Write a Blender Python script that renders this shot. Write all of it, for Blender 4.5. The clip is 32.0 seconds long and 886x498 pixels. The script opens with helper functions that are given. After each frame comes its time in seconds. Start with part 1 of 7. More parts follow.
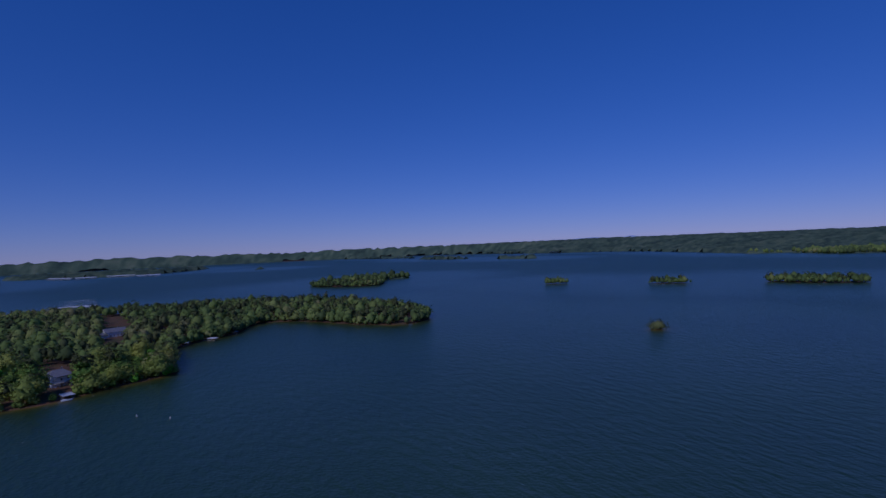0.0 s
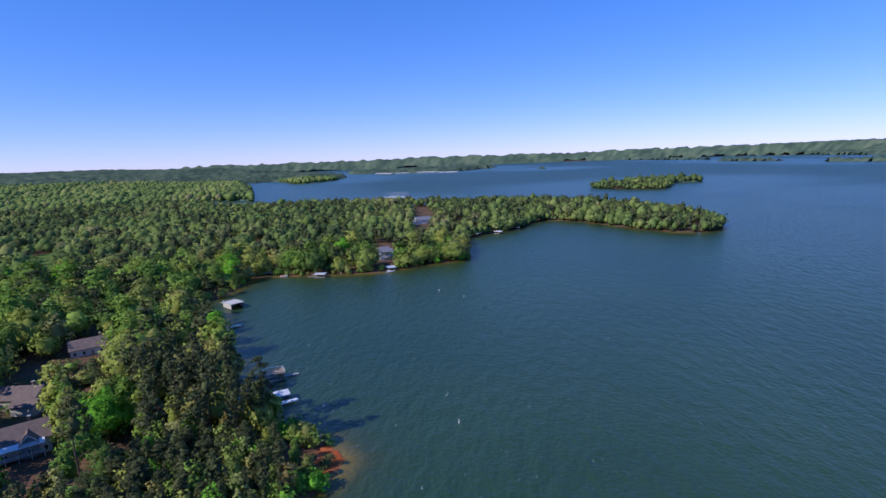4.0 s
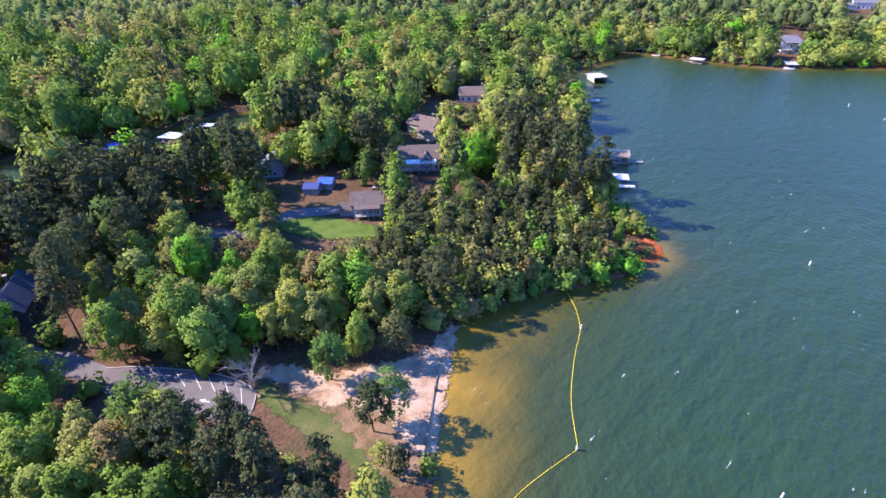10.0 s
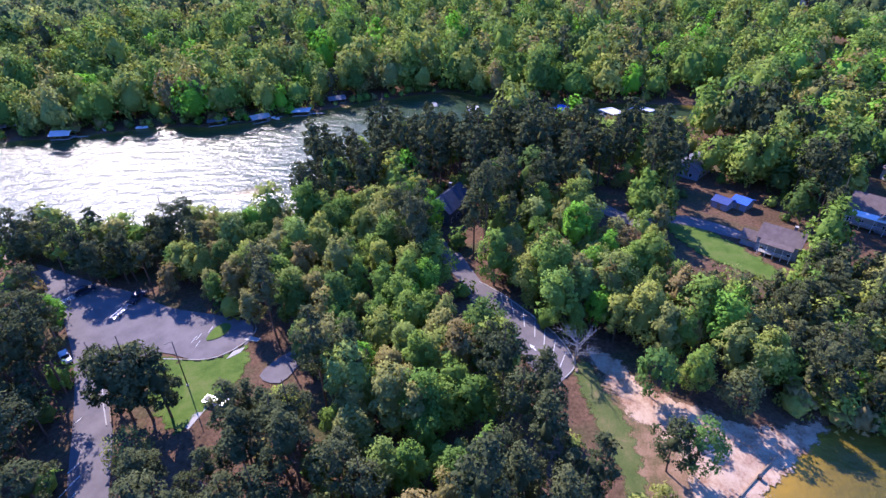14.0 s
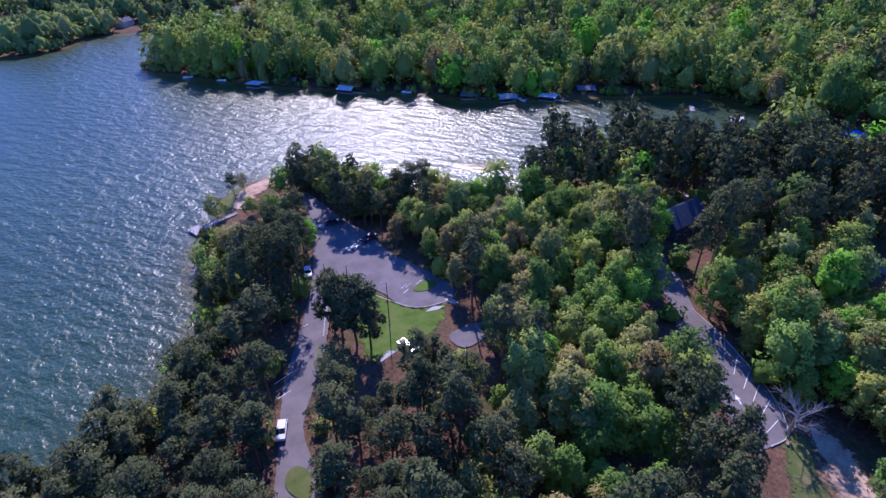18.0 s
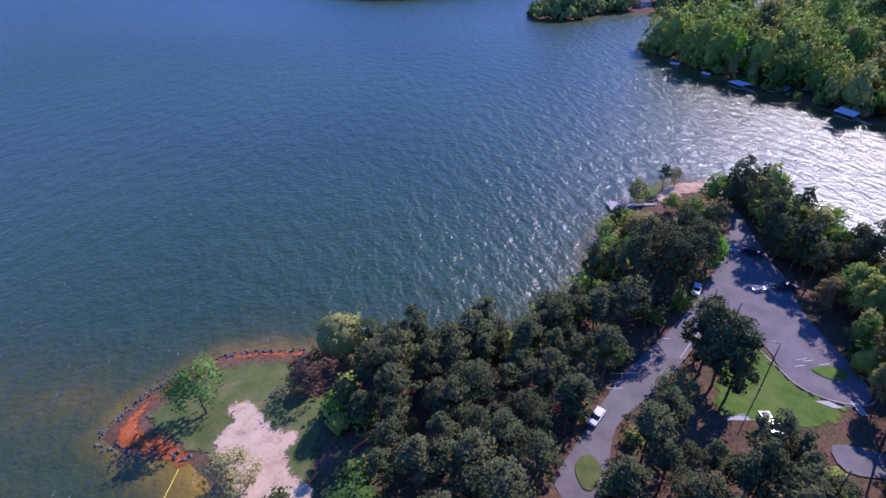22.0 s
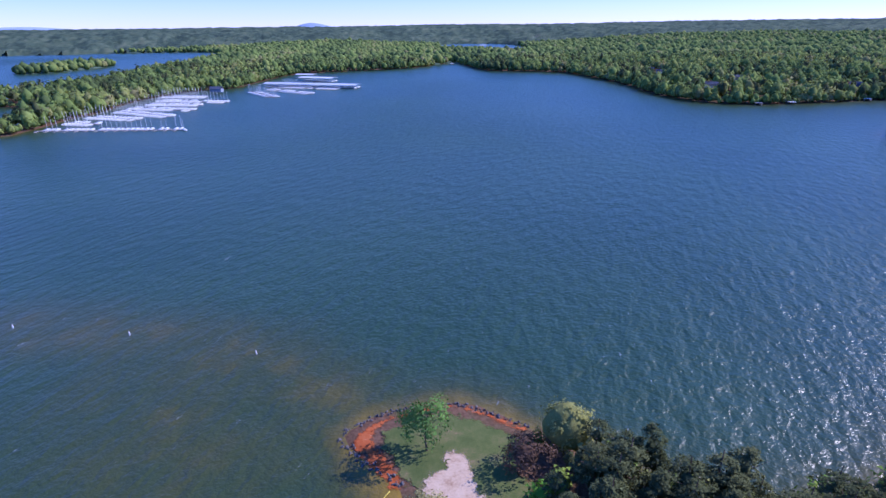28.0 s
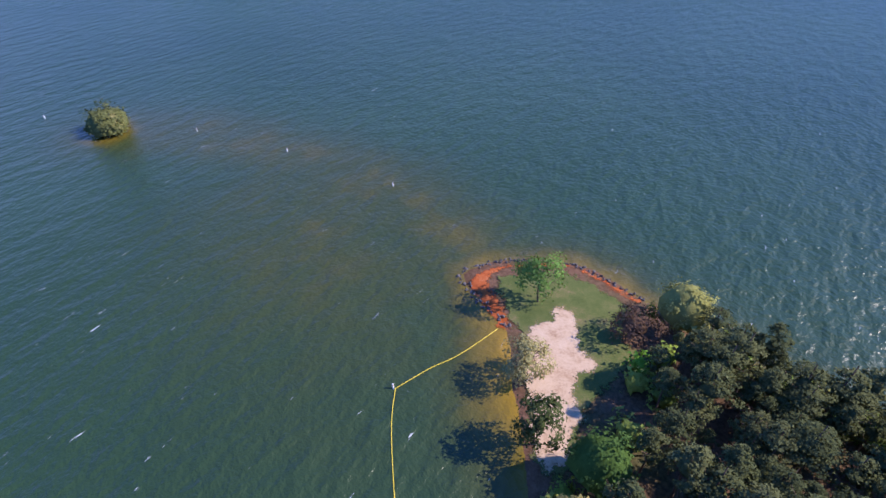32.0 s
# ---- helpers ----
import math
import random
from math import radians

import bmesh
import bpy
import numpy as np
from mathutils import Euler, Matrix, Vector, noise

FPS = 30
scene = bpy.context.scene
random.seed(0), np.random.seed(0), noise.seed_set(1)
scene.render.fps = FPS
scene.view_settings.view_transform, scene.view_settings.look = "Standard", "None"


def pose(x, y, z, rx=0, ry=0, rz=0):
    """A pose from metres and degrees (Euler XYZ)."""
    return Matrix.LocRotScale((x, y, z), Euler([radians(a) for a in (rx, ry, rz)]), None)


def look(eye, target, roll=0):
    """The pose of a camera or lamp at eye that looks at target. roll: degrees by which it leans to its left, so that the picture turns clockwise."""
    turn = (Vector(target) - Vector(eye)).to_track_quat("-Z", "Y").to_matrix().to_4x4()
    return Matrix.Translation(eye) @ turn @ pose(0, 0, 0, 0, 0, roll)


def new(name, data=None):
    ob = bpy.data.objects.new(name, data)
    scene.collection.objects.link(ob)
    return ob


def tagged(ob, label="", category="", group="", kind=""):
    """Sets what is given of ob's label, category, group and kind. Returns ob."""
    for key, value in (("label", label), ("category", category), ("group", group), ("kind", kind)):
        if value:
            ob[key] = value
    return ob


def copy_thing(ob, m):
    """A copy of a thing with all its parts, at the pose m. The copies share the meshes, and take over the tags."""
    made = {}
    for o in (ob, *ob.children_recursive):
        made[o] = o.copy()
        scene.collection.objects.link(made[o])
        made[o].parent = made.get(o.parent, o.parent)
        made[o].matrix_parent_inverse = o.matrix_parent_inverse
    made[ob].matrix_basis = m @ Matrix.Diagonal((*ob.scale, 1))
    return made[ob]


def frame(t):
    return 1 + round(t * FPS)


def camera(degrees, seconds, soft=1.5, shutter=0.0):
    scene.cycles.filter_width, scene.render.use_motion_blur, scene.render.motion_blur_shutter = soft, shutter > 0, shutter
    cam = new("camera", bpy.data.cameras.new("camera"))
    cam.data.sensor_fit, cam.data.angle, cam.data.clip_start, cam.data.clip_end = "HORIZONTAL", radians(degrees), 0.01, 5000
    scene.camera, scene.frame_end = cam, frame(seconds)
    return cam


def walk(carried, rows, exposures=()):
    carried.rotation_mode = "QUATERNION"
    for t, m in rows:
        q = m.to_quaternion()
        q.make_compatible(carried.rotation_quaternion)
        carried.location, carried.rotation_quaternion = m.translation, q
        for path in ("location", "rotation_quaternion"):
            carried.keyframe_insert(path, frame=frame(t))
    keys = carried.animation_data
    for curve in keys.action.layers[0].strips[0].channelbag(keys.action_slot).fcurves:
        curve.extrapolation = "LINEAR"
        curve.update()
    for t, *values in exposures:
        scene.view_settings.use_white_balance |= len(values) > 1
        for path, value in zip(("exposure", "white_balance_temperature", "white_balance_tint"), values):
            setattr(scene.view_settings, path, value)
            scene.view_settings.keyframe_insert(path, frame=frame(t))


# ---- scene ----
# ---------------------------------------------------------------- camera
cam = camera(80.3, 32.0)
PATH = [
    (0, pose(0, 0, 85, 89.60, 2.38, 0.00)),
    (0.5, pose(0, 0, 85, 89.70, 2.50, 5.09)),
    (1, pose(0, 0, 85, 87.32, 2.41, 8.31)),
    (1.5, pose(0, 0, 85, 84.71, 2.46, 11.47)),
    (2, pose(0, 0, 85, 79.51, 2.45, 13.05)),
    (2.5, pose(0, 0, 85, 79.50, 2.45, 13.60)),
    (3, pose(0, 0, 85, 79.59, 2.47, 16.49)),
    (3.5, pose(0, 0, 85, 79.78, 2.46, 23.12)),
    (4, pose(0, 0, 85, 80.02, 2.25, 29.82)),
    (4.5, pose(0, 0, 85, 80.01, 2.32, 32.90)),
    (6.5, pose(0, 0, 85, 76.30, 1.89, 45.14)),
    (7, pose(0, 0, 85, 61.06, 2.01, 46.95)),
    (7.5, pose(0, 0, 85, 57.68, 2.17, 47.98)),
    (8, pose(0, 0, 85, 57.66, 2.26, 50.22)),
    (8.5, pose(0, 0, 85, 57.78, 2.15, 55.14)),
    (9, pose(0, 0, 85, 57.86, 2.07, 60.29)),
    (9.5, pose(0, 0, 85, 57.92, 1.92, 64.44)),
    (10, pose(0, 0, 85, 57.97, 1.87, 68.39)),
    (10.5, pose(0, 0, 85, 57.97, 1.77, 72.22)),
    (11, pose(0, 0, 85, 58.03, 1.74, 77.68)),
    (11.5, pose(0, 0, 85, 58.10, 1.60, 84.20)),
    (12, pose(0, 0, 85, 58.15, 1.57, 91.02)),
    (12.5, pose(0, 0, 85, 58.22, 1.49, 97.73)),
    (13, pose(0, 0, 85, 58.20, 1.35, 105.94)),
    (13.5, pose(0, 0, 85, 58.17, 1.20, 111.20)),
    (15.5, pose(0, 0, 85, 57.74, 1.46, 123.64)),
    (16, pose(0, 0, 85, 57.64, 1.44, 127.13)),
    (16.5, pose(0, 0, 85, 57.61, 1.35, 130.59)),
    (17, pose(0, 0, 85, 57.55, 1.30, 134.13)),
    (17.5, pose(0, 0, 85, 57.49, 1.30, 137.77)),
    (18, pose(0, 0, 85, 57.43, 1.23, 141.36)),
    (18.5, pose(0, 0, 85, 57.38, 1.17, 145.25)),
    (19, pose(0, 0, 85, 57.34, 1.19, 149.31)),
    (19.5, pose(0, 0, 85, 57.28, 1.19, 153.75)),
    (20, pose(0, 0, 85, 57.25, 1.34, 158.47)),
    (20.5, pose(0, 0, 85, 57.21, 1.46, 164.49)),
    (21, pose(0, 0, 85, 57.28, 1.48, 172.61)),
    (21.5, pose(0, 0, 85, 57.35, 1.32, 181.82)),
    (22, pose(0, 0, 85, 57.43, 1.21, 189.99)),
    (22.5, pose(0, 0, 85, 57.42, 1.07, 194.15)),
    (23, pose(0, 0, 85, 57.34, 1.00, 197.84)),
    (23.5, pose(0, 0, 85, 57.32, 0.86, 202.57)),
    (24, pose(0, 0, 85, 57.27, 0.79, 207.42)),
    (24.5, pose(0, 0, 85, 58.14, 0.76, 209.60)),
    (25, pose(0, 0, 85, 67.22, 0.72, 210.94)),
    (25.5, pose(0, 0, 85, 67.17, 0.71, 212.08)),
    (27.5, pose(0, 0, 85, 66.99, 0.62, 219.16)),
    (28, pose(0, 0, 85, 66.94, 0.65, 221.75)),
    (28.5, pose(0, 0, 85, 66.90, 0.67, 224.87)),
    (29, pose(0, 0, 85, 66.89, 0.66, 228.87)),
    (29.5, pose(0, 0, 85, 66.84, 0.55, 231.52)),
    (30, pose(0, 0, 85, 60.45, 0.60, 233.66)),
    (30.5, pose(0, 0, 85, 55.59, 0.52, 235.77)),
    (31, pose(0, 0, 85, 55.62, 0.56, 237.09)),
    (31.5, pose(0, 0, 85, 54.28, 0.55, 237.85)),
    (32, pose(0, 0, 85, 50.96, 0.57, 238.28)),
]

walk(cam, PATH, exposures=[(0.0, -2.08, 5450, 30), (1.0, -1.98, 5650, 35), (2.0, -1.45, 5800, 30), (3.0, -0.85, 6000, 22), (4.0, -0.32, 6500, 15), (4.5, -0.08, 6700, 14),
                           (6.5, 0.4, 6950, 23), (7.0, 0.5, 7000, 26), (8.0, 0.93, 7100, 27), (9.0, 0.95, 7050, 26), (11.0, 0.93, 7000, 24), (13.0, 0.95, 6500, 31), (14.2, 0.65, 6200, 31), (15.5, 0.03, 5950, 37), (18.0, 0.22, 5850, 37),
                           (19.5, 0.12, 5900, 37), (21.0, -0.1, 5950, 38), (22.0, 0.12, 6050, 36), (23.0, 0.18, 6100, 35), (25.0, 0.28, 5700, 30), (28.0, 0.08, 5650, 32), (30.0, 0.06, 6100, 27), (32.0, 0.32, 6850, 25)])

# ---------------------------------------------------------------- light
SUN_AZ, SUN_EL = 148.0, 39.0          # counter-clockwise from +Y, above the horizon
world = bpy.data.worlds.new("world")
scene.world = world
world.use_nodes = True
wn = world.node_tree
sky = wn.nodes.new("ShaderNodeTexSky")
sky.sky_type = 'NISHITA'
sky.sun_disc = False
sky.sun_elevation = radians(SUN_EL)
sky.sun_rotation = radians(-SUN_AZ)
sky.air_density, sky.dust_density, sky.ozone_density = 0.85, 0.0, 6.0
wn.nodes["Background"].inputs[1].default_value = 0.15
deep_blue = wn.nodes.new("ShaderNodeMix")
deep_blue.data_type, deep_blue.blend_type = 'RGBA', 'MULTIPLY'
deep_blue.inputs[0].default_value = 1.0
deep_blue.inputs[7].default_value = (1.86, 1.93, 2.8, 1)
softer = wn.nodes.new("ShaderNodeGamma")
softer.inputs["Gamma"].default_value = 0.64
wn.links.new(sky.outputs[0], softer.inputs["Color"])
wn.links.new(softer.outputs[0], deep_blue.inputs[6])
richer = wn.nodes.new("ShaderNodeHueSaturation")
richer.inputs["Saturation"].default_value = 1.27
wn.links.new(deep_blue.outputs[2], richer.inputs["Color"])
wn.links.new(richer.outputs[0], wn.nodes["Background"].inputs[0])
sun = new("sun", bpy.data.lights.new("sun", 'SUN'))
sun.data.energy, sun.data.angle, sun.data.color = 5.0, radians(0.53), (1.0, 0.975, 0.935)
sd_ = Vector((-math.sin(radians(SUN_AZ)) * math.cos(radians(SUN_EL)), math.cos(radians(SUN_AZ)) * math.cos(radians(SUN_EL)), math.sin(radians(SUN_EL))))
sun.matrix_world = look((0, 0, 300), Vector((0, 0, 300)) - sd_)

# ---------------------------------------------------------------- materials
def mat_base(name, rough=0.8, spec=0.3, metal=0.0):
    m = bpy.data.materials.new(name)
    m.use_nodes = True
    b = m.node_tree.nodes["Principled BSDF"]
    b.inputs["Roughness"].default_value = rough
    b.inputs["Specular IOR Level"].default_value = spec
    b.inputs["Metallic"].default_value = metal
    return m, m.node_tree, b


def ramp_node(nt, stops):
    r = nt.nodes.new("ShaderNodeValToRGB")
    while len(r.color_ramp.elements) < len(stops):
        r.color_ramp.elements.new(0.5)
    for e, (p, c) in zip(r.color_ramp.elements, stops):
        e.position, e.color = p, (*c, 1)
    return r


def noise_node(nt, scale, detail=3.0, rough=0.55, vec=None):
    n = nt.nodes.new("ShaderNodeTexNoise")
    n.inputs["Scale"].default_value, n.inputs["Detail"].default_value, n.inputs["Roughness"].default_value = scale, detail, rough
    if vec is not None:
        nt.links.new(vec, n.inputs["Vector"])
    return n


def position(nt):
    return nt.nodes.new("ShaderNodeNewGeometry").outputs["Position"]


def mix_rgb(nt, fac, a, b, mode='MIX'):
    n = nt.nodes.new("ShaderNodeMix")
    n.data_type, n.blend_type = 'RGBA', mode
    for k, v in ((0, fac), (6, a), (7, b)):
        if isinstance(v, (int, float)):
            n.inputs[k].default_value = v
        elif isinstance(v, tuple):
            n.inputs[k].default_value = (*v, 1)
        else:
            nt.links.new(v, n.inputs[k])
    return n.outputs[2]


def math_node(nt, op, a, b=None, clamp=False):
    n = nt.nodes.new("ShaderNodeMath")
    n.operation, n.use_clamp = op, clamp
    for k, v in ((0, a), (1, b)):
        if v is None:
            continue
        if isinstance(v, (int, float)):
            n.inputs[k].default_value = v
        else:
            nt.links.new(v, n.inputs[k])
    return n.outputs[0]


def bump_to(nt, bsdf, height, strength=0.4, dist=0.1):
    n = nt.nodes.new("ShaderNodeBump")
    n.inputs["Strength"].default_value, n.inputs["Distance"].default_value = strength, dist
    nt.links.new(height, n.inputs["Height"])
    nt.links.new(n.outputs[0], bsdf.inputs["Normal"])


def surface(name, stops, scale, fine=0.0, rough=0.85, spec=0.25, bump=0.3, dist=0.05, metal=0.0, space="world", thin_edge=False):
    """Two scales of mottling through a colour ramp, with a fine relief."""
    m, nt, b = mat_base(name, rough, spec, metal)
    vec = position(nt) if space == "world" else nt.nodes.new("ShaderNodeTexCoord").outputs["Object"]
    big = noise_node(nt, scale, 4, 0.6, vec)
    small = noise_node(nt, fine or scale * 9, 3, 0.6, vec)
    f = math_node(nt, 'ADD', math_node(nt, 'MULTIPLY', big.outputs[0], 0.65), math_node(nt, 'MULTIPLY', small.outputs[0], 0.35))
    r = ramp_node(nt, stops)
    nt.links.new(f, r.inputs[0])
    nt.links.new(r.outputs[0], b.inputs["Base Color"])
    bump_to(nt, b, small.outputs[0], bump, dist)
    if thin_edge:                       # grains and tufts thin out towards the rim
        at = nt.nodes.new("ShaderNodeAttribute")
        at.attribute_name = "rim"
        tuft, spot = noise_node(nt, 0.55, 4, 0.65, vec), noise_node(nt, 3.5, 3, 0.6, vec)
        reach = math_node(nt, 'ADD', math_node(nt, 'MULTIPLY', tuft.outputs[0], 5.5), math_node(nt, 'MULTIPLY', spot.outputs[0], 2.4))
        cover = math_node(nt, 'MULTIPLY', math_node(nt, 'ADD', math_node(nt, 'SUBTRACT', at.outputs["Fac"], reach), 3.1), 1.6, True)
        nt.links.new(cover, b.inputs["Alpha"])
    return m


def leaf_material(name, stops, source, see_through=0.27, patch_size=0.9):
    """Foliage: one tint a tree, small changes from leaf to leaf, light partly shining through."""
    m, nt, b = mat_base(name, 0.9, 0.03)
    if source == "object":
        f = nt.nodes.new("ShaderNodeObjectInfo").outputs["Random"]
    else:
        at = nt.nodes.new("ShaderNodeAttribute")
        at.attribute_name = "tint"
        f = at.outputs["Fac"]
    geo = nt.nodes.new("ShaderNodeNewGeometry")
    isl = geo.outputs["Random Per Island"]
    pn = noise_node(nt, patch_size, 3, 0.6, geo.outputs["Position"])
    r = ramp_node(nt, stops)
    nt.links.new(f, r.inputs[0])
    grain = noise_node(nt, patch_size * 5.0, 2, 0.6, geo.outputs["Position"])
    v = math_node(nt, 'ADD', math_node(nt, 'MULTIPLY', isl, 0.35), math_node(nt, 'MULTIPLY', pn.outputs[0], 0.55))
    v = math_node(nt, 'ADD', math_node(nt, 'ADD', v, math_node(nt, 'MULTIPLY', grain.outputs[0], 0.3)), 0.4)
    hsv = nt.nodes.new("ShaderNodeHueSaturation")
    nt.links.new(r.outputs[0], hsv.inputs["Color"])
    nt.links.new(v, hsv.inputs["Value"])
    nt.links.new(hsv.outputs[0], b.inputs["Base Color"])
    bump_to(nt, b, grain.outputs[0], 0.35, 0.3 / patch_size)
    tr = nt.nodes.new("ShaderNodeBsdfTranslucent")
    nt.links.new(hsv.outputs[0], tr.inputs["Color"])
    mx = nt.nodes.new("ShaderNodeMixShader")
    mx.inputs[0].default_value = see_through
    nt.links.new(b.outputs[0], mx.inputs[1])
    nt.links.new(tr.outputs[0], mx.inputs[2])
    nt.links.new(mx.outputs[0], nt.nodes["Material Output"].inputs["Surface"])
    return m


BROAD = [(0.0, (0.11, 0.18, 0.045)), (0.16, (0.15, 0.27, 0.05)), (0.32, (0.235, 0.345, 0.065)), (0.46, (0.36, 0.38, 0.085)), (0.58, (0.2, 0.29, 0.07)),
         (0.7, (0.33, 0.31, 0.095)), (0.8, (0.28, 0.21, 0.085)), (0.88, (0.34, 0.36, 0.12)), (0.94, (0.2, 0.4, 0.06)), (1.0, (0.17, 0.43, 0.04))]
PINE = [(0.0, (0.073, 0.09, 0.04)), (0.5, (0.097, 0.114, 0.048)), (1.0, (0.13, 0.142, 0.06))]
M_BROAD_T = leaf_material("leaves_spring", BROAD, "object")
M_BROAD_S = leaf_material("leaves_spring_forest", BROAD, "attr")
# leaf tones of the far woods, with pale distance haze mixed into the colour
BROAD_FAR_HAZED = [(0.0, (0.1, 0.14, 0.055)), (0.25, (0.15, 0.215, 0.07)), (0.5, (0.215, 0.295, 0.08)), (0.75, (0.29, 0.335, 0.1)), (1.0, (0.32, 0.3, 0.13))]
M_BROAD_HAZED = leaf_material("leaves_far_woods_hazed", BROAD_FAR_HAZED, "attr", 0.36)
M_PINE_T = leaf_material("pine_needles", PINE, "object", 0.18)
M_PINE_S = leaf_material("pine_needles_forest", PINE, "attr", 0.18)
M_BARK = surface("bark", [(0.3, (0.06, 0.045, 0.035)), (0.7, (0.16, 0.12, 0.09))], 2.0, 12, bump=0.6)
M_BARK_PINE = surface("pine_bark", [(0.3, (0.09, 0.055, 0.04)), (0.7, (0.22, 0.14, 0.1))], 2.0, 12, bump=0.6)


def ground_material():
    m, nt, b = mat_base("forest_floor", 0.95, 0.1)
    vec = position(nt)
    n1 = noise_node(nt, 0.05, 4, 0.6, vec)
    n2 = noise_node(nt, 1.3, 4, 0.65, vec)
    r1 = ramp_node(nt, [(0.35, (0.12, 0.075, 0.046)), (0.5, (0.17, 0.1, 0.065)), (0.65, (0.1, 0.095, 0.045))])
    nt.links.new(n1.outputs[0], r1.inputs[0])
    r2 = ramp_node(nt, [(0.3, (0.5, 0.48, 0.45)), (0.7, (1.25, 1.2, 1.15))])
    nt.links.new(n2.outputs[0], r2.inputs[0])
    litter = mix_rgb(nt, 1.0, r1.outputs[0], r2.outputs[0], 'MULTIPLY')
    at = nt.nodes.new("ShaderNodeAttribute")
    at.attribute_name = "bank"
    clay = ramp_node(nt, [(0.3, (0.42, 0.12, 0.045)), (0.7, (0.5, 0.24, 0.12))])
    nt.links.new(n2.outputs[0], clay.inputs[0])
    c = mix_rgb(nt, at.outputs["Fac"], litter, clay.outputs[0])
    nt.links.new(c, b.inputs["Base Color"])
    bump_to(nt, b, n2.outputs[0], 0.5, 0.3)
    return m


def water_material():
    m, nt, b = mat_base("lake_water", 0.3, 0.5)
    b.inputs["IOR"].default_value = 1.42
    vec = position(nt)
    mp = nt.nodes.new("ShaderNodeMapping")
    mp.inputs["Rotation"].default_value = (0, 0, radians(WIND))
    mp.vector_type = 'TEXTURE'
    mp.inputs["Scale"].default_value = (1.0, 2.3, 1.0)
    nt.links.new(vec, mp.inputs["Vector"])
    w1 = noise_node(nt, 0.24, 2, 0.5, mp.outputs[0])
    w2 = noise_node(nt, 0.62, 3, 0.6, vec)
    w3 = noise_node(nt, 2.2, 2, 0.6, vec)
    chop = nt.nodes.new("ShaderNodeAttribute")
    chop.attribute_name = "chop"
    swell = math_node(nt, 'ADD', math_node(nt, 'MULTIPLY', chop.outputs["Fac"], 0.4), 1.3)
    hgt = math_node(nt, 'ADD', math_node(nt, 'MULTIPLY', w1.outputs[0], swell), math_node(nt, 'MULTIPLY', w2.outputs[0], 0.55))
    hgt = math_node(nt, 'ADD', hgt, math_node(nt, 'MULTIPLY', w3.outputs[0], 0.12))
    nt.links.new(math_node(nt, 'ADD', math_node(nt, 'MULTIPLY', chop.outputs["Fac"], 0.11), 0.29), b.inputs["Roughness"])
    big = noise_node(nt, 0.008, 3, 0.5, vec)
    deep = ramp_node(nt, [(0.3, (0.02, 0.051, 0.02)), (0.7, (0.029, 0.068, 0.026))])
    nt.links.new(big.outputs[0], deep.inputs[0])
    at = nt.nodes.new("ShaderNodeAttribute")
    at.attribute_name = "silt"
    calm = math_node(nt, 'MULTIPLY', hgt, math_node(nt, 'SUBTRACT', 1.0, math_node(nt, 'MULTIPLY', at.outputs["Fac"], 0.9)))
    bump_to(nt, b, calm, 0.85, 1.0)
    soft = noise_node(nt, 0.06, 3, 0.6, vec)
    fac = math_node(nt, 'MULTIPLY', at.outputs["Fac"], math_node(nt, 'ADD', soft.outputs[0], 0.55), True)
    silt = ramp_node(nt, [(0.0, (0.024, 0.046, 0.02)), (0.3, (0.05, 0.062, 0.016)), (0.65, (0.22, 0.145, 0.02)), (1.0, (0.44, 0.25, 0.028))])
    nt.links.new(fac, silt.inputs[0])
    c = mix_rgb(nt, math_node(nt, 'MULTIPLY', fac, 3.0, True), deep.outputs[0], silt.outputs[0])
    # small breaking crests
    mp2 = nt.nodes.new("ShaderNodeMapping")
    mp2.inputs["Rotation"].default_value = (0, 0, radians(WIND))
    mp2.vector_type = 'TEXTURE'
    mp2.inputs["Scale"].default_value = (0.8, 4.5, 1.0)
    nt.links.new(vec, mp2.inputs["Vector"])
    cap = noise_node(nt, 0.5, 4, 0.7, mp2.outputs[0])
    capf = math_node(nt, 'MULTIPLY', math_node(nt, 'SUBTRACT', cap.outputs[0], 0.675), 16.0, True)
    c = mix_rgb(nt, capf, c, (0.6, 0.65, 0.66))
    nt.links.new(c, b.inputs["Base Color"])
    return m


WIND = 24.0
M_GROUND = ground_material()
M_WATER = water_material()

# ---------------------------------------------------------------- plan of the lake shore
beach_shore = [(60, -52), (54, -49), (47, -44), (41, -41), (33, -36), (15, -24), (-8, -10), (-35, 6), (-57, 18), (-66, 21.5), (-73, 25), (-84, 31), (-93, 37)]
north_shore = [(-95, 46), (-95, 58), (-95, 65), (-94, 70), (-93.5, 79), (-93.5, 89), (-94.5, 99), (-97, 105), (-105, 108), (-115, 110),
               (-139, 106), (-157, 114), (-175, 129), (-201, 149), (-238, 170), (-262, 180), (-294, 190), (-293, 215), (-318, 266), (-297, 279),
               (-271, 293), (-240, 313), (-223, 343), (-198, 380), (-203, 391), (-230, 440), (-249, 488), (-237, 524), (-224, 558), (-222, 635),
               (-167, 632), (-101, 590), (-44, 576), (-19, 620), (-40, 690), (-130, 800), (-260, 860), (-400, 850), (-560, 800), (-690, 770), (-840, 670)]
bay_shore = [(-960, 697), (-1105, 790), (-1050, 850), (-985, 830), (-1071, 905), (-1402, 1176), (-1758, 1427), (-1960, 1590), (-1950, 1690), (-1880, 1730), (-1545, 1545), (-1560, 1720), (-1630, 1874), (-1883, 2198),
             (-2529, 2683), (-3000, 2750), (-3900, 2500), (-4600, 2150)]
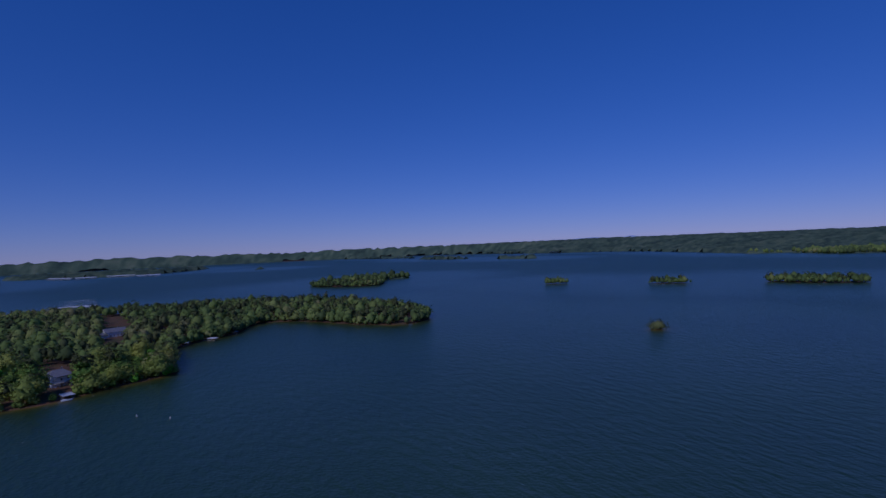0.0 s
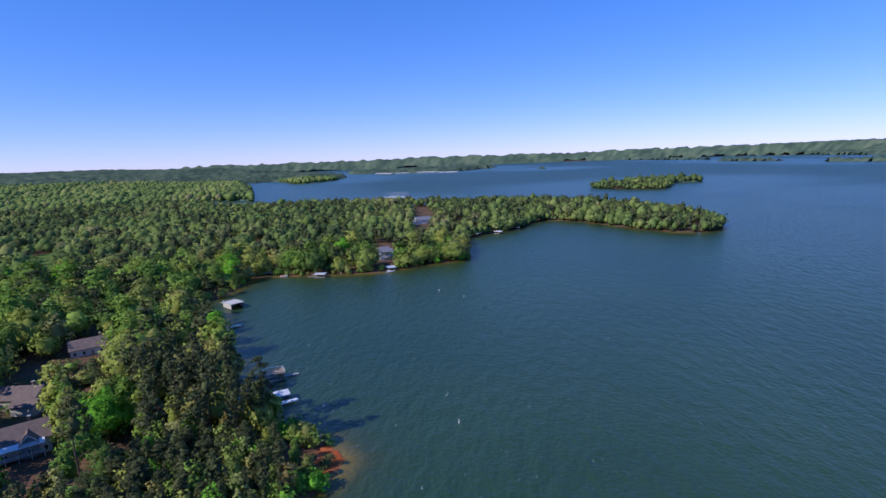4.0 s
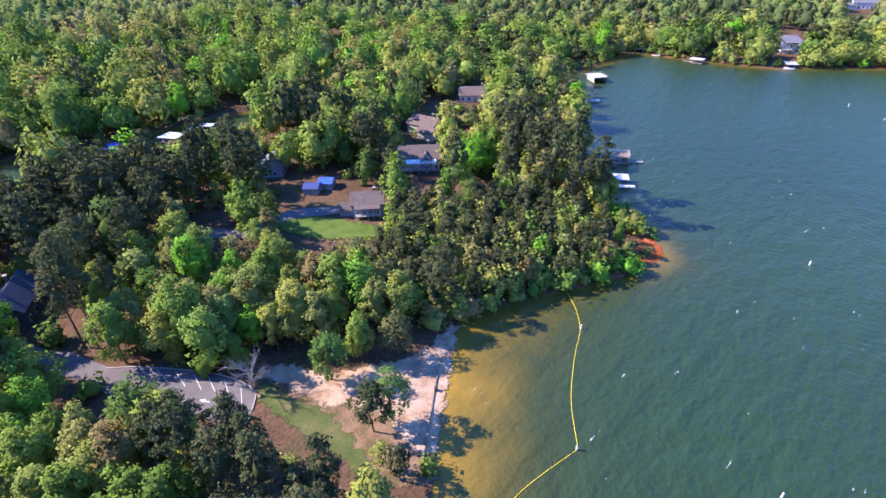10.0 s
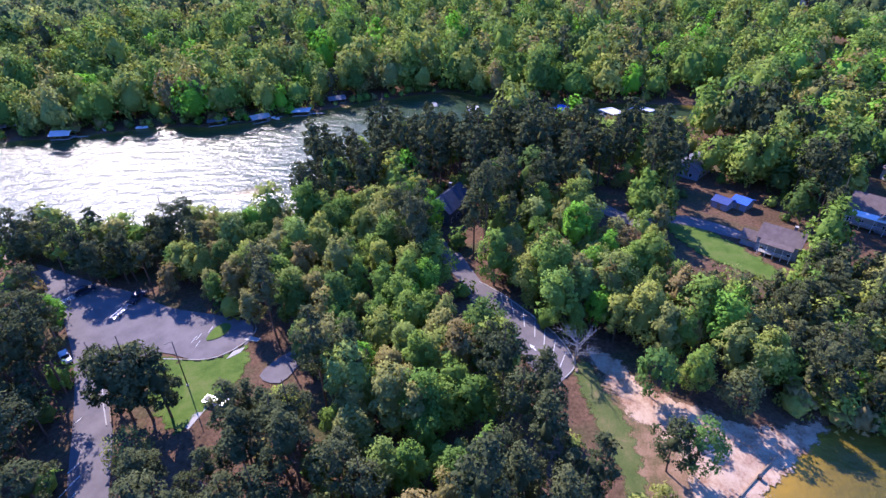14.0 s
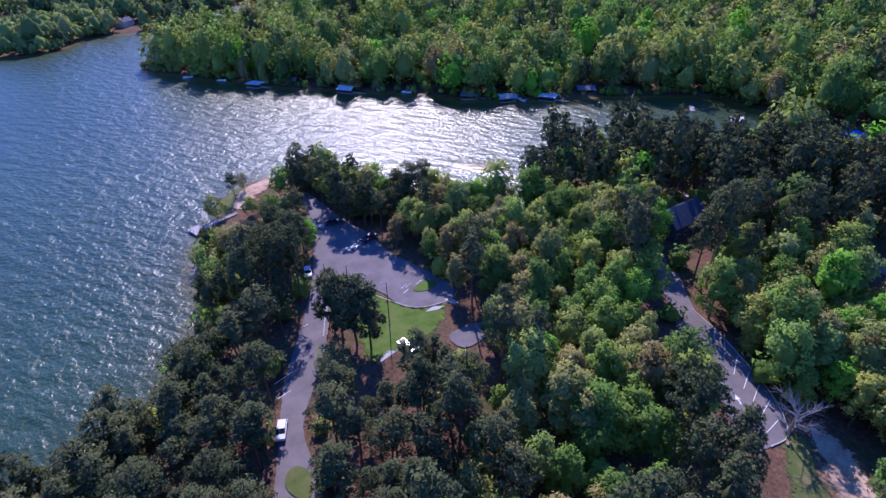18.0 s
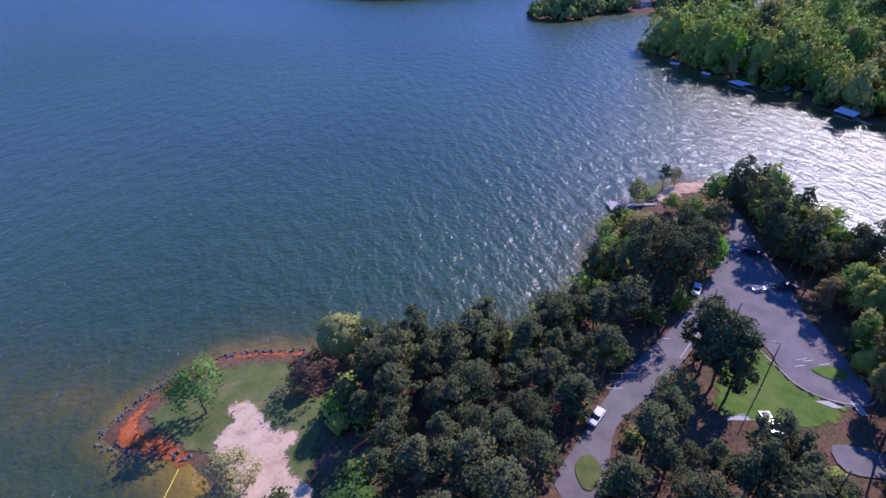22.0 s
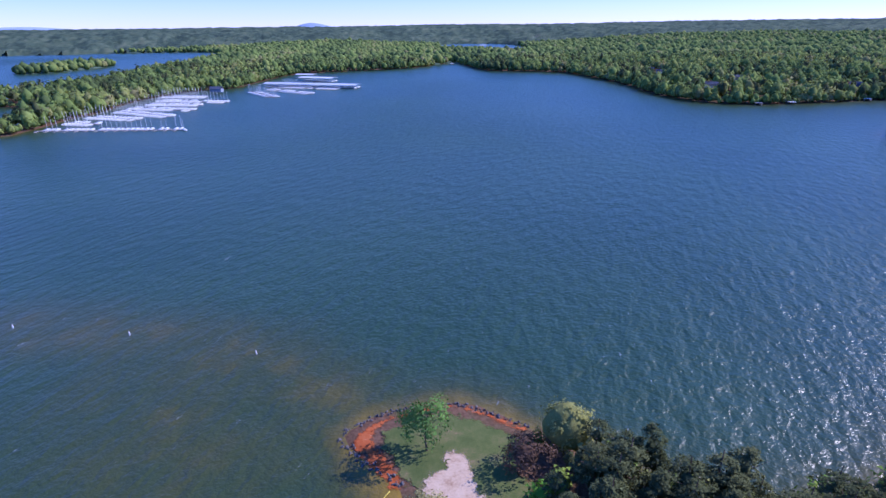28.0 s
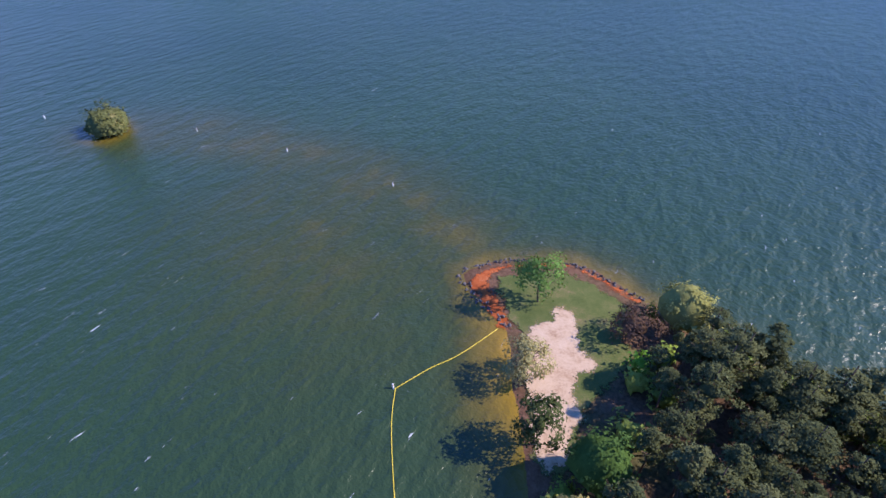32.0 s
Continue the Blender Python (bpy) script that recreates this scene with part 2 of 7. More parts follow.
south_shore = [(70, -52), (78, -53), (79, -57), (78, -63.5), (74, -70.5), (70, -76), (62, -81), (49, -82.5), (40, -83), (30, -84), (18, -87), (7, -90), (-1, -94),
               (-5, -102), (-12, -110), (-17, -122), (-20, -135), (-24, -148), (-32, -163), (-42, -172), (-47, -182), (-56, -189), (-64, -189), (-72, -183), (-80, -176)]
cove_shore = [(-88, -156), (-99, -134), (-108, -110), (-116, -104), (-124, -113), (-140, -122), (-160, -118), (-180, -104), (-205, -84), (-235, -54), (-258, -22), (-276, 10), (-290, 40),
              (-308, 36), (-303, -5), (-291, -45), (-279, -82), (-280, -108), (-284, -130), (-240, -170), (-216, -184), (-185, -213),
              (-172, -242), (-143, -273), (-109, -329), (-69, -408)]
far_south_shore = [(-80, -425), (-130, -470), (-190, -540), (-260, -640), (-240, -680), (-170, -620), (-122, -571), (-59, -570), (-30, -529), (9, -535), (16, -560), (-10, -640), (-70, -720),
                   (-40, -790), (28, -806), (91, -732), (164, -664), (254, -697), (340, -790), (438, -872), (546, -934), (669, -893), (780, -960), (893, -1032), (856, -842),
                   (935, -640), (890, -540), (800, -420), (789, -421), (794, -394), (804, -352), (784, -300), (761, -266), (721, -223), (682, -191), (660, -157), (636, -136), (606, -106), (592, -89)]
marina_back = [(604, -84), (640, -95), (720, -150), (800, -150), (876, -92), (920, -120), (980, -240), (1180, -420), (1410, -625), (1750, -880), (2096, -986), (2355, -779), (2458, -596), (2591, -421), (2700, -100), (3200, 250), (4950, 700)]


def rounded(points, closed=False, n=4):
    """A smooth line through the points."""
    p = np.array(points, float)
    out = []
    m = len(p)
    rng = range(m if closed else m - 1)
    for i in rng:
        a, b, c, d = (p[(i + k) % m] if closed else p[min(max(i + k, 0), m - 1)] for k in (-1, 0, 1, 2))
        for k in range(n):
            t = k / n
            out.append(0.5 * (2 * b + (c - a) * t + (2 * a - 5 * b + 4 * c - d) * t * t + (3 * b - a - 3 * c + d) * t ** 3))
    if not closed:
        out.append(p[-1])
    return np.array(out)


def ring_arc(a0, a1, r=5600, step=10):
    """Points on the far circle, angles counter-clockwise from +Y."""
    n = max(2, int(abs(a1 - a0) / step))
    return [(-r * math.sin(radians(a0 + (a1 - a0) * i / n)), r * math.cos(radians(a0 + (a1 - a0) * i / n))) for i in range(n + 1)]


main_land = np.vstack([rounded(beach_shore + north_shore + bay_shore), ring_arc(66, 261),
                       rounded((south_shore + cove_shore + far_south_shore + marina_back))[::-1]])
north_land = np.array([(-4800, 2450), (-4000, 2650), (-3500, 3250), (-3000, 3750), (-2400, 4150), (-1900, 4420), (-1300, 4640), (-600, 4750), (-100, 4700), (350, 4450), (500, 4000), (684, 3626), (1001, 3507),
                       (1209, 3076), (1242, 2482), (1247, 2126), (1374, 2076), (1362, 1821), (1473, 1767), (1750, 1300), (2200, 700), (3600, 1000)] + ring_arc(-72, 60))


def isle(cx, cy, length, width, turn, seed, n=18):
    rg = random.Random(seed)
    a0 = radians(turn)
    pts = []
    for i in range(n):
        a = 2 * math.pi * i / n
        k = 1 + rg.uniform(-0.14, 0.14)
        u, v = math.cos(a) * length / 2 * k, math.sin(a) * width / 2 * k
        pts.append((cx + u * math.cos(a0) - v * math.sin(a0), cy + u * math.sin(a0) + v * math.cos(a0)))
    return rounded(pts, True, 2)


islands = [isle(1530, -385, 300, 120, -50, 14), isle(1640, -1880, 60, 30, 10, 15), isle(219, 1040, 52, 18, -10, 1), isle(404, 944, 66, 16, -22, 2), isle(612, 862, 140, 55, -38, 3), isle(195, 484, 17, 13, 0, 4),
           isle(211, 11, 12, 7, -30, 5), rounded([(-320, 1250), (-240, 1190), (-150, 1195), (-150, 1300), (-150, 1400), (-100, 1435), (-110, 1500), (-190, 1440), (-260, 1330)], True, 2),
           rounded([(-2150, 2560), (-1900, 2510), (-1660, 2490), (-1480, 2560), (-1440, 2750), (-1440, 3200), (-1560, 3300), (-1700, 2950), (-1950, 2900), (-2300, 2850)], True, 2),
           isle(-960, 2735, 60, 30, 20, 9), isle(5, 3250, 460, 110, -52, 10), isle(380, 2740, 260, 90, -45, 11), isle(-560, 4250, 1100, 140, -52, 12)]
LANDS = [main_land, north_land] + islands
PONDS = [rounded([(1340, -1500), (1170, -1530), (968, -1494), (1380, -2041), (1694, -2211), (1785, -1998)], True)]


def seg_distance(x, y, poly):
    """Distance to a closed outline, positive inside."""
    a = poly
    b = np.roll(poly, -1, 0)
    best = np.full(x.shape, 1e18)
    inside = np.zeros(x.shape, bool)
    for (ax, ay), (bx, by) in zip(a, b):
        dx, dy = bx - ax, by - ay
        ll = dx * dx + dy * dy
        if ll < 1e-9:
            continue
        t = np.clip(((x - ax) * dx + (y - ay) * dy) / ll, 0, 1)
        best = np.minimum(best, (x - ax - t * dx) ** 2 + (y - ay - t * dy) ** 2)
        if ay != by:
            inside ^= ((ay > y) != (by > y)) & (x < ax + (y - ay) * dx / dy)
    d = np.sqrt(best)
    return np.where(inside, d, -d)


def land_distance(x, y):
    d = np.full(x.shape, -1e9)
    for p in LANDS:
        d = np.maximum(d, seg_distance(x, y, p))
    for p in PONDS:
        d = np.minimum(d, -seg_distance(x, y, p))
    return d


def wobble(x, y, s, ph=0.0):
    """Smooth hilly variation between -1 and 1."""
    return (np.sin(x / s + 1.3 + ph) * np.cos(y / (s * 0.83) + 0.7 * ph) + 0.6 * np.sin((x + y) / (s * 0.57) + 2.1 + ph) + 0.4 * np.cos((x - 1.7 * y) / (s * 0.31) + ph)) / 2.0


def smooth(a, b, v):
    t = np.clip((v - a) / (b - a), 0, 1)
    return t * t * (3 - 2 * t)


def height(x, y, sd=None):
    x, y = np.asarray(x, float), np.asarray(y, float)
    if sd is None:
        sd = land_distance(x, y)
    r = np.hypot(x, y)
    bank = 0.25 + 2.3 * (1 - np.exp(-np.maximum(sd, 0) / 30))
    west = smooth(66, 90, np.degrees(np.arctan2(-x, y)) % 360) * smooth(215, 190, np.degrees(np.arctan2(-x, y)) % 360)
    hills = smooth(10, 150, sd) * smooth(190, 330, r) * (1.0 + 1.0 * wobble(x, y, 130) + west * (9.0 + 2.0 * wobble(x, y, 130)))
    far = smooth(900, 4800, r) * smooth(0, 1, sd / (700 - 540 * smooth(4350, 4600, r))) * (69 + 5 * wobble(x, y, 620, 1.0))
    land = np.minimum(bank, 0.02 + np.maximum(sd, 0) * 0.22) + hills + far
    bed = np.maximum(-0.02 + sd * 0.12, -4.0)
    return np.where(sd > 0, land, bed)


def mesh_from(name, verts, faces, mats, attrs=None, smooth_faces=False):
    me = bpy.data.meshes.new(name)
    v = np.asarray(verts, np.float32)
    f = np.asarray(faces, np.int32)
    me.vertices.add(len(v))
    me.vertices.foreach_set("co", v.ravel())
    k = f.shape[1]
    me.loops.add(f.size)
    me.loops.foreach_set("vertex_index", f.ravel())
    me.polygons.add(len(f))
    me.polygons.foreach_set("loop_start", np.arange(0, f.size, k, dtype=np.int32))
    me.polygons.foreach_set("loop_total", np.full(len(f), k, np.int32))
    if smooth_faces:
        me.polygons.foreach_set("use_smooth", np.ones(len(f), bool))
    for m in mats:
        me.materials.append(m)
    for key, val in (attrs or {}).items():
        a = me.attributes.new(key, 'FLOAT', 'POINT')
        a.data.foreach_set("value", np.asarray(val, np.float32))
    me.update(calc_edges=True)
    return me


def polar(r0, r1, rings, a0, a1, na, closed):
    rr = np.concatenate([np.linspace(0.02, r0, 8, endpoint=False), r0 * (r1 / r0) ** np.linspace(0, 1, rings)]) if closed else r0 * (r1 / r0) ** np.linspace(0, 1, rings)
    rings = len(rr)
    aa = np.radians(np.linspace(a0, a1, na, endpoint=not closed))
    R_, A_ = np.meshgrid(rr, aa, indexing='ij')
    x, y = -R_ * np.sin(A_), R_ * np.cos(A_)
    i, j = np.meshgrid(np.arange(rings - 1), np.arange(na if closed else na - 1), indexing='ij')
    j2 = (j + 1) % na
    f = np.stack([i * na + j, (i + 1) * na + j, (i + 1) * na + j2, i * na + j2], -1).reshape(-1, 4)[:, ::-1]
    return x.ravel(), y.ravel(), f

# open places in the woods: outlines in plan, with the height of their floor
LOT_UPPER = [(-108.2, -41.2), (-104.8, -32.6), (-99.0, -22.3), (-94.6, -15.9), (-88.3, -10.8), (-83.2, -11.7), (-80.0, -13.9), (-84.6, -20.7), (-90.5, -27.3), (-101.3, -41.5)]
LOT_ROAD = [(-125.2, -62.2), (-121.5, -53.7), (-113.4, -45.4), (-101.8, -34.5), (-96.9, -35.9), (-106.6, -46.1), (-116.9, -57.6)]
RAMP_ROAD = [(-66.2, -166.9), (-66.9, -151.8), (-66.9, -137.3), (-67.9, -125.9), (-67.0, -111.1), (-69.0, -99.6), (-70.7, -87.7), (-65.9, -82.4), (-59.5, -83.1), (-55.2, -89.2), (-54.0, -98.3), (-47.7, -103.8), (-41.3, -99.2), (-34.1, -88.8), (-26.1, -78.9), (-19.4, -70.6), (-17.1, -61.3), (-14.3, -52.4), (-7.7, -56.3), (-13.1, -68.1), (-18.2, -78.2), (-23.4, -86.6), (-34.3, -100.9), (-44.0, -115.4), (-53.8, -135.0), (-59.4, -154.1)]
BEACH = [(-92.0, 38.0), (-89.0, 36.3), (-81.9, 32.0), (-74.0, 27.6), (-67.0, 23.8), (-60.8, 20.0), (-60.0, 15.7), (-65.0, 14.2), (-71.6, 12.0), (-75.6, 9.0), (-77.2, 5.6), (-77.6, 3.4), (-80.8, 0.2), (-84.5, -3.4), (-89.0, -7.2), (-92.4, -9.0), (-95.3, -7.6), (-93.6, -0.8), (-89.0, 4.0), (-87.0, 10.5), (-86.8, 18.1), (-87.0, 24.2), (-91.5, 31.3), (-94.6, 35.8)]
BEACH_SOUTH = [(56.4, -56.7), (55.7, -59.7), (57.4, -62.5), (57.0, -65.8), (56.2, -68.1), (54.9, -66.3), (51.9, -65.4), (48.7, -63.0), (45.1, -60.4), (41.4, -61.2), (40.1, -58.0), (40.5, -54.3), (37.1, -52.4), (32.9, -49.3), (32.2, -46.5), (28.7, -42.5), (28.2, -37.9), (32.5, -37.6), (36.6, -39.3), (40.7, -42.6), (45.0, -45.6), (50.4, -50.3), (54.1, -53.0)]
GRASS_POINT = [(72.8, -59.2), (70.9, -64.3), (69.1, -68.9), (65.8, -74.1), (61.1, -75.8), (55.3, -77.2), (50.3, -78.2), (46.0, -79.1), (44.4, -74.2), (42.8, -70.1), (38.5, -69.2), (36.0, -60.0), (33.5, -51.0), (27.5, -43.5), (26.8, -38.0), (32.5, -36.8), (40.0, -41.2), (48.0, -47.2), (55.0, -51.9), (60.8, -53.6), (65.4, -55.5), (70.0, -56.4)]
LAWN_RAMP = [(-52.2, -98.2), (-55.0, -90.7), (-57.9, -85.0), (-64.3, -81.9), (-55.7, -75.5), (-44.9, -76.0), (-38.7, -77.7), (-44.8, -92.7)]
LAWN_BEACH = [(-89.6, -11.0), (-90.6, -9.1), (-88.6, -5.9), (-82.5, -2.0), (-77.6, 2.4), (-71.6, 5.4), (-64.4, 7.7), (-59.4, 7.4), (-61.4, 3.1), (-67.6, 0.1), (-74.7, -3.9), (-80.4, -8.4), (-86.0, -10.8)]
BARE_SLOPE = [(-89.5, -7.0), (-85.0, 0.9), (-80.5, 8.7), (-73.3, 14.8), (-66.5, 16.8), (-59.7, 18.2), (-54.8, 18.4), (-56.6, 8.5), (-63.0, 4.6), (-70.1, 1.6), (-76.1, -2.0), (-82.3, -6.0)]
LAWN_HOUSE = [(-167.2, 5.6), (-155.0, 22.2), (-146.6, 31.3), (-139.0, 31.0), (-145.4, 13.1), (-158.8, 0.9)]
ROAD_SIDE = [(-57.1, -72.1), (-64.3, -71.5), (-69.3, -68.3), (-64.2, -66.3), (-57.2, -66.6)]
CLAY_POINT = [(75.7, -54.1), (77.2, -58.1), (75.3, -63.5), (73.7, -67.5), (67.4, -76.6), (62.4, -79.2), (57.1, -81.1), (51.3, -82.3), (48.5, -82.3), (47.6, -79.8), (50.5, -79.0), (55.5, -78.0), (61.3, -76.8), (66.1, -74.8), (69.6, -69.2), (71.8, -64.6), (73.2, -60.2), (70.6, -57.6), (66.3, -56.6), (61.1, -55.6), (58.9, -53.1), (59.1, -50.5), (64.2, -50.9), (69.3, -51.8), (74.3, -52.6)]
DRIVE_HOUSE = [(-169.3, -27.4), (-166.2, -17.1), (-161.1, -6.1), (-167.9, 4.5), (-167.9, 11.9), (-163.6, 24.2), (-159.2, 22.3), (-161.7, 10.1), (-161.2, 1.2), (-154.8, -5.6), (-159.3, -17.1), (-163.8, -27.4)]
TIP_SAND = [(-41.8, -173.4), (-47.0, -182.5), (-55.4, -187.4), (-61.5, -187.9), (-68.8, -182.4), (-70.3, -177.6), (-62.9, -176.8), (-57.6, -177.9), (-51.2, -173.9), (-46.4, -167.7)]
NORTH_CLAY = [(-105.4, 96.4), (-103.4, 99.2), (-107.6, 105.5), (-111.3, 110.7), (-107.8, 110.1), (-102.5, 107.2), (-96.9, 105.2), (-95.5, 100.4), (-95.7, 95.8), (-100.2, 95.8)]
TIP_GRASS = [(-35.0, -172.5), (-38.9, -179.7), (-44.9, -186.2), (-49.5, -188.1), (-52.5, -187.4), (-47.2, -181.1), (-42.0, -172.2), (-37.3, -168.9)]
ROAD_ISLAND = [(-61.3, -92.1), (-65.5, -93.4), (-67.9, -92.3), (-67.5, -90.1), (-64.6, -89.3), (-62.2, -90.4)]
ROAD_BED = [(-11.4, -59.2), (-11.6, -61.5), (-13.0, -63.2), (-14.9, -63.0), (-15.8, -60.4), (-14.6, -56.9), (-12.7, -56.3)]
FAR_FIELD = [(-602.5, 238.2), (-601.3, 253.6), (-527.0, 224.6), (-508.4, 206.0), (-536.0, 210.7)]
FAR_FIELD_WEST = [(-463.1, 75.1), (-455.7, 89.1), (-425.4, 89.7), (-408.1, 74.0), (-430.2, 70.6)]
CREEK_NORTH = [(-255.5, -62.1), (-265.5, -51.3), (-268.0, -35.8), (-274.0, -18.9), (-287.1, 1.5), (-293.4, 12.7), (-315.5, 6.9), (-302.8, -20.6), (-290.0, -44.2), (-275.8, -64.3)]
PIER_WATER = [(-21.5, -165.5), (-21.5, -172.0), (-38.0, -172.5), (-38.0, -165.0)]
CREEK_VIEW = [(-246.9, -140.8), (-249.9, -119.1), (-250.9, -102.4), (-259.1, -87.7), (-268.6, -60.7), (-278.1, -35.3), (-287.0, -17.8), (-297.6, -15.2), (-290.9, -39.8), (-282.5, -63.3), (-269.7, -84.7), (-281.3, -125.2)]
BARE_YARD = [(-178.4, -21.8), (-181.9, -11.0), (-170.2, -9.8), (-167.9, -19.3)]
BARE_YARD_NORTH = [(-197.2, 8.8), (-199.9, 20.2), (-186.3, 17.8), (-184.4, 9.9)]
PINE_STRAW = [(-182.4, 11.9), (-187.3, 21.7), (-194.8, 32.0), (-180.0, 30.7), (-169.3, 22.8), (-171.0, 11.9)]
RED_YARD = [(-257.8, 85.2), (-261.0, 97.6), (-246.2, 95.6), (-244.8, 82.0)]
HOUSE_PLOTS = [[(-170.4, 23.6), (-175.5, 30.8), (-170.6, 44.2), (-146.9, 35.2), (-146.4, 27.7), (-155.1, 22.3)], [(-203.0, 56.9), (-208.5, 63.2), (-202.7, 77.7), (-173.9, 66.2), (-175.6, 56.7), (-184.0, 51.6)],
               [(-243.0, 77.8), (-235.5, 87.7), (-210.1, 80.9), (-208.1, 72.6)], [(-287.6, 118.4), (-282.1, 136.3), (-254.7, 124.2), (-259.6, 114.9)], [(-139.3, -72.1), (-157.9, -71.3), (-158.2, -62.9), (-135.3, -58.0), (-128.9, -64.3)],
               [(-189.6, 15.7), (-194.7, 25.2), (-187.0, 30.1), (-172.5, 23.9), (-174.6, 14.3)], [(-313.6, 404.1), (-304.0, 417.1), (-245.2, 342.5), (-236.0, 324.8), (-270.9, 350.3)], [(-486.2, 738.6), (-459.8, 751.7), (-347.0, 568.2), (-366.2, 556.8)],
               [(-228.4, 2.7), (-223.2, 12.7), (-201.5, 10.0), (-206.1, 0.8)]]
CLEARINGS = [np.array(p) for p in (LOT_UPPER, LOT_ROAD, RAMP_ROAD, BEACH, BEACH_SOUTH, GRASS_POINT, LAWN_RAMP, LAWN_BEACH, LAWN_HOUSE, ROAD_SIDE, CLAY_POINT, DRIVE_HOUSE, TIP_SAND, TIP_GRASS, NORTH_CLAY, ROAD_BED, FAR_FIELD, FAR_FIELD_WEST, CREEK_VIEW, CREEK_NORTH, PIER_WATER, BARE_YARD, BARE_YARD_NORTH, PINE_STRAW, RED_YARD, *HOUSE_PLOTS)]
PAVED = [np.array(p) for p in (LOT_UPPER, LOT_ROAD, RAMP_ROAD)]


SINGLE = np.array([(61.0, -61.9), (39.9, -83.5), (47.1, -46.6), (34.3, -39.2), (23.3, -42.7), (42.3, -71.4)] + [(-69.0, 10.0), (-70.4, 14.2), (-85.4, 5.2), (-87.6, 20.5), (-60.4, 9.9), (-57.2, 11.6), (-88.3, -10.5)] + [(-30.6, -78.3), (-64.7, -161.8), (-37.7, -87.3), (-39.4, -83.7)] + [(211, 11), (195, 484), (76, -58), (71, -54), (74, -66), (66, -72)])


def clear_distance(x, y):
    d = np.full(x.shape, -1e9)
    for p in CLEARINGS:
        d = np.maximum(d, seg_distance(x, y, p))
    return d


def hides_clearing(x, y, tall, pad=0.0):
    """Trees tall enough to stand before an open place, seen from the lake's middle air."""
    out = np.zeros(x.shape, bool)
    for q in (0.15, 0.35, 0.55, 0.75):
        s = 85.0 / (85.0 - 2.0 - np.minimum(tall * q, 60))
        out |= clear_distance(x * s, y * s) > (0.6 if q < 0.6 else 1.6) - pad
    out |= np.hypot(x + 165.0, y - 75.5) < 11.0
    out |= np.hypot(x * 1.12 + 167.0, y * 1.12 - 76.6) < 8.5
    for a, b in SINGLE:
        out |= np.hypot(x - a, y - b) < 5.0
        s = 85.0 / 76.0
        out |= np.hypot(x * s - a * 1.06, y * s - b * 1.06) < 5.0
    return out


SHORE_HOUSES = [(-186, 61, 9.0), (-219, 76, 7.5), (-260, 119, 11.0), (-252, 104, 7.0), (-157.5, 32.5, 7.0)]


def before_house(x, y, top, over=2.0):
    """Trees that would stand between a shore house and the lake's middle air."""
    out = np.zeros(x.shape, bool)
    for a, b, half in SHORE_HOUSES:
        far_ = math.hypot(a, b)
        along, aside = (x * a + y * b) / far_, np.abs(x * b - y * a) / far_
        eaves = float(height(np.array([float(a)]), np.array([float(b)]))[0]) + over
        sight = 85.0 + (eaves - 85.0) * along / far_
        out |= (along > 60) & (along < far_ - 2) & (aside < half * along / far_ + 1.0) & (top > sight)
    return out


def shades(x, y, tall, outlines, q=0.7):
    """Trees whose noon-side shadow lies on one of these open places."""
    k = tall * q / math.tan(radians(SUN_EL))
    sx, sy = x + math.sin(radians(SUN_AZ)) * k, y - math.cos(radians(SUN_AZ)) * k
    return np.max([seg_distance(sx, sy, np.array(p)) for p in outlines], 0) > 0.5


FAR_HOUSES = [(372.1, -951.6), (214.8, -764.1), (341.0, -921.8), (204.9, -837.9)] + [(70.5, -865.7)] + [(71.4, -867.3), (-96.2, -602.1)] + [(-528.2, 68.9), (-776.0, -73.5), (-678.3, -6.2), (-618.9, 72.8), (-619.3, 22.8)] + [(-819.6, 173.9), (-504.8, 67.6)] + [(-262, 352), (-352, 556)]


def fronts_house(x, y, deep):
    """Trees on a far house's plot or on the open slope before it."""
    out = np.zeros(x.shape, bool)
    for a, b in FAR_HOUSES:
        r = math.hypot(a, b)
        al = (x * a + y * b) / r
        out |= (np.abs(x * b - y * a) / r < 10.5) & (al > r - deep) & (al < r + 9)
    return out


# ---------------------------------------------------------------- ground and water
gx, gy, gf = polar(18.0, 4950, 190, 0, 360, 420, True)
gsd = land_distance(gx, gy)
gz = height(gx, gy, gsd)
near = np.hypot(gx, gy) < 330
pav = np.full(gx.shape, -1e9)
for p in PAVED:
    pav[near] = np.maximum(pav[near], seg_distance(gx[near], gy[near], p))
gz = gz - 0.3 * smooth(-1.5, 1.5, pav)
bank = np.exp(-np.abs(gsd - 1.0) / 2.2) * (0.5 + 0.5 * wobble(gx, gy, 37)) * (gsd > -3) * (0.15 + 0.85 * smooth(20, 120, gy)) * smooth(650, 300, np.hypot(gx, gy))
gz = gz - (14 * smooth(1300, 2000, np.hypot(gx, gy)) + 30 * smooth(2450, 2600, np.hypot(gx, gy))) * (gsd > 0)
ground = new("ground", mesh_from("ground", np.stack([gx, gy, gz], 1), gf, [M_GROUND], {"bank": np.clip(bank, 0, 1)}, True))
tagged(ground, "brown leaf-littered forest ground with red clay banks", "ground", kind="structure")

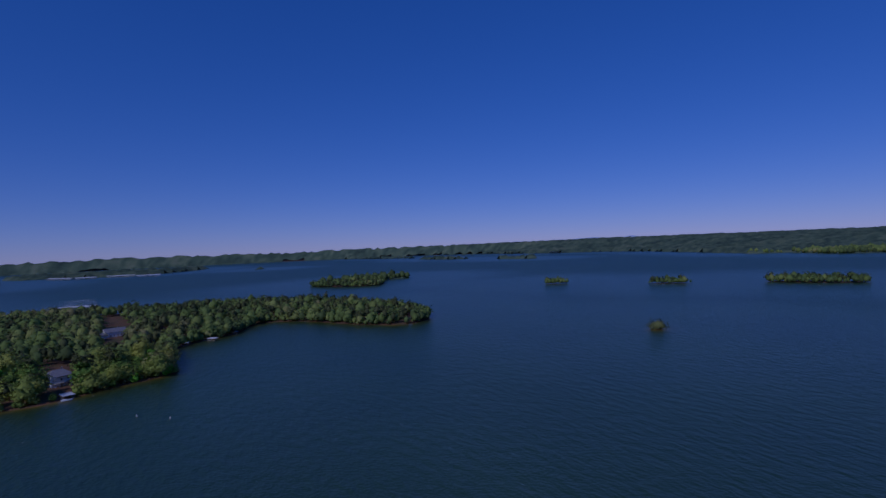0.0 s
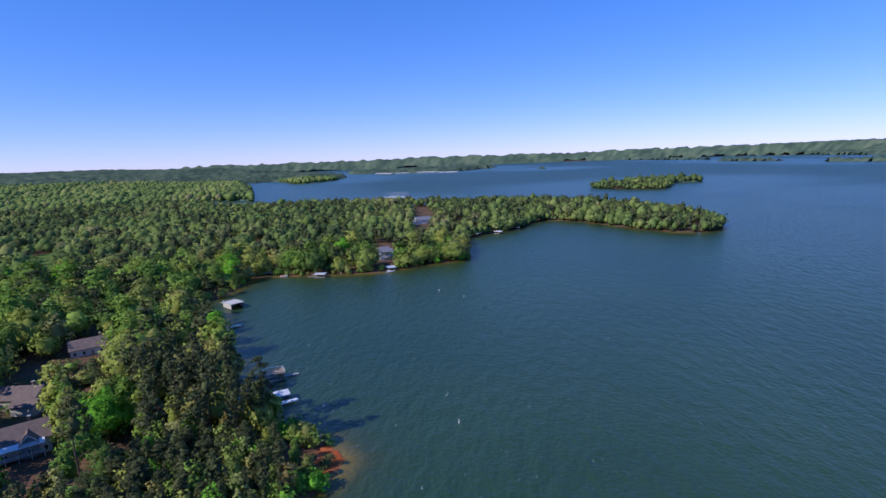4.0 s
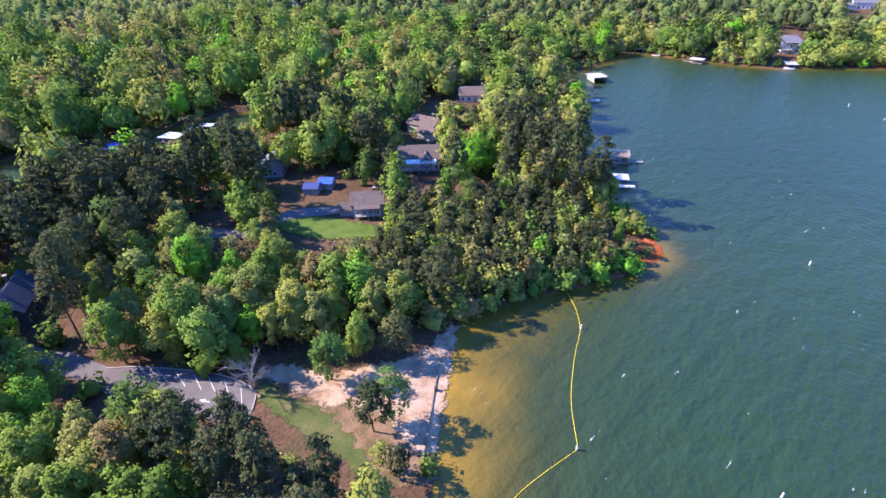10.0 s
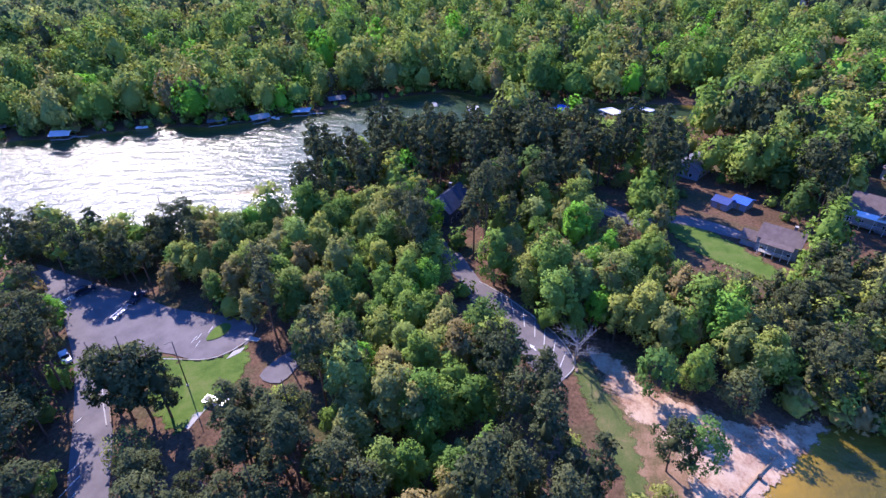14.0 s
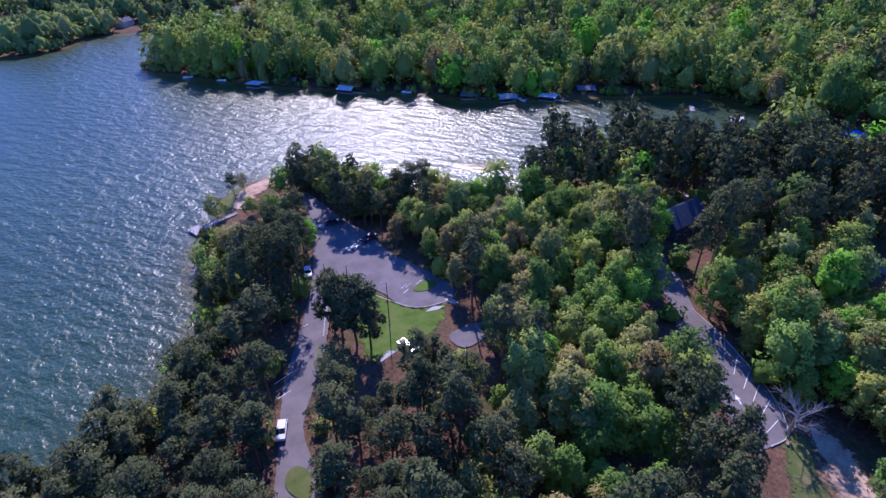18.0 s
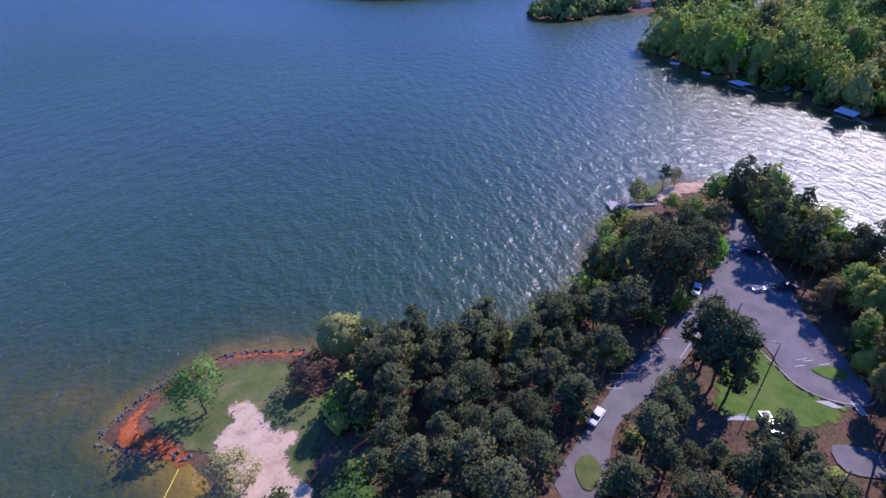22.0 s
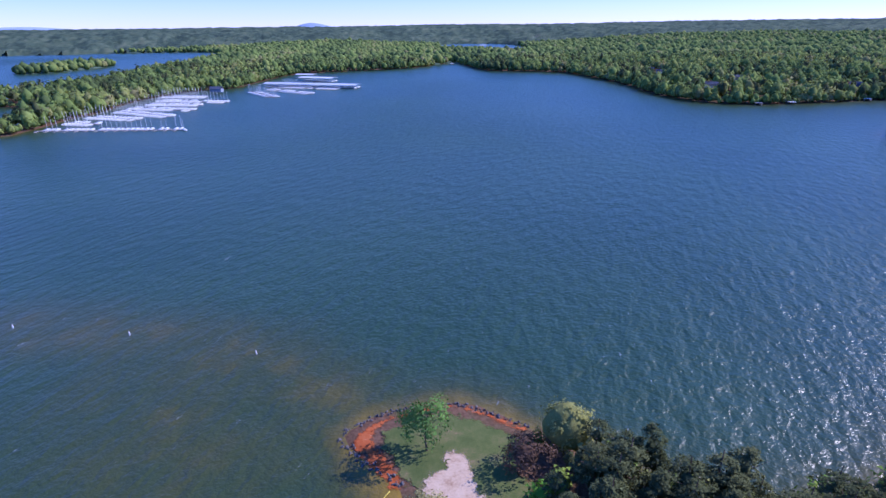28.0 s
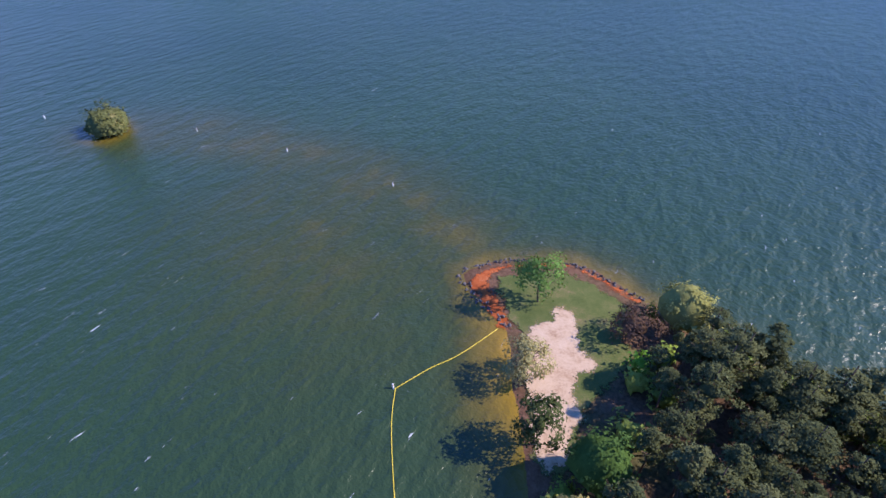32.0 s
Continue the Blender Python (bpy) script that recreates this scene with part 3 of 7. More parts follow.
wx, wy, wf = polar(18.0, 4960, 150, 0, 360, 360, True)
wsd = land_distance(wx, wy)
wr = np.hypot(wx, wy)
silt = np.exp(np.minimum(wsd, 0) / 9.0) * 0.55
silt = np.maximum(silt, 0.95 * np.exp(np.minimum(wsd, 0) / 18.0) * np.exp(-((wx + 70) ** 2 + (wy - 35) ** 2) / 42 ** 2))
silt = np.maximum(silt, 0.75 * np.exp(np.minimum(wsd, 0) / 13.0) * np.exp(-((wx - 54) ** 2 + (wy + 45) ** 2) / 36 ** 2))
plume = np.array([(77, -60), (123, -57.5), (161.5, -37.6), (193.7, -15.2), (211, 11)])
pd = np.min([np.hypot(wx - (a[0] + (b[0] - a[0]) * t), wy - (a[1] + (b[1] - a[1]) * t)) for a, b in zip(plume[:-1], plume[1:]) for t in (0, .25, .5, .75, 1)], 0)
silt = np.maximum(silt, 0.31 * np.exp(-(pd / 24) ** 2))
silt = np.maximum(silt, 0.29 * np.exp(-(((wx - 110) / 70) ** 2 + ((wy + 30) / 48) ** 2)))
spit = np.min([np.hypot(wx - (-145 + 20 * t), wy - (-133 - 14 * t)) for t in np.linspace(0, 1, 9)], 0)
silt = np.maximum(silt, 0.75 * np.exp(-(spit / 2.2) ** 2))
silt *= smooth(1500, 300, wr)
water = new("water", mesh_from("water", np.stack([wx, wy, np.zeros_like(wx)], 1), wf, [M_WATER], {"silt": np.clip(silt, 0, 1), "chop": smooth(130, 420, -wsd)}, True))
tagged(water, "wind-rippled green-blue lake water with small whitecaps", "water", kind="structure")

# ---------------------------------------------------------------- trees
def sprays_from(centres, rng, size, facing, loose=0.4):
    """A small three-cornered leaf spray at every centre, turned roughly towards facing."""
    n = len(centres)
    nrm = facing + rng.normal(size=(n, 3)) * loose
    nrm /= np.linalg.norm(nrm, axis=1)[:, None]
    t = np.cross(nrm, rng.normal(size=(n, 3)))
    t /= np.linalg.norm(t, axis=1)[:, None]
    b = np.cross(nrm, t)
    s = size * rng.uniform(0.6, 1.3, (n, 1))
    v = np.stack([centres + t * s, centres - t * s * 0.5 + b * s * 0.75, centres - t * s * 0.6 - b * s * 0.7], 1).reshape(-1, 3)
    return v, np.arange(3 * n).reshape(-1, 3), np.repeat(facing, 3, axis=0)


ICO = bmesh.new()
bmesh.ops.create_icosphere(ICO, subdivisions=1, radius=1.0)
ICO_V = np.array([v.co[:] for v in ICO.verts])
ICO_F = np.array([[v.index for v in f.verts] for f in ICO.faces])
ICO.free()
ICO = bmesh.new()
bmesh.ops.create_icosphere(ICO, subdivisions=2, radius=1.0)
ICO2_V = np.array([v.co[:] for v in ICO.verts])
ICO2_F = np.array([[v.index for v in f.verts] for f in ICO.faces])
ICO.free()


def join(*parts):
    vs, fs, ns, o = [], [], [], 0
    for v, f, n in parts:
        vs.append(v)
        fs.append(f + o)
        ns.append(n)
        o += len(v)
    return np.vstack(vs), np.vstack(fs), np.vstack(ns)


def crown(seed, n, leaf, low, h, w, puffs=24, flat=0.9, core=0.6, widest=0.42, fine=True, top=1.0, fuzz=0.18):
    """A crown between low and h, w in half-width: rounded boughs set about an egg-shaped envelope, each clad in leaf sprays
    that share the bough's soft shading, round an inner mass. Returns vertices, triangles and normals."""
    rng = np.random.default_rng(seed)

    def unit(k):
        d = rng.normal(size=(k, 3))
        return d / np.linalg.norm(d, axis=1)[:, None]
    zc = low + (h - low) * widest

    def egg(d, r):
        up = np.where(d[:, 2] > 0, h - zc, zc - low)
        taper = np.where(d[:, 2] > 0, 1 - (1 - top) * d[:, 2], 1.0)
        return np.stack([d[:, 0] * r * w * taper, d[:, 1] * r * w * taper, zc + d[:, 2] * r * up], 1)
    d = unit(puffs)
    d[:, 2] = np.where((d[:, 2] < -0.5) & (rng.uniform(size=puffs) < 0.5), -d[:, 2], d[:, 2])
    mid_ = egg(d, rng.uniform(0.52, 0.9, puffs))
    pr = w * math.sqrt(22 / puffs) * rng.uniform(0.24, 0.48, puffs)
    of = rng.choice(puffs, n, p=pr ** 2 / (pr ** 2).sum())
    o = unit(n)
    k = np.sum(o * d[of], axis=1) < -0.25
    o[k] = -o[k]
    o[:, 2] = np.where((o[:, 2] < -0.3) & (rng.uniform(size=n) < 0.6), -o[:, 2], o[:, 2])
    pos = mid_[of] + o * (pr[of] * (rng.uniform(0.1, 1.0, n) ** 0.45) * rng.uniform(0.8, 1.5, n))[:, None] * np.array((1, 1, flat))
    face = o * 0.5 + d[of] * 0.55 + np.array((0, 0, 0.3)) + rng.normal(size=(n, 3)) * fuzz
    face /= np.linalg.norm(face, axis=1)[:, None]
    lv = sprays_from(pos, rng, leaf, face)
    if core <= 0:
        return lv
    cv, cf = (ICO2_V, ICO2_F) if fine else (ICO_V, ICO_F)
    c = cv @ d.T
    r = core * (0.82 + 0.3 * np.clip((c.max(axis=1) - 0.7) / 0.3, 0, 1)) * (1 + 0.1 * rng.uniform(-1, 1, len(cv)))
    return join((egg(cv, r), cf, cv), lv)


def broad_crown(seed, n=2500, leaf=0.29, h=15.0, w=4.0, core=0.4, low=0.12, puffs=46, fine=True):
    return crown(seed, n, leaf, h * low, h, w, puffs, 1.15, core, 0.4, fine, 0.75)


def pine_crown(seed, n=1900, leaf=0.25, h=19.0, w=2.7, core=0.3, low=0.4, puffs=54, fine=True):
    """Loose flattened tufts on a tapering upper trunk."""
    return crown(seed, n, leaf, h * low, h, w, puffs, 0.6, core, 0.4, fine, 0.6, 0.42)


def leaf_mesh(name, crown_, mats, attrs=None):
    v, f, nrm = crown_
    me = mesh_from(name, v, f, mats, attrs, True)
    me.normals_split_custom_set_from_vertices(nrm.astype(np.float32))
    return me


def stem(h, r, seed, limbs=0, sides=6, spread=0.32, twigs=0):
    """A tapered, slightly bent trunk with limbs that reach into the crown."""
    rng = np.random.default_rng(seed)
    V, Fc = [], []

    def tube(p0, p1, r0, r1, n=2, bend=0.15):
        o = len(V)
        p0, p1 = np.array(p0, float), np.array(p1, float)
        ax = (p1 - p0) / np.linalg.norm(p1 - p0)
        u = np.cross(ax, (0.3, 0.9, 0.1))
        u /= np.linalg.norm(u)
        v = np.cross(ax, u)
        off = rng.normal(size=3) * bend
        for i in range(n + 1):
            t = i / n
            c = p0 + (p1 - p0) * t + off * math.sin(math.pi * t)
            rr = r0 + (r1 - r0) * t
            for k in range(sides):
                q = 2 * math.pi * k / sides
                V.append(c + rr * (math.cos(q) * u + math.sin(q) * v))
        for i in range(n):
            for k in range(sides):
                k2 = (k + 1) % sides
                Fc.append((o + i * sides + k, o + i * sides + k2, o + (i + 1) * sides + k2, o + (i + 1) * sides + k))
    tube((0, 0, -0.4), (rng.normal() * 0.2, rng.normal() * 0.2, h), r, r * 0.25, 4, 0.25)
    for i in range(limbs):
        a = 2 * math.pi * i / limbs + rng.uniform(-.5, .5)
        z0 = h * rng.uniform(0.35, 0.75)
        L = h * spread * rng.uniform(0.7, 1.1)
        e = np.array((L * math.cos(a), L * math.sin(a), z0 + L * rng.uniform(0.5, 1.1)))
        s0 = np.array((0, 0, z0))
        tube(s0, e, r * 0.42, r * 0.1)
        for k in range(twigs):
            q = s0 + (e - s0) * rng.uniform(0.3, 1.0)
            tip = q + (e - s0) * 0.25 + rng.normal(size=3) * L * 0.24 + np.array((0, 0, 0.3))
            tube(q, tip, r * 0.14, r * 0.03, 1)
    return np.array(V), np.array(Fc)


def put_trees(xs, ys, zs, scales, tints, protos, name, label, mat, talls=None):
    """Many trees of one wood as one mesh; protos are (vertices, faces) or, for crowns, (vertices, faces, normals)."""
    rng = np.random.default_rng(len(xs))
    pick = rng.integers(0, len(protos), len(xs))
    V, Fc, T, N, o = [], [], [], [], 0
    for k, proto in enumerate(protos):
        pv, pf = proto[:2]
        i = np.nonzero(pick == k)[0]
        if not len(i):
            continue
        a = rng.uniform(0, 2 * np.pi, len(i))
        ca, sa = np.cos(a)[:, None], np.sin(a)[:, None]
        s = scales[i][:, None]
        x = (pv[:, 0] * ca - pv[:, 1] * sa) * s + xs[i][:, None]
        y = (pv[:, 0] * sa + pv[:, 1] * ca) * s + ys[i][:, None]
        z = pv[:, 2] * (s if talls is None else talls[i][:, None]) * rng.uniform(0.88, 1.12, (len(i), 1)) + zs[i][:, None]
        V.append(np.stack([x, y, z], -1).reshape(-1, 3))
        if len(proto) > 2:
            pn = proto[2]
            N.append(np.stack([pn[:, 0] * ca - pn[:, 1] * sa, pn[:, 0] * sa + pn[:, 1] * ca, np.broadcast_to(pn[:, 2], (len(i), len(pn)))], -1).reshape(-1, 3))
        Fc.append((pf[None] + (o + np.arange(len(i)) * len(pv))[:, None, None]).reshape(-1, pf.shape[1]))
        T.append(np.repeat(tints[i], len(pv)))
        o += len(i) * len(pv)
    attrs = {"tint": np.concatenate(T)}
    me = leaf_mesh(name, (np.vstack(V), np.vstack(Fc), np.vstack(N)), [mat], attrs) if N else mesh_from(name, np.vstack(V), np.vstack(Fc), [mat], attrs)
    return tagged(new(name, me), label, "trees", kind="stuff")


def scatter(r0, r1, step, seed, jitter=0.45):
    rng = np.random.default_rng(seed)
    n = int(r1 / step) + 1
    g = np.arange(-n, n + 1) * step
    x, y = np.meshgrid(g, g)
    x = x.ravel() + rng.uniform(-jitter, jitter, x.size) * step
    y = y.ravel() + rng.uniform(-jitter, jitter, y.size) * step
    r = np.hypot(x, y)
    k = (r >= r0) & (r < r1)
    x, y = x[k], y[k]
    az = np.degrees(np.arctan2(-x, y)) % 360
    k = (az < 285) | (az > 310)
    x, y = x[k], y[k]
    sd = land_distance(x, y)
    k = sd > 0.8
    x, y, sd = x[k], y[k], sd[k]
    return x, y, sd, rng


PINE_GROVES = [(-131.7, -116.3), (-154.3, -113.2), (-157.4, -91.4), (-165.6, -75.1), (-174.4, -57.8), (-190.0, -44.5), (-183.0, -22.5), (-200.1, -10.8), (-187.1, 6.4), (-226.5, 22.3), (-180.0, 40.4), (-217.4, 49.7), (-202.4, 75.6), (-123.3, -53.9), (-172.7, 101.7), (-154.1, 103.7), (-119.8, 72.1), (-142.8, 73.9), (-59.2, -11.9), (-59.2, -20.4), (-54.7, -5.1), (-75.4, -27.8), (-63.7, -68.9), (-66.5, 9.0)] + [(2.0, -73.8), (-4.2, -77.8), (-11.8, -80.5), (-19.7, -85.0), (-26.3, -93.2), (-34.1, -104.4), (-43.2, -117.6), (-52.5, -132.8), (-0.7, -63.2), (-8.3, -66.9), (-16.4, -70.8), (-8.2, -57.3), (-1.1, -55.2), (-24.2, -77.7), (-55.0, -88.3), (-72.8, -129.8), (-77.9, -122.5)]
YOUNG_PINES = [(-135.5, 46.5), (-124.8, 53.1), (-120.7, 62.0), (-113.7, 69.3), (-107.0, 76.3), (-111.5, 52.3), (-104.5, 60.7), (-118.7, 43.6), (-121.1, 31.3), (-119.7, 80.4), (-132.0, 71.6), (-116.8, 20.6), (-109.4, 30.7), (-107.0, 42.2), (-98.8, 48.0), (-98.0, 62.0)]
LEAF_GROVES = [(-110.0, -80.7), (-89.6, -82.1), (-130.4, -77.6), (-89.3, -44.5), (-69.3, -58.8), (-75.4, -42.3), (-81.9, -29.2), (-106.3, -22.2), (-108.3, -1.7), (-88.7, 4.4), (-88.5, 13.9), (-131.7, -20.9), (-82.0, -56.6), (-59.1, -33.9), (-168.5, 74.6), (-93.8, -98.6), (-50.4, -27.7), (-78.6, -70.7)]


def pine_share(x, y):
    """Pines stand in groves: on the ramp point, along the cove and here and there."""
    s = 0.16 + 0.36 * wobble(x, y, 43, 2.0)
    s = s + 0.8 * np.exp(-((x + 5) ** 2 + (y + 100) ** 2) / 45 ** 2) + 0.5 * np.exp(-((x + 165) ** 2 + (y + 65) ** 2) / 52 ** 2)
    up = np.max([np.exp(-((x - a) ** 2 + (y - b) ** 2) / 14 ** 2) for a, b in PINE_GROVES + YOUNG_PINES], 0)
    down = np.max([np.exp(-((x - a) ** 2 + (y - b) ** 2) / 12 ** 2) for a, b in LEAF_GROVES], 0)
    s = s + 0.75 * smooth(-60, -20, x) * smooth(-30, -42, y) * smooth(-112, -98, y)
    point = np.max([np.exp(-((x - a) ** 2 + (y - b) ** 2) / 11 ** 2) for a, b in YOUNG_PINES], 0)
    return np.where(np.hypot(x, y) > 215, s * 0.55 + 0.22 * smooth(90, 160, y), s) + 0.6 * up + 0.5 * point - 1.1 * down


def far_tint(x, y, rng):
    """Far off, whole stands are darker or lighter."""
    return np.clip(0.46 + 0.42 * wobble(x, y, 80, 1.4) + rng.normal(size=len(x)) * 0.17, 0.0, 1.0)


def stand_tint(x, y, rng):
    """Leaf colour: each tree its own, leaning towards its stand's."""
    return np.clip(0.34 + 0.2 * wobble(x, y, 61, 0.4) + rng.normal(size=len(x)) * 0.2 + np.where(rng.uniform(size=len(x)) < 0.25, rng.uniform(-0.1, 0.66, len(x)), 0.0), 0.0, 1.0)

# near woods: single trees first, the rest as one wood
x, y, sd, rng = scatter(14, 215, 5.4, 11)
cd = clear_distance(x, y)
k = (cd < -1.2)
x, y, sd, cd = x[k], y[k], sd[k], cd[k]
k = ~hides_clearing(x, y, np.full(x.shape, 20.0)) | (rng.uniform(size=len(x)) < 0.015)
x, y, sd, cd = x[k], y[k], sd[k], cd[k]
z = height(x, y, sd)
is_pine = rng.uniform(size=len(x)) < pine_share(x, y)
size = np.clip(rng.normal(1.03, 0.2, len(x)), 0.5, 1.5)
for a, b in [(-105.6, 63.3), (-106.1, 76.2), (-102.1, 84.8), (-104.5, 94.3), (-110.4, 105.2)]:          # low growth on the clay point
    size = np.where(np.hypot(x - a, y - b) < 13, np.minimum(size, 0.52), size)
k = ~(is_pine & hides_clearing(x, y, np.full(x.shape, 21.0), 1.6))
x, y, sd, cd, z, is_pine, size = (v[k] for v in (x, y, sd, cd, z, is_pine, size))
low_point = smooth(-60, -20, x) * smooth(-30, -42, y) * smooth(-112, -98, y)
tall = np.where(is_pine, size * (1 - 0.36 * low_point), size * (1 - 0.44 * low_point))
tall = tall * (1 - 0.32 * smooth(-105, -122, y) * smooth(-110, -80, x))
for a, b in YOUNG_PINES:
    k = (np.hypot(x - a, y - b) < 12) & is_pine
    tall = np.where(k, np.minimum(tall, 0.6), tall)
    size = np.where(k, np.minimum(size, 0.85), size)
k = shades(x, y, tall * 17, [BEACH_SOUTH, GRASS_POINT]) | shades(x, y, tall * 17, [BEACH_SOUTH], 0.45) | shades(x, y, tall * 19, [BEACH_SOUTH], 0.95) | shades(x, y, tall * 17, [BEACH_SOUTH], 0.2) | (shades(x, y, tall * 18, [RAMP_ROAD, LOT_UPPER]) & (rng.uniform(size=len(x)) < 0.15))
x, y, sd, cd, z, is_pine, size, tall = (v[~k] for v in (x, y, sd, cd, z, is_pine, size, tall))
k = ~before_house(x, y, z + tall * np.where(is_pine, 22, 15))
x, y, sd, cd, z, is_pine, size, tall = (v[k] for v in (x, y, sd, cd, z, is_pine, size, tall))
tint = stand_tint(x, y, rng)
dist = np.hypot(x, y)

pine_protos = [pine_crown(100 + i, h=(22, 23, 21, 22, 20)[i], w=(3.6, 3.1, 4.0, 2.9, 3.7)[i]) for i in range(5)]
broad_protos = [broad_crown(200 + i, w=(4.0, 3.4, 4.6, 3.8, 3.1)[i], h=(15, 16, 14, 13, 15)[i]) for i in range(5)]
pine_stems = [stem(21, 0.25, 300 + i, 5, 5, 0.14) for i in range(5)]
broad_light = [broad_crown(250 + i, 620, 0.56, (15, 16, 14, 13)[i], (4.3, 3.7, 5.0, 4.2)[i], 0.45) for i in range(4)]
pine_light = [pine_crown(260 + i, 480, 0.5, 22, 3.4) for i in range(4)]
broad_stems = [stem(10.5, 0.22, 400 + i, 6, 5, 0.3) for i in range(5)]


def tree_thing(kind, crown, trunk, crown_mat, bark, label):
    root = new(kind)
    t = new("trunk", mesh_from(kind + "_trunk", *trunk, [bark], None, True))
    c = new("crown", leaf_mesh(kind + "_crown", crown, [crown_mat]))
    t.parent = c.parent = root
    return tagged(root, label, "tree", group="trees of the park woods")


pine_models = [tree_thing("pine_tree", p, s, M_PINE_T, M_BARK_PINE, "tall dark green pine with a bare lower trunk") for p, s in zip(pine_protos, pine_stems)]
broad_models = [tree_thing("broadleaf_tree", p, s, M_BROAD_T, M_BARK, "bright spring green broadleaf tree in the park woods") for p, s in zip(broad_protos, broad_stems)]


def plant(models, i, count_name):
    first = {}
    for n, q in enumerate(i):
        k = n % len(models)
        m = pose(x[q], y[q], z[q], 0, 0, float(tint[q] * 997 % 360)) @ Matrix.Diagonal((float(size[q]), float(size[q]), float(tall[q]), 1))
        if k not in first:
            first[k] = m
            models[k].matrix_basis = m
        else:
            c = copy_thing(models[k], m)
            c.matrix_basis = m


order = np.argsort(dist)
pines = [q for q in order if is_pine[q]]
broads = [q for q in order if not is_pine[q]]
plant(pine_models, pines[:300], "pine")
plant(broad_models, broads[:300], "broad")
rp, rb = np.array(pines[300:], int), np.array(broads[300:], int)
if len(rp):
    put_trees(x[rp], y[rp], z[rp], size[rp], tint[rp], pine_light, "pine_wood", "dense dark green pines behind the park", M_PINE_S, tall[rp])
    put_trees(x[rp], y[rp], z[rp], size[rp], tint[rp], pine_stems, "pine_wood_trunks", "bare brown pine trunks of the wood", M_BARK_PINE, tall[rp])
if len(rb):
    put_trees(x[rb], y[rb], z[rb], size[rb], tint[rb], broad_light, "broadleaf_wood", "dense spring green broadleaf wood", M_BROAD_S, tall[rb])
print("near trees", len(x), len(pines), len(broads))

# close-grown young pines on the northern point
x, y, sd, rng = scatter(60, 215, 3.0, 23)
k = (np.min([np.hypot(x - a, y - b) for a, b in YOUNG_PINES], 0) < 13) & (clear_distance(x, y) < -1.5)
x, y, sd = x[k], y[k], sd[k]
k = ~hides_clearing(x, y, np.full(x.shape, 9.0), 0.5)
x, y, sd = x[k], y[k], sd[k]
young = [pine_crown(280 + i, 200, 0.42, 10.5, 2.0, 0.55, 0.12, 16, False) for i in range(4)]
leafy = rng.uniform(size=len(x)) < 0.42
light = [broad_crown(290 + i, 260, 0.42, 9.5, 2.6, 0.5, 0.1, 16, False) for i in range(4)]
put_trees(x[leafy], y[leafy], height(x[leafy], y[leafy], sd[leafy]), rng.uniform(0.7, 1.3, leafy.sum()), np.clip(stand_tint(x[leafy], y[leafy], rng) + 0.12, 0, 1), light, "young_broadleaf_wood", "young pale and bright green broadleaf trees on the point", M_BROAD_S)
x, y, sd = x[~leafy], y[~leafy], sd[~leafy]
put_trees(x, y, height(x, y, sd), np.clip(rng.normal(0.95, 0.2, len(x)), 0.5, 1.4), stand_tint(x, y, rng), young, "young_pine_wood", "close-grown young dark green pines on the point", M_PINE_S)
print("young pines", len(x))

# bushes and young trees that close the woods' edge
x, y, sd, rng = scatter(14, 470, 5.2, 21)
x2, y2, sd2, rng2 = scatter(14, 215, 3.1, 22)
k = sd2 < 5.5
x2, y2 = np.where(sd2 < 2.6, x2 * 0.984, x2), np.where(sd2 < 2.6, y2 * 0.984, y2)
x, y, sd = np.r_[x, x2[k]], np.r_[y, y2[k]], np.r_[sd, sd2[k]]
cd = clear_distance(x, y)
k = (cd < -0.8) & ((sd < 6) & (np.hypot(x, y) < 470) | ((cd > -5) & (rng.uniform(size=len(x)) < 0.5)) | (rng.uniform(size=len(x)) < 0.12))
k &= ~hides_clearing(x, y, np.full(x.shape, 5.0)) & ((rng.uniform(size=len(x)) < 0.75) | (sd < 5.5)) & ((np.hypot(x, y) < 260) | (sd < 6))
k &= np.hypot(x - 72, y + 62) > 22
x, y, sd = x[k], y[k], sd[k]
z = height(x, y, sd)
bush = [broad_crown(600 + i, 110, 0.5, 4.6, 2.5, 0.8, 0.0, 12, False) for i in range(4)]
put_trees(x, y, z - 0.4, rng.uniform(0.6, 1.5, len(x)), stand_tint(x, y, rng), bush, "undergrowth", "low green bushes at the woods' edge", M_BROAD_S)
print("bushes", len(x))

# middle distance
x, y, sd, rng = scatter(215, 480, 10.0, 12)
z = height(x, y, sd)
cd = clear_distance(x, y)
k = (cd < -1) & ~hides_clearing(x, y, np.full(x.shape, 11.0)) & ~fronts_house(x, y, 38)
x, y, sd, z = x[k], y[k], sd[k], z[k]
low_view = np.where(hides_clearing(x, y, np.full(x.shape, 30.0)), 0.42, 1.0)          # low growth before the open places
is_pine = rng.uniform(size=len(x)) < pine_share(x, y)
size, tint = np.clip(rng.normal(1.05, 0.24, len(x)), 0.55, 1.6), stand_tint(x, y, rng)
north = (1.18 - 0.38 * smooth(20, 160, y)) * low_view
k = ~before_house(x, y, z + size * north * 17)
x, y, sd, z, is_pine, size, tint, north = (v[k] for v in (x, y, sd, z, is_pine, size, tint, north))
mid_b = [broad_crown(500 + i, 400, 0.86, (17, 18, 16, 19, 15, 17)[i], (7.4, 6.4, 7.8, 6.8, 8.0, 6.0)[i], 0.58, 0.03, 24) for i in range(6)]
mid_p = [pine_crown(520 + i, 190, 0.85, 19, 3.6, 0.5, 0.3, 18, False) for i in range(4)]
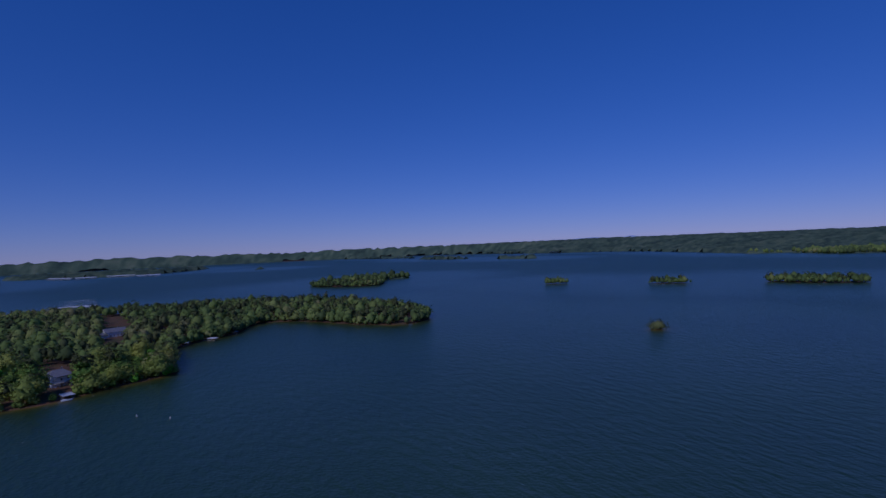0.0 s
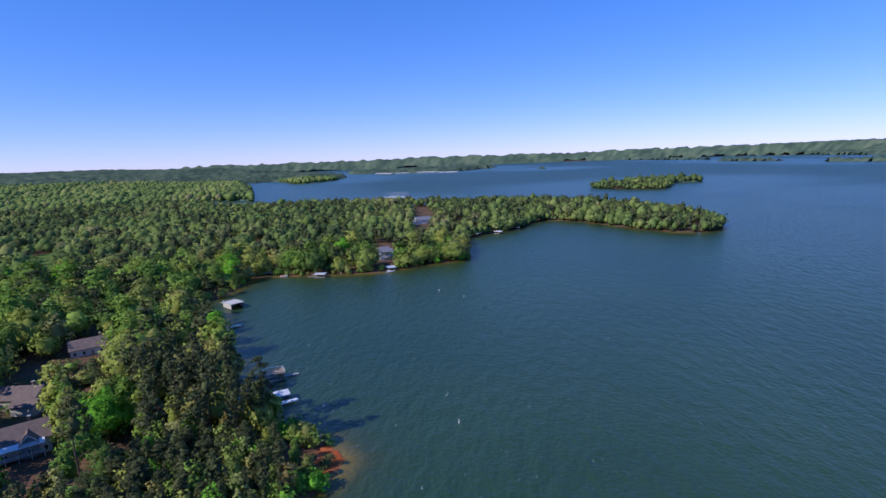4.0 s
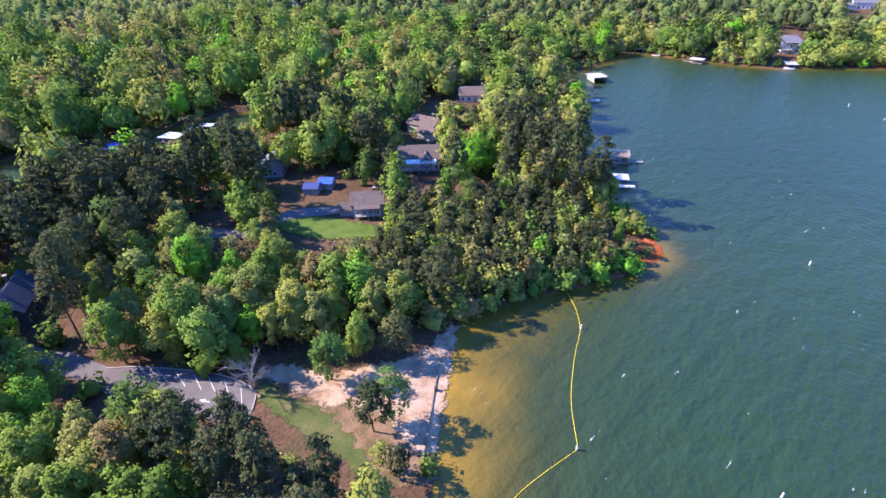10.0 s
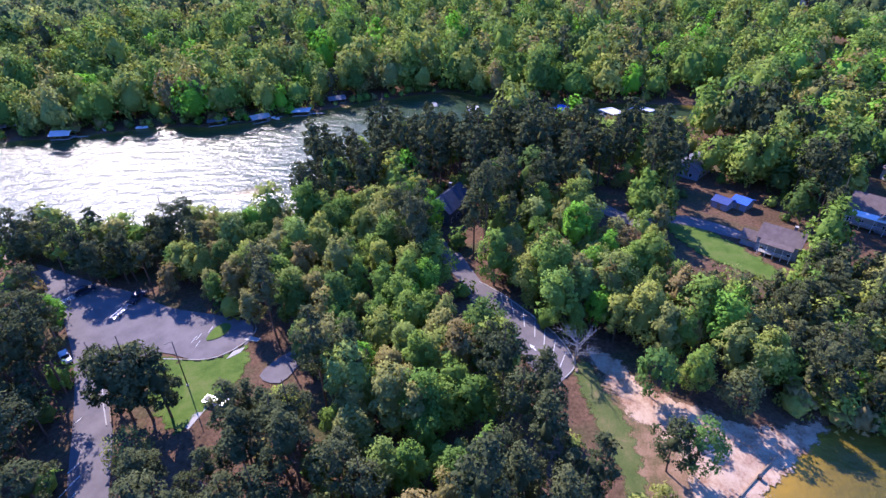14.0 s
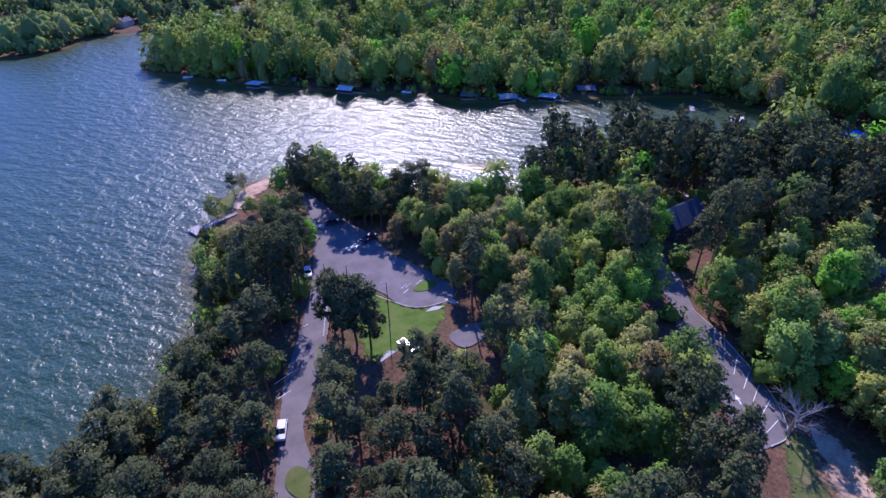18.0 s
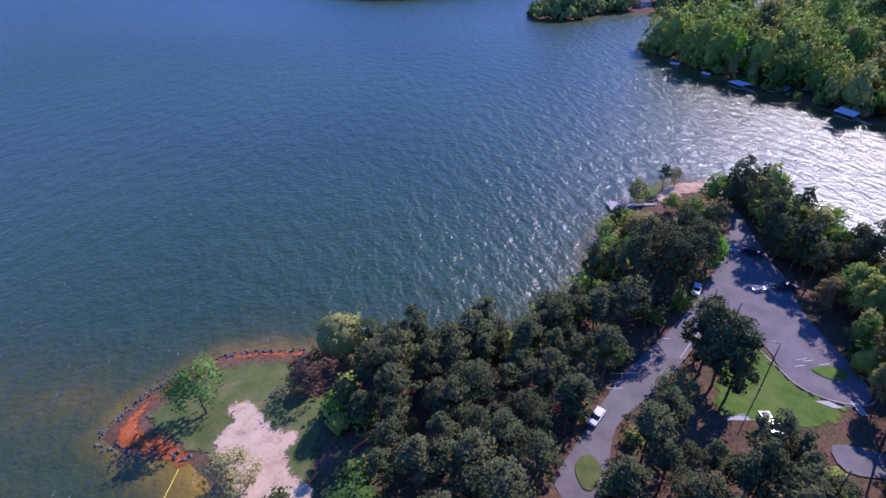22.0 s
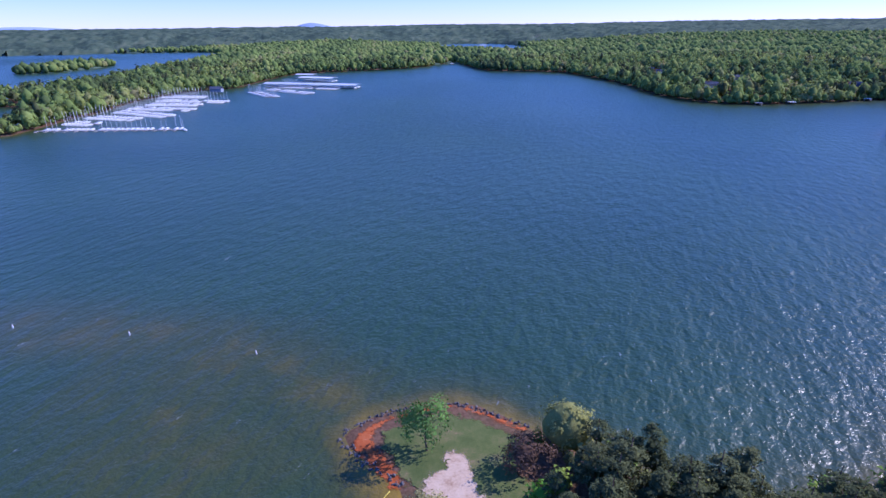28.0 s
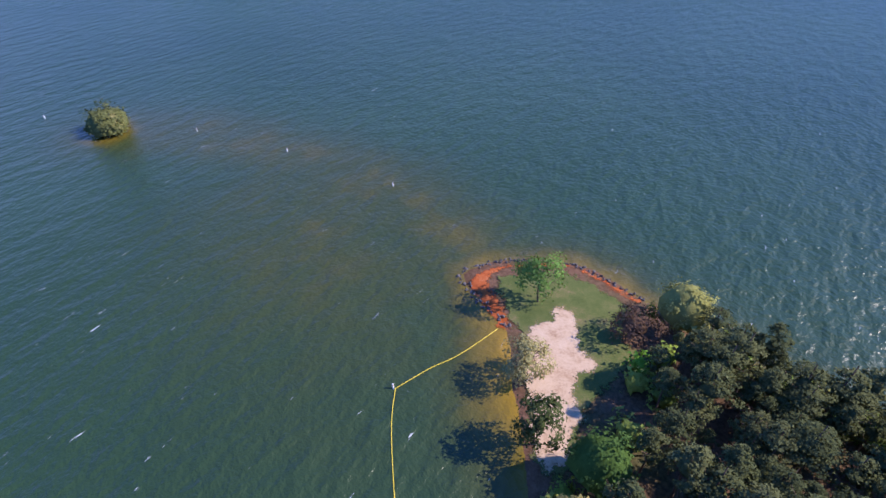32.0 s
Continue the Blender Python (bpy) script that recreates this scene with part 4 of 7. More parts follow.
put_trees(x[is_pine], y[is_pine], z[is_pine], size[is_pine], tint[is_pine], mid_p, "far_pine_wood", "dark pines across the cove", M_PINE_S, (size * north)[is_pine])
put_trees(x[~is_pine], y[~is_pine], z[~is_pine], size[~is_pine], tint[~is_pine], mid_b, "far_broadleaf_wood", "spring green wood across the cove", M_BROAD_S, (size * north)[~is_pine])
print("mid trees", len(x))

# far woods
x, y, sd, rng = scatter(480, 1300, 12.0, 13)
k = ~fronts_house(x, y, 62) & (np.hypot(x - 195, y - 484) > 14) & (clear_distance(x, y) < -2) & ~hides_clearing(x, y, np.full(x.shape, 11.0))
x, y, sd = x[k], y[k], sd[k]
z = height(x, y, sd)
r = np.hypot(x, y)
is_pine = rng.uniform(size=len(x)) < pine_share(x, y) * 0.8 + 0.12
size, tint = np.clip(rng.normal(1.0, 0.17, len(x)), 0.6, 1.45), far_tint(x, y, rng)
talls = size * (1 - 0.24 * smooth(100, 300, y)) * np.where(hides_clearing(x, y, np.full(x.shape, 26.0)), 0.5, 1.0)
far_b = [crown(540 + i, 44, 1.75, 0.6, (16, 18, 15, 17)[i], (6.4, 5.8, 7.0, 6.0)[i], 10, 0.9, 0.8, 0.42, True, 0.85) for i in range(4)]
far_p = [crown(560 + i, 34, 1.35, 3.0, 18, 4.0, 9, 0.6, 0.75, 0.5, False, 0.75) for i in range(4)]
dim_b = [crown(580 + i, 16, 2.4, 0.6, (16, 18, 15, 17)[i], (6.6, 6.0, 7.2, 6.2)[i], 8, 0.9, 0.88, 0.42, False, 0.85) for i in range(4)]
close = r < 760
for pick_, protos, mat_, name_, label_ in ((is_pine, far_p, M_PINE_S, "distant_pine_wood", "distant dark pines along the lake"), (~is_pine & close, far_b, M_BROAD_HAZED, "distant_broadleaf_wood", "distant spring green woods round the lake"),
                                           (~is_pine & ~close, dim_b, M_BROAD_HAZED, "distant_lake_wood", "far green woods beyond the first bays")):
    put_trees(x[pick_], y[pick_], z[pick_], size[pick_], tint[pick_], protos, name_, label_, mat_, talls[pick_])
x, y, sd, rng = scatter(470, 1300, 5.2, 15)
k = (sd < 7) & ~fronts_house(x, y, 62) & (np.hypot(x - 195, y - 484) > 14)
x, y, sd = x[k], y[k], sd[k]
put_trees(x, y, height(x, y, sd) - 0.5, rng.uniform(0.35, 0.85, len(x)), far_tint(x, y, rng), dim_b, "shore_thicket", "dense green growth along the far shores", M_BROAD_HAZED)
print("far trees", len(x))

# tree tops still told apart beyond
x, y, sd, rng = scatter(1300, 2500, 14.0, 14)
az = np.degrees(np.arctan2(-x, y)) % 360
k = ((az < 78) | (az > 165)) & (az < 278) | (az > 315)
x, y, sd = x[k], y[k], sd[k]
tops = []
for i in range(5):
    v_ = ICO_V * np.random.default_rng(570 + i).uniform(0.75, 1.2, (len(ICO_V), 1)) * np.array((7.2, 7.2, 8.5)) + np.array((0, 0, 7.0))
    tops.append((v_, ICO_F, ICO_V))
tint = far_tint(x, y, rng) * np.where(np.hypot(x + 190, y - 1320) < 230, 0.3, 1.0)          # a pine island
put_trees(x, y, height(x, y, sd), np.clip(rng.normal(1.0, 0.2, len(x)), 0.55, 1.5), tint, tops, "distant_tree_tops", "far spring green tree tops beyond the bays", M_BROAD_HAZED)
print("tops", len(x))

# canopy to the horizon, its leaf colours blued to stand in for haze
M_CANOPY_HAZE = leaf_material("far_canopy_haze_blue", [(0.0, (0.05, 0.08, 0.06)), (0.35, (0.085, 0.13, 0.085)), (0.7, (0.135, 0.18, 0.11)), (1.0, (0.17, 0.195, 0.13))], "attr", 0.1, 0.035)
cx, cy, cf = polar(1280, 4940, 130, -45, 285, 900, False)
csd = land_distance(cx, cy)
crng = np.random.default_rng(77)
cell = np.hypot(cx, cy) * 0.006
out_ = smooth(2350, 2550, np.hypot(cx, cy))
cz = height(cx, cy, csd) + 2 + 8 * out_ + crng.uniform(-1, 1, len(cx)) * (2 + np.clip(cell * 0.5, 4, 8) * out_)
cz = np.where(csd > 2, cz, -2.0)
keep = np.all(csd[cf] > -25, axis=1) & np.any(csd[cf] > 2, axis=1)
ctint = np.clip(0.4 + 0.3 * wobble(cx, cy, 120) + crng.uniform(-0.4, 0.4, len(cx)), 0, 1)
canopy = new("distant_forest", mesh_from("distant_forest", np.stack([cx, cy, cz], 1), cf[keep], [M_CANOPY_HAZE], {"tint": ctint}))
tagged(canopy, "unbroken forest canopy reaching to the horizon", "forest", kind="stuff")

# ---------------------------------------------------------------- paved, sandy and grassy places
M_ASPHALT = surface("asphalt", [(0.35, (0.135, 0.118, 0.118)), (0.65, (0.21, 0.184, 0.182))], 0.25, 6, 0.9, 0.2, 0.15, 0.01)
M_CONCRETE = surface("concrete", [(0.3, (0.36, 0.34, 0.31)), (0.7, (0.5, 0.47, 0.43))], 0.6, 8, 0.9, 0.2, 0.15, 0.01)
M_PAINT = surface("road_paint", [(0.3, (0.62, 0.62, 0.6)), (0.7, (0.8, 0.8, 0.78))], 1.5, 14, 0.7)
M_SAND = surface("pale_sand", [(0.32, (0.24, 0.12, 0.065)), (0.44, (0.42, 0.26, 0.165)), (0.54, (0.53, 0.37, 0.245)), (0.66, (0.58, 0.42, 0.29))], 0.35, 2.0, 0.95, 0.1, 0.6, 0.1, thin_edge=True)
M_SAND_DRY = surface("dry_white_sand", [(0.28, (0.3, 0.17, 0.09)), (0.4, (0.48, 0.32, 0.2)), (0.5, (0.58, 0.415, 0.275)), (0.64, (0.64, 0.475, 0.325))], 0.35, 2.0, 0.95, 0.1, 0.6, 0.1, thin_edge=True)
M_EARTH = surface("tan_earth", [(0.3, (0.09, 0.1, 0.03)), (0.42, (0.17, 0.12, 0.06)), (0.52, (0.27, 0.165, 0.095)), (0.64, (0.35, 0.225, 0.14))], 0.3, 3, 0.95, 0.1, 0.5, 0.06, thin_edge=True)
M_CLAY = surface("red_clay", [(0.3, (0.28, 0.06, 0.018)), (0.48, (0.42, 0.1, 0.03)), (0.58, (0.48, 0.14, 0.05)), (0.68, (0.5, 0.29, 0.18))], 0.35, 3, 0.95, 0.1, 0.5, 0.08, thin_edge=True)
M_GRASS = surface("lawn", [(0.32, (0.06, 0.11, 0.02)), (0.5, (0.1, 0.165, 0.03)), (0.68, (0.16, 0.18, 0.055))], 0.3, 3, 0.95, 0.1, 0.7, 0.05, thin_edge=True)
M_GRASS_DRY = surface("worn_grass", [(0.34, (0.075, 0.105, 0.03)), (0.5, (0.11, 0.135, 0.042)), (0.6, (0.16, 0.155, 0.06)), (0.7, (0.3, 0.19, 0.11))], 0.25, 3, 0.95, 0.1, 0.7, 0.05, thin_edge=True)
M_WOOD = surface("weathered_wood", [(0.3, (0.2, 0.14, 0.09)), (0.7, (0.36, 0.27, 0.19))], 1.2, 14, 0.85, space="object")
M_WOOD_GREY = surface("grey_planks", [(0.3, (0.28, 0.26, 0.24)), (0.7, (0.45, 0.42, 0.39))], 1.2, 14, 0.85, space="object")
M_ROCK = surface("riprap_stone", [(0.3, (0.06, 0.052, 0.05)), (0.7, (0.2, 0.18, 0.17))], 0.9, 7, 0.85, bump=0.7)
M_WHITE = surface("white_paint", [(0.3, (0.7, 0.7, 0.7)), (0.7, (0.82, 0.82, 0.81))], 0.8, 9, 0.45, 0.4, 0.05, 0.01, space="object")
M_CREAM = surface("cream_siding", [(0.3, (0.5, 0.46, 0.4)), (0.7, (0.62, 0.58, 0.52))], 0.8, 9, 0.6, 0.3, 0.1, 0.01, space="object")
M_GREYWALL = surface("blue_grey_siding", [(0.3, (0.2, 0.23, 0.29)), (0.7, (0.3, 0.33, 0.4))], 0.8, 9, 0.6, 0.3, 0.1, 0.01, space="object")
M_SHINGLE = surface("brown_shingles", [(0.3, (0.122, 0.0864, 0.0756)), (0.7, (0.223, 0.169, 0.151))], 0.7, 6, 0.9, 0.2, 0.5, 0.03, space="object")
M_SHINGLE_GREY = surface("grey_shingles", [(0.3, (0.13, 0.13, 0.15)), (0.7, (0.24, 0.24, 0.27))], 0.7, 6, 0.9, 0.2, 0.5, 0.03, space="object")
M_SHINGLE_DARK = surface("slate_blue_shingles", [(0.3, (0.05, 0.06, 0.085)), (0.7, (0.1, 0.115, 0.15))], 0.7, 6, 0.85, 0.2, 0.5, 0.03, space="object")
M_METAL = surface("galvanised_roof", [(0.3, (0.5, 0.52, 0.55)), (0.7, (0.68, 0.69, 0.72))], 0.5, 5, 0.5, 0.4, 0.05, 0.01, 0.05, space="object")
M_TARP = surface("blue_tarpaulin", [(0.3, (0.02, 0.09, 0.42)), (0.7, (0.05, 0.17, 0.62))], 0.9, 5, 0.45, 0.4, 0.4, 0.06, space="object")
M_TARP_DULL = surface("deep_blue_siding", [(0.3, (0.03, 0.06, 0.2)), (0.7, (0.05, 0.09, 0.26))], 0.8, 9, 0.6, 0.3, 0.1, 0.01, space="object")
M_GLASS = mat_base("dark_glass", 0.08, 0.6)[0]
M_GLASS.node_tree.nodes["Principled BSDF"].inputs["Base Color"].default_value = (0.02, 0.025, 0.03, 1)
M_TYRE = mat_base("tyre_rubber", 0.9, 0.2)[0]
M_TYRE.node_tree.nodes["Principled BSDF"].inputs["Base Color"].default_value = (0.02, 0.02, 0.02, 1)
M_ALU = mat_base("dull_aluminium", 0.35, 0.5, 0.9)[0]
M_ALU.node_tree.nodes["Principled BSDF"].inputs["Base Color"].default_value = (0.62, 0.63, 0.65, 1)
M_STEEL = surface("dark_pole_steel", [(0.3, (0.05, 0.05, 0.055)), (0.7, (0.09, 0.09, 0.1))], 1.0, 9, 0.5, 0.4, 0.1, 0.01, 0.5)
M_YELLOW = surface("yellow_float_plastic", [(0.3, (0.65, 0.48, 0.03)), (0.7, (0.8, 0.62, 0.06))], 2.0, 11, 0.5, 0.4, 0.1, 0.01)
M_RED = surface("red_canvas", [(0.3, (0.4, 0.04, 0.03)), (0.7, (0.52, 0.08, 0.06))], 0.8, 9, 0.7, space="object")
M_NAVY = surface("dark_blue_car_paint", [(0.3, (0.035, 0.045, 0.08)), (0.7, (0.05, 0.06, 0.1))], 0.8, 9, 0.25, 0.5, 0.02, 0.005, space="object")
M_CARWHITE = surface("white_car_paint", [(0.3, (0.72, 0.72, 0.73)), (0.7, (0.8, 0.8, 0.8))], 0.8, 9, 0.25, 0.5, 0.02, 0.005, space="object")
M_LAMP = mat_base("clear_lamp", 0.1, 0.6)[0]


def patch(name, outline, mat, lift, label, category="ground", cuts=3, soft=3, ragged=0.0):
    """A thin sheet that follows the ground inside an outline."""
    bm = bmesh.new()
    pts = rounded(outline, True, 8 if ragged else soft) if soft else np.array(outline)
    if ragged:
        run = np.r_[0, np.cumsum(np.linalg.norm(np.diff(pts, axis=0), axis=1))][:, None]
        pts = pts + ragged * np.concatenate([np.sin(run * 1.1 + 0.4) + 0.6 * np.sin(run * 2.7), np.cos(run * 0.9) + 0.6 * np.sin(run * 3.1 + 1.0)], 1) * 0.6
        mid_ = pts.mean(axis=0)
        pts = pts + (pts - mid_) / np.linalg.norm(pts - mid_, axis=1)[:, None] * 0.9
    f = bm.faces.new([bm.verts.new((a, b, 0)) for a, b in pts])
    bmesh.ops.triangulate(bm, faces=[f])
    bmesh.ops.subdivide_edges(bm, edges=[e for e in bm.edges if e.calc_length() > (2.2 if ragged else 5)], cuts=cuts, use_grid_fill=True)
    bmesh.ops.triangulate(bm, faces=bm.faces[:])
    co = np.array([v.co[:2] for v in bm.verts])
    zz = np.maximum(height(co[:, 0], co[:, 1]), 0.02) + lift
    for v, q in zip(bm.verts, zz):
        v.co.z = q
    bmesh.ops.recalc_face_normals(bm, faces=bm.faces[:])
    if sum(f.normal.z for f in bm.faces) < 0:
        bmesh.ops.reverse_faces(bm, faces=bm.faces[:])
    me = bpy.data.meshes.new(name)
    bm.to_mesh(me)
    bm.free()
    me.materials.append(mat)
    rim = me.attributes.new("rim", 'FLOAT', 'POINT')
    rim.data.foreach_set("value", (seg_distance(co[:, 0], co[:, 1], pts) if ragged else np.full(len(co), 9.0)).astype(np.float32))
    return tagged(new(name, me), label, category, kind="structure")


def ground_z(a, b):
    return float(height(np.array([float(a)]), np.array([float(b)]))[0])


def solids(items):
    """Boxes with chamfered edges: centre, size, turn about z in degrees."""
    bm = bmesh.new()
    for it in items:
        c, s = it[0], it[1]
        rz = it[2] if len(it) > 2 else 0
        bmesh.ops.create_cube(bm, size=1.0, matrix=Matrix.Translation(c) @ Matrix.Rotation(radians(rz), 4, 'Z') @ Matrix.Diagonal((*s, 1)))
    return bm


def soft_solids(items, w=0.03):
    bm = solids(items)
    bmesh.ops.bevel(bm, geom=bm.edges[:], offset=w, segments=1, affect='EDGES')
    return bm


def rod(p0, p1, r0, r1=None, n=8):
    bm = bmesh.new()
    p0, p1 = Vector(p0), Vector(p1)
    m = Matrix.Translation((p0 + p1) / 2) @ (p1 - p0).to_track_quat('Z', 'Y').to_matrix().to_4x4()
    bmesh.ops.create_cone(bm, cap_ends=True, segments=n, radius1=r0, radius2=r0 if r1 is None else r1, depth=(p1 - p0).length, matrix=m)
    return bm


def prism(outline, length, axis='X'):
    """An outline in the (y, z) plane drawn out along x, centred."""
    bm = bmesh.new()
    a = [bm.verts.new((-length / 2, p, q)) for p, q in outline]
    b = [bm.verts.new((length / 2, p, q)) for p, q in outline]
    bm.faces.new(a[::-1])
    bm.faces.new(b)
    n = len(a)
    for i in range(n):
        bm.faces.new((a[i], a[(i + 1) % n], b[(i + 1) % n], b[i]))
    bmesh.ops.recalc_face_normals(bm, faces=bm.faces[:])
    return bm


def part(name, bm, material, parent, label="", loc=None, rz=0.0, smooth_faces=False):
    me = bpy.data.meshes.new(name)
    bm.to_mesh(me)
    bm.free()
    if smooth_faces:
        me.polygons.foreach_set("use_smooth", [True] * len(me.polygons))
    me.materials.append(material)
    ob = new(name, me)
    ob.parent = parent
    if loc is not None:
        ob.matrix_basis = pose(*loc, 0, 0, rz)
    if label:
        tagged(ob, label)
    return ob


def thing(name, x_, y_, z_, rz, label, category, group=""):
    ob = new(name)
    ob.matrix_basis = pose(x_, y_, z_, 0, 0, rz)
    return tagged(ob, label, category, group)


lot = patch("parking_lot", LOT_UPPER, M_ASPHALT, 0.02, "faded grey asphalt parking lot by the woods", "road")
patch("park_road", LOT_ROAD, M_ASPHALT, 0.03, "narrow asphalt drive into the woods", "road")
ramp = patch("ramp_road", RAMP_ROAD, M_ASPHALT, 0.02, "faded asphalt road and turning place at the boat ramp", "road")
patch("side_road", ROAD_SIDE, M_ASPHALT, 0.2, "short piece of asphalt road among the trees", "road")
patch("beach", BEACH, M_SAND, 0.16, "pale sand beach with tree shadows", "beach", ragged=0.45)
patch("clay_point", CLAY_POINT, M_CLAY, 0.1, "bare red clay bank round the point", "ground", ragged=0.45)
patch("point_lawn", GRASS_POINT, M_GRASS_DRY, 0.2, "thin worn grass on the point", "grass", ragged=0.30)
patch("point_beach", BEACH_SOUTH, M_SAND_DRY, 0.3, "pale trampled sand beach on the point", "beach", ragged=0.45)
patch("ramp_lawn", LAWN_RAMP, M_GRASS, 0.12, "bright mown lawn beside the ramp road", "grass", ragged=0.30)
patch("beach_lawn", LAWN_BEACH, M_GRASS_DRY, 0.12, "worn grass slope between lot and beach", "grass", ragged=0.30)
patch("bare_slope", BARE_SLOPE, M_EARTH, 0.1, "bare tan earth between grass and beach sand", "ground", ragged=0.4)
patch("house_lawn", LAWN_HOUSE, M_GRASS, 0.25, "mown lawn in front of a house", "grass", ragged=0.30)
patch("house_drive", DRIVE_HOUSE, M_ASPHALT, 0.28, "shaded asphalt house drive", "road")
patch("tip_sand", TIP_SAND, M_SAND, 0.14, "bare sandy tip by the boat ramp", "beach", ragged=0.45)
patch("tip_grass", TIP_GRASS, M_GRASS_DRY, 0.18, "thin grass beside the sandy tip", "grass", ragged=0.3)
patch("north_clay", NORTH_CLAY, M_CLAY, 0.12, "red clay tip of the wooded point", "ground", ragged=0.30)
patch("road_island", ROAD_ISLAND, M_GRASS, 0.16, "grassy island in the turning place", "grass")
patch("road_bed", ROAD_BED, M_GRASS_DRY, 0.18, "round planted bed beside the road", "grass")
patch("far_field", FAR_FIELD, M_GRASS, 0.5, "open mown field among far woods", "grass")
patch("far_field_west", FAR_FIELD_WEST, M_GRASS, 0.5, "open meadow among far woods", "grass")


def lay(name, pts, width, tall, mat, parent, lift=0.0, label=""):
    """A kerb or line of rectangular section laid on the ground along pts."""
    bm = bmesh.new()
    p = np.array(pts, float)
    rings = []
    for i in range(len(p)):
        d = p[min(i + 1, len(p) - 1)] - p[max(i - 1, 0)]
        d /= np.linalg.norm(d)
        nrm = np.array((-d[1], d[0])) * width / 2
        zz = max(ground_z(*p[i]), 0.0) + lift
        rings.append([bm.verts.new((*(p[i] + s * nrm), zz + q)) for s, q in ((-1, -0.15), (-1, tall), (1, tall), (1, -0.15))])
    for a, b in zip(rings[:-1], rings[1:]):
        for k in range(4):
            bm.faces.new((a[k], a[(k + 1) % 4], b[(k + 1) % 4], b[k]))
    bm.faces.new(rings[0])
    bm.faces.new(rings[-1][::-1])
    bmesh.ops.recalc_face_normals(bm, faces=bm.faces[:])
    return part(name, bm, mat, parent, label)


def dense(pts, n=4):
    return rounded(pts, False, n)


lay("kerb", dense([(-108.6, -41.3), (-105.2, -32.7), (-99.4, -22.3), (-95.0, -15.9), (-88.7, -10.8), (-83.4, -11.7)]), 0.22, 0.16, M_CONCRETE, lot)
LINES = [(-105.4, -34.1), (-102.3, -32.3), (-103.5, -30.6), (-99.5, -28.5), (-101.3, -26.6), (-95.5, -24.5), (-98.6, -22.8), (-93.2, -21.3), (-96.6, -19.8), (-90.7, -18.4), (-94.2, -16.6), (-88.5, -15.8), (-91.3, -13.4), (-86.1, -13.5)]
for a, b in zip(LINES[::2], LINES[1::2]):
    lay("parking_line", [a, b], 0.13, 0.035, M_PAINT, lot, 0.02)
A0, A1 = np.array((-88.8, -19.7)), np.array((-90.4, -21.7))
ad = (A1 - A0) / np.linalg.norm(A1 - A0)
an = np.array((-ad[1], ad[0]))
bm = bmesh.new()
aw = [A0 - an * .14, A0 + ad * 1.3 - an * .14, A0 + ad * 1.2 - an * .55, A0 + ad * 2.5, A0 + ad * 1.2 + an * .55, A0 + ad * 1.3 + an * .14, A0 + an * .14]
az_ = ground_z(*A0) + 0.07
f = bm.faces.new([bm.verts.new((*p, az_)) for p in aw])
f.normal_update()
if f.normal.z < 0:
    f.normal_flip()
part("direction_arrow", bm, M_PAINT, lot, "white painted arrow")
lay("kerb", dense([(-52.5, -96.4), (-54.2, -92.0), (-56.1, -87.4), (-58.5, -84.8), (-62.6, -83.1), (-68.1, -83.2), (-72.8, -87.2)]), 0.22, 0.16, M_CONCRETE, ramp)
lay("kerb", dense([(-34.7, -91.3), (-38.7, -97.8), (-43.9, -105.2)]), 0.22, 0.16, M_CONCRETE, ramp)
RL = [(-19.7, -85.0), (-25.0, -85.7), (-19.0, -82.7), (-22.6, -83.1), (-18.2, -80.6), (-21.6, -80.9)] + [(-23.0, -85.6), (-25.2, -85.6), (-24.5, -88.3), (-26.8, -88.3), (-32.3, -97.9), (-34.1, -98.0)]
for a, b in zip(RL[::2], RL[1::2]):
    lay("parking_line", [a, b], 0.13, 0.035, M_PAINT, ramp, 0.02)
for px in [(-65.6, -94.3), (-61.4, -95.2), (-60.5, -93.1), (-62.6, -94.9)]:
    lay("parking_line", [px, (px[0] + 2.2, px[1] + 0.7)], 0.11, 0.03, M_PAINT, ramp, 0.02)
tagged(lay("footpath", dense([(-40.4, -76.3), (-45.7, -77.0), (-50.1, -77.7), (-52.7, -77.5)]), 2.0, 0.09, M_CONCRETE, None), "pale concrete path beside the lawn", "path", kind="structure")
for i, pp in enumerate(([(-58.1, -82.6), (-61.1, -81.2), (-63.1, -81.5), (-60.7, -83.0)], [(-64.8, -83.6), (-65.5, -80.1), (-66.8, -80.1), (-66.5, -83.1)])):
    patch("concrete_pad", pp, M_CONCRETE, 0.2, "small concrete pad by the turning place", "path", 1, 0)

# ---------------------------------------------------------------- riprap, rope, buoys, lamp post
rock_models = []
for i in range(5):
    bm = bmesh.new()
    bmesh.ops.create_icosphere(bm, subdivisions=1, radius=0.5)
    rg = random.Random(i)
    for v in bm.verts:
        v.co *= rg.uniform(0.72, 1.2)
        v.co.z *= 0.72
    me = bpy.data.meshes.new("rock")
    bm.to_mesh(me)
    bm.free()
    me.materials.append(M_ROCK)
    rock_models.append(me)
riprap = thing("riprap", 66, -66, 0.3, 0, "loose grey boulders edging the red clay point", "rocks")
rg = random.Random(5)
ROCK_LINE = dense([(58.8, -51.7), (64.1, -51.9), (70.6, -51.5), (77.5, -51.7), (79.0, -53.1), (79.7, -56.6), (77.8, -63.0), (73.9, -70.4)], 5), dense([(69.2, -76.2), (65.3, -78.8), (60.2, -80.4), (54.3, -82.1), (49.0, -83.2)], 5)
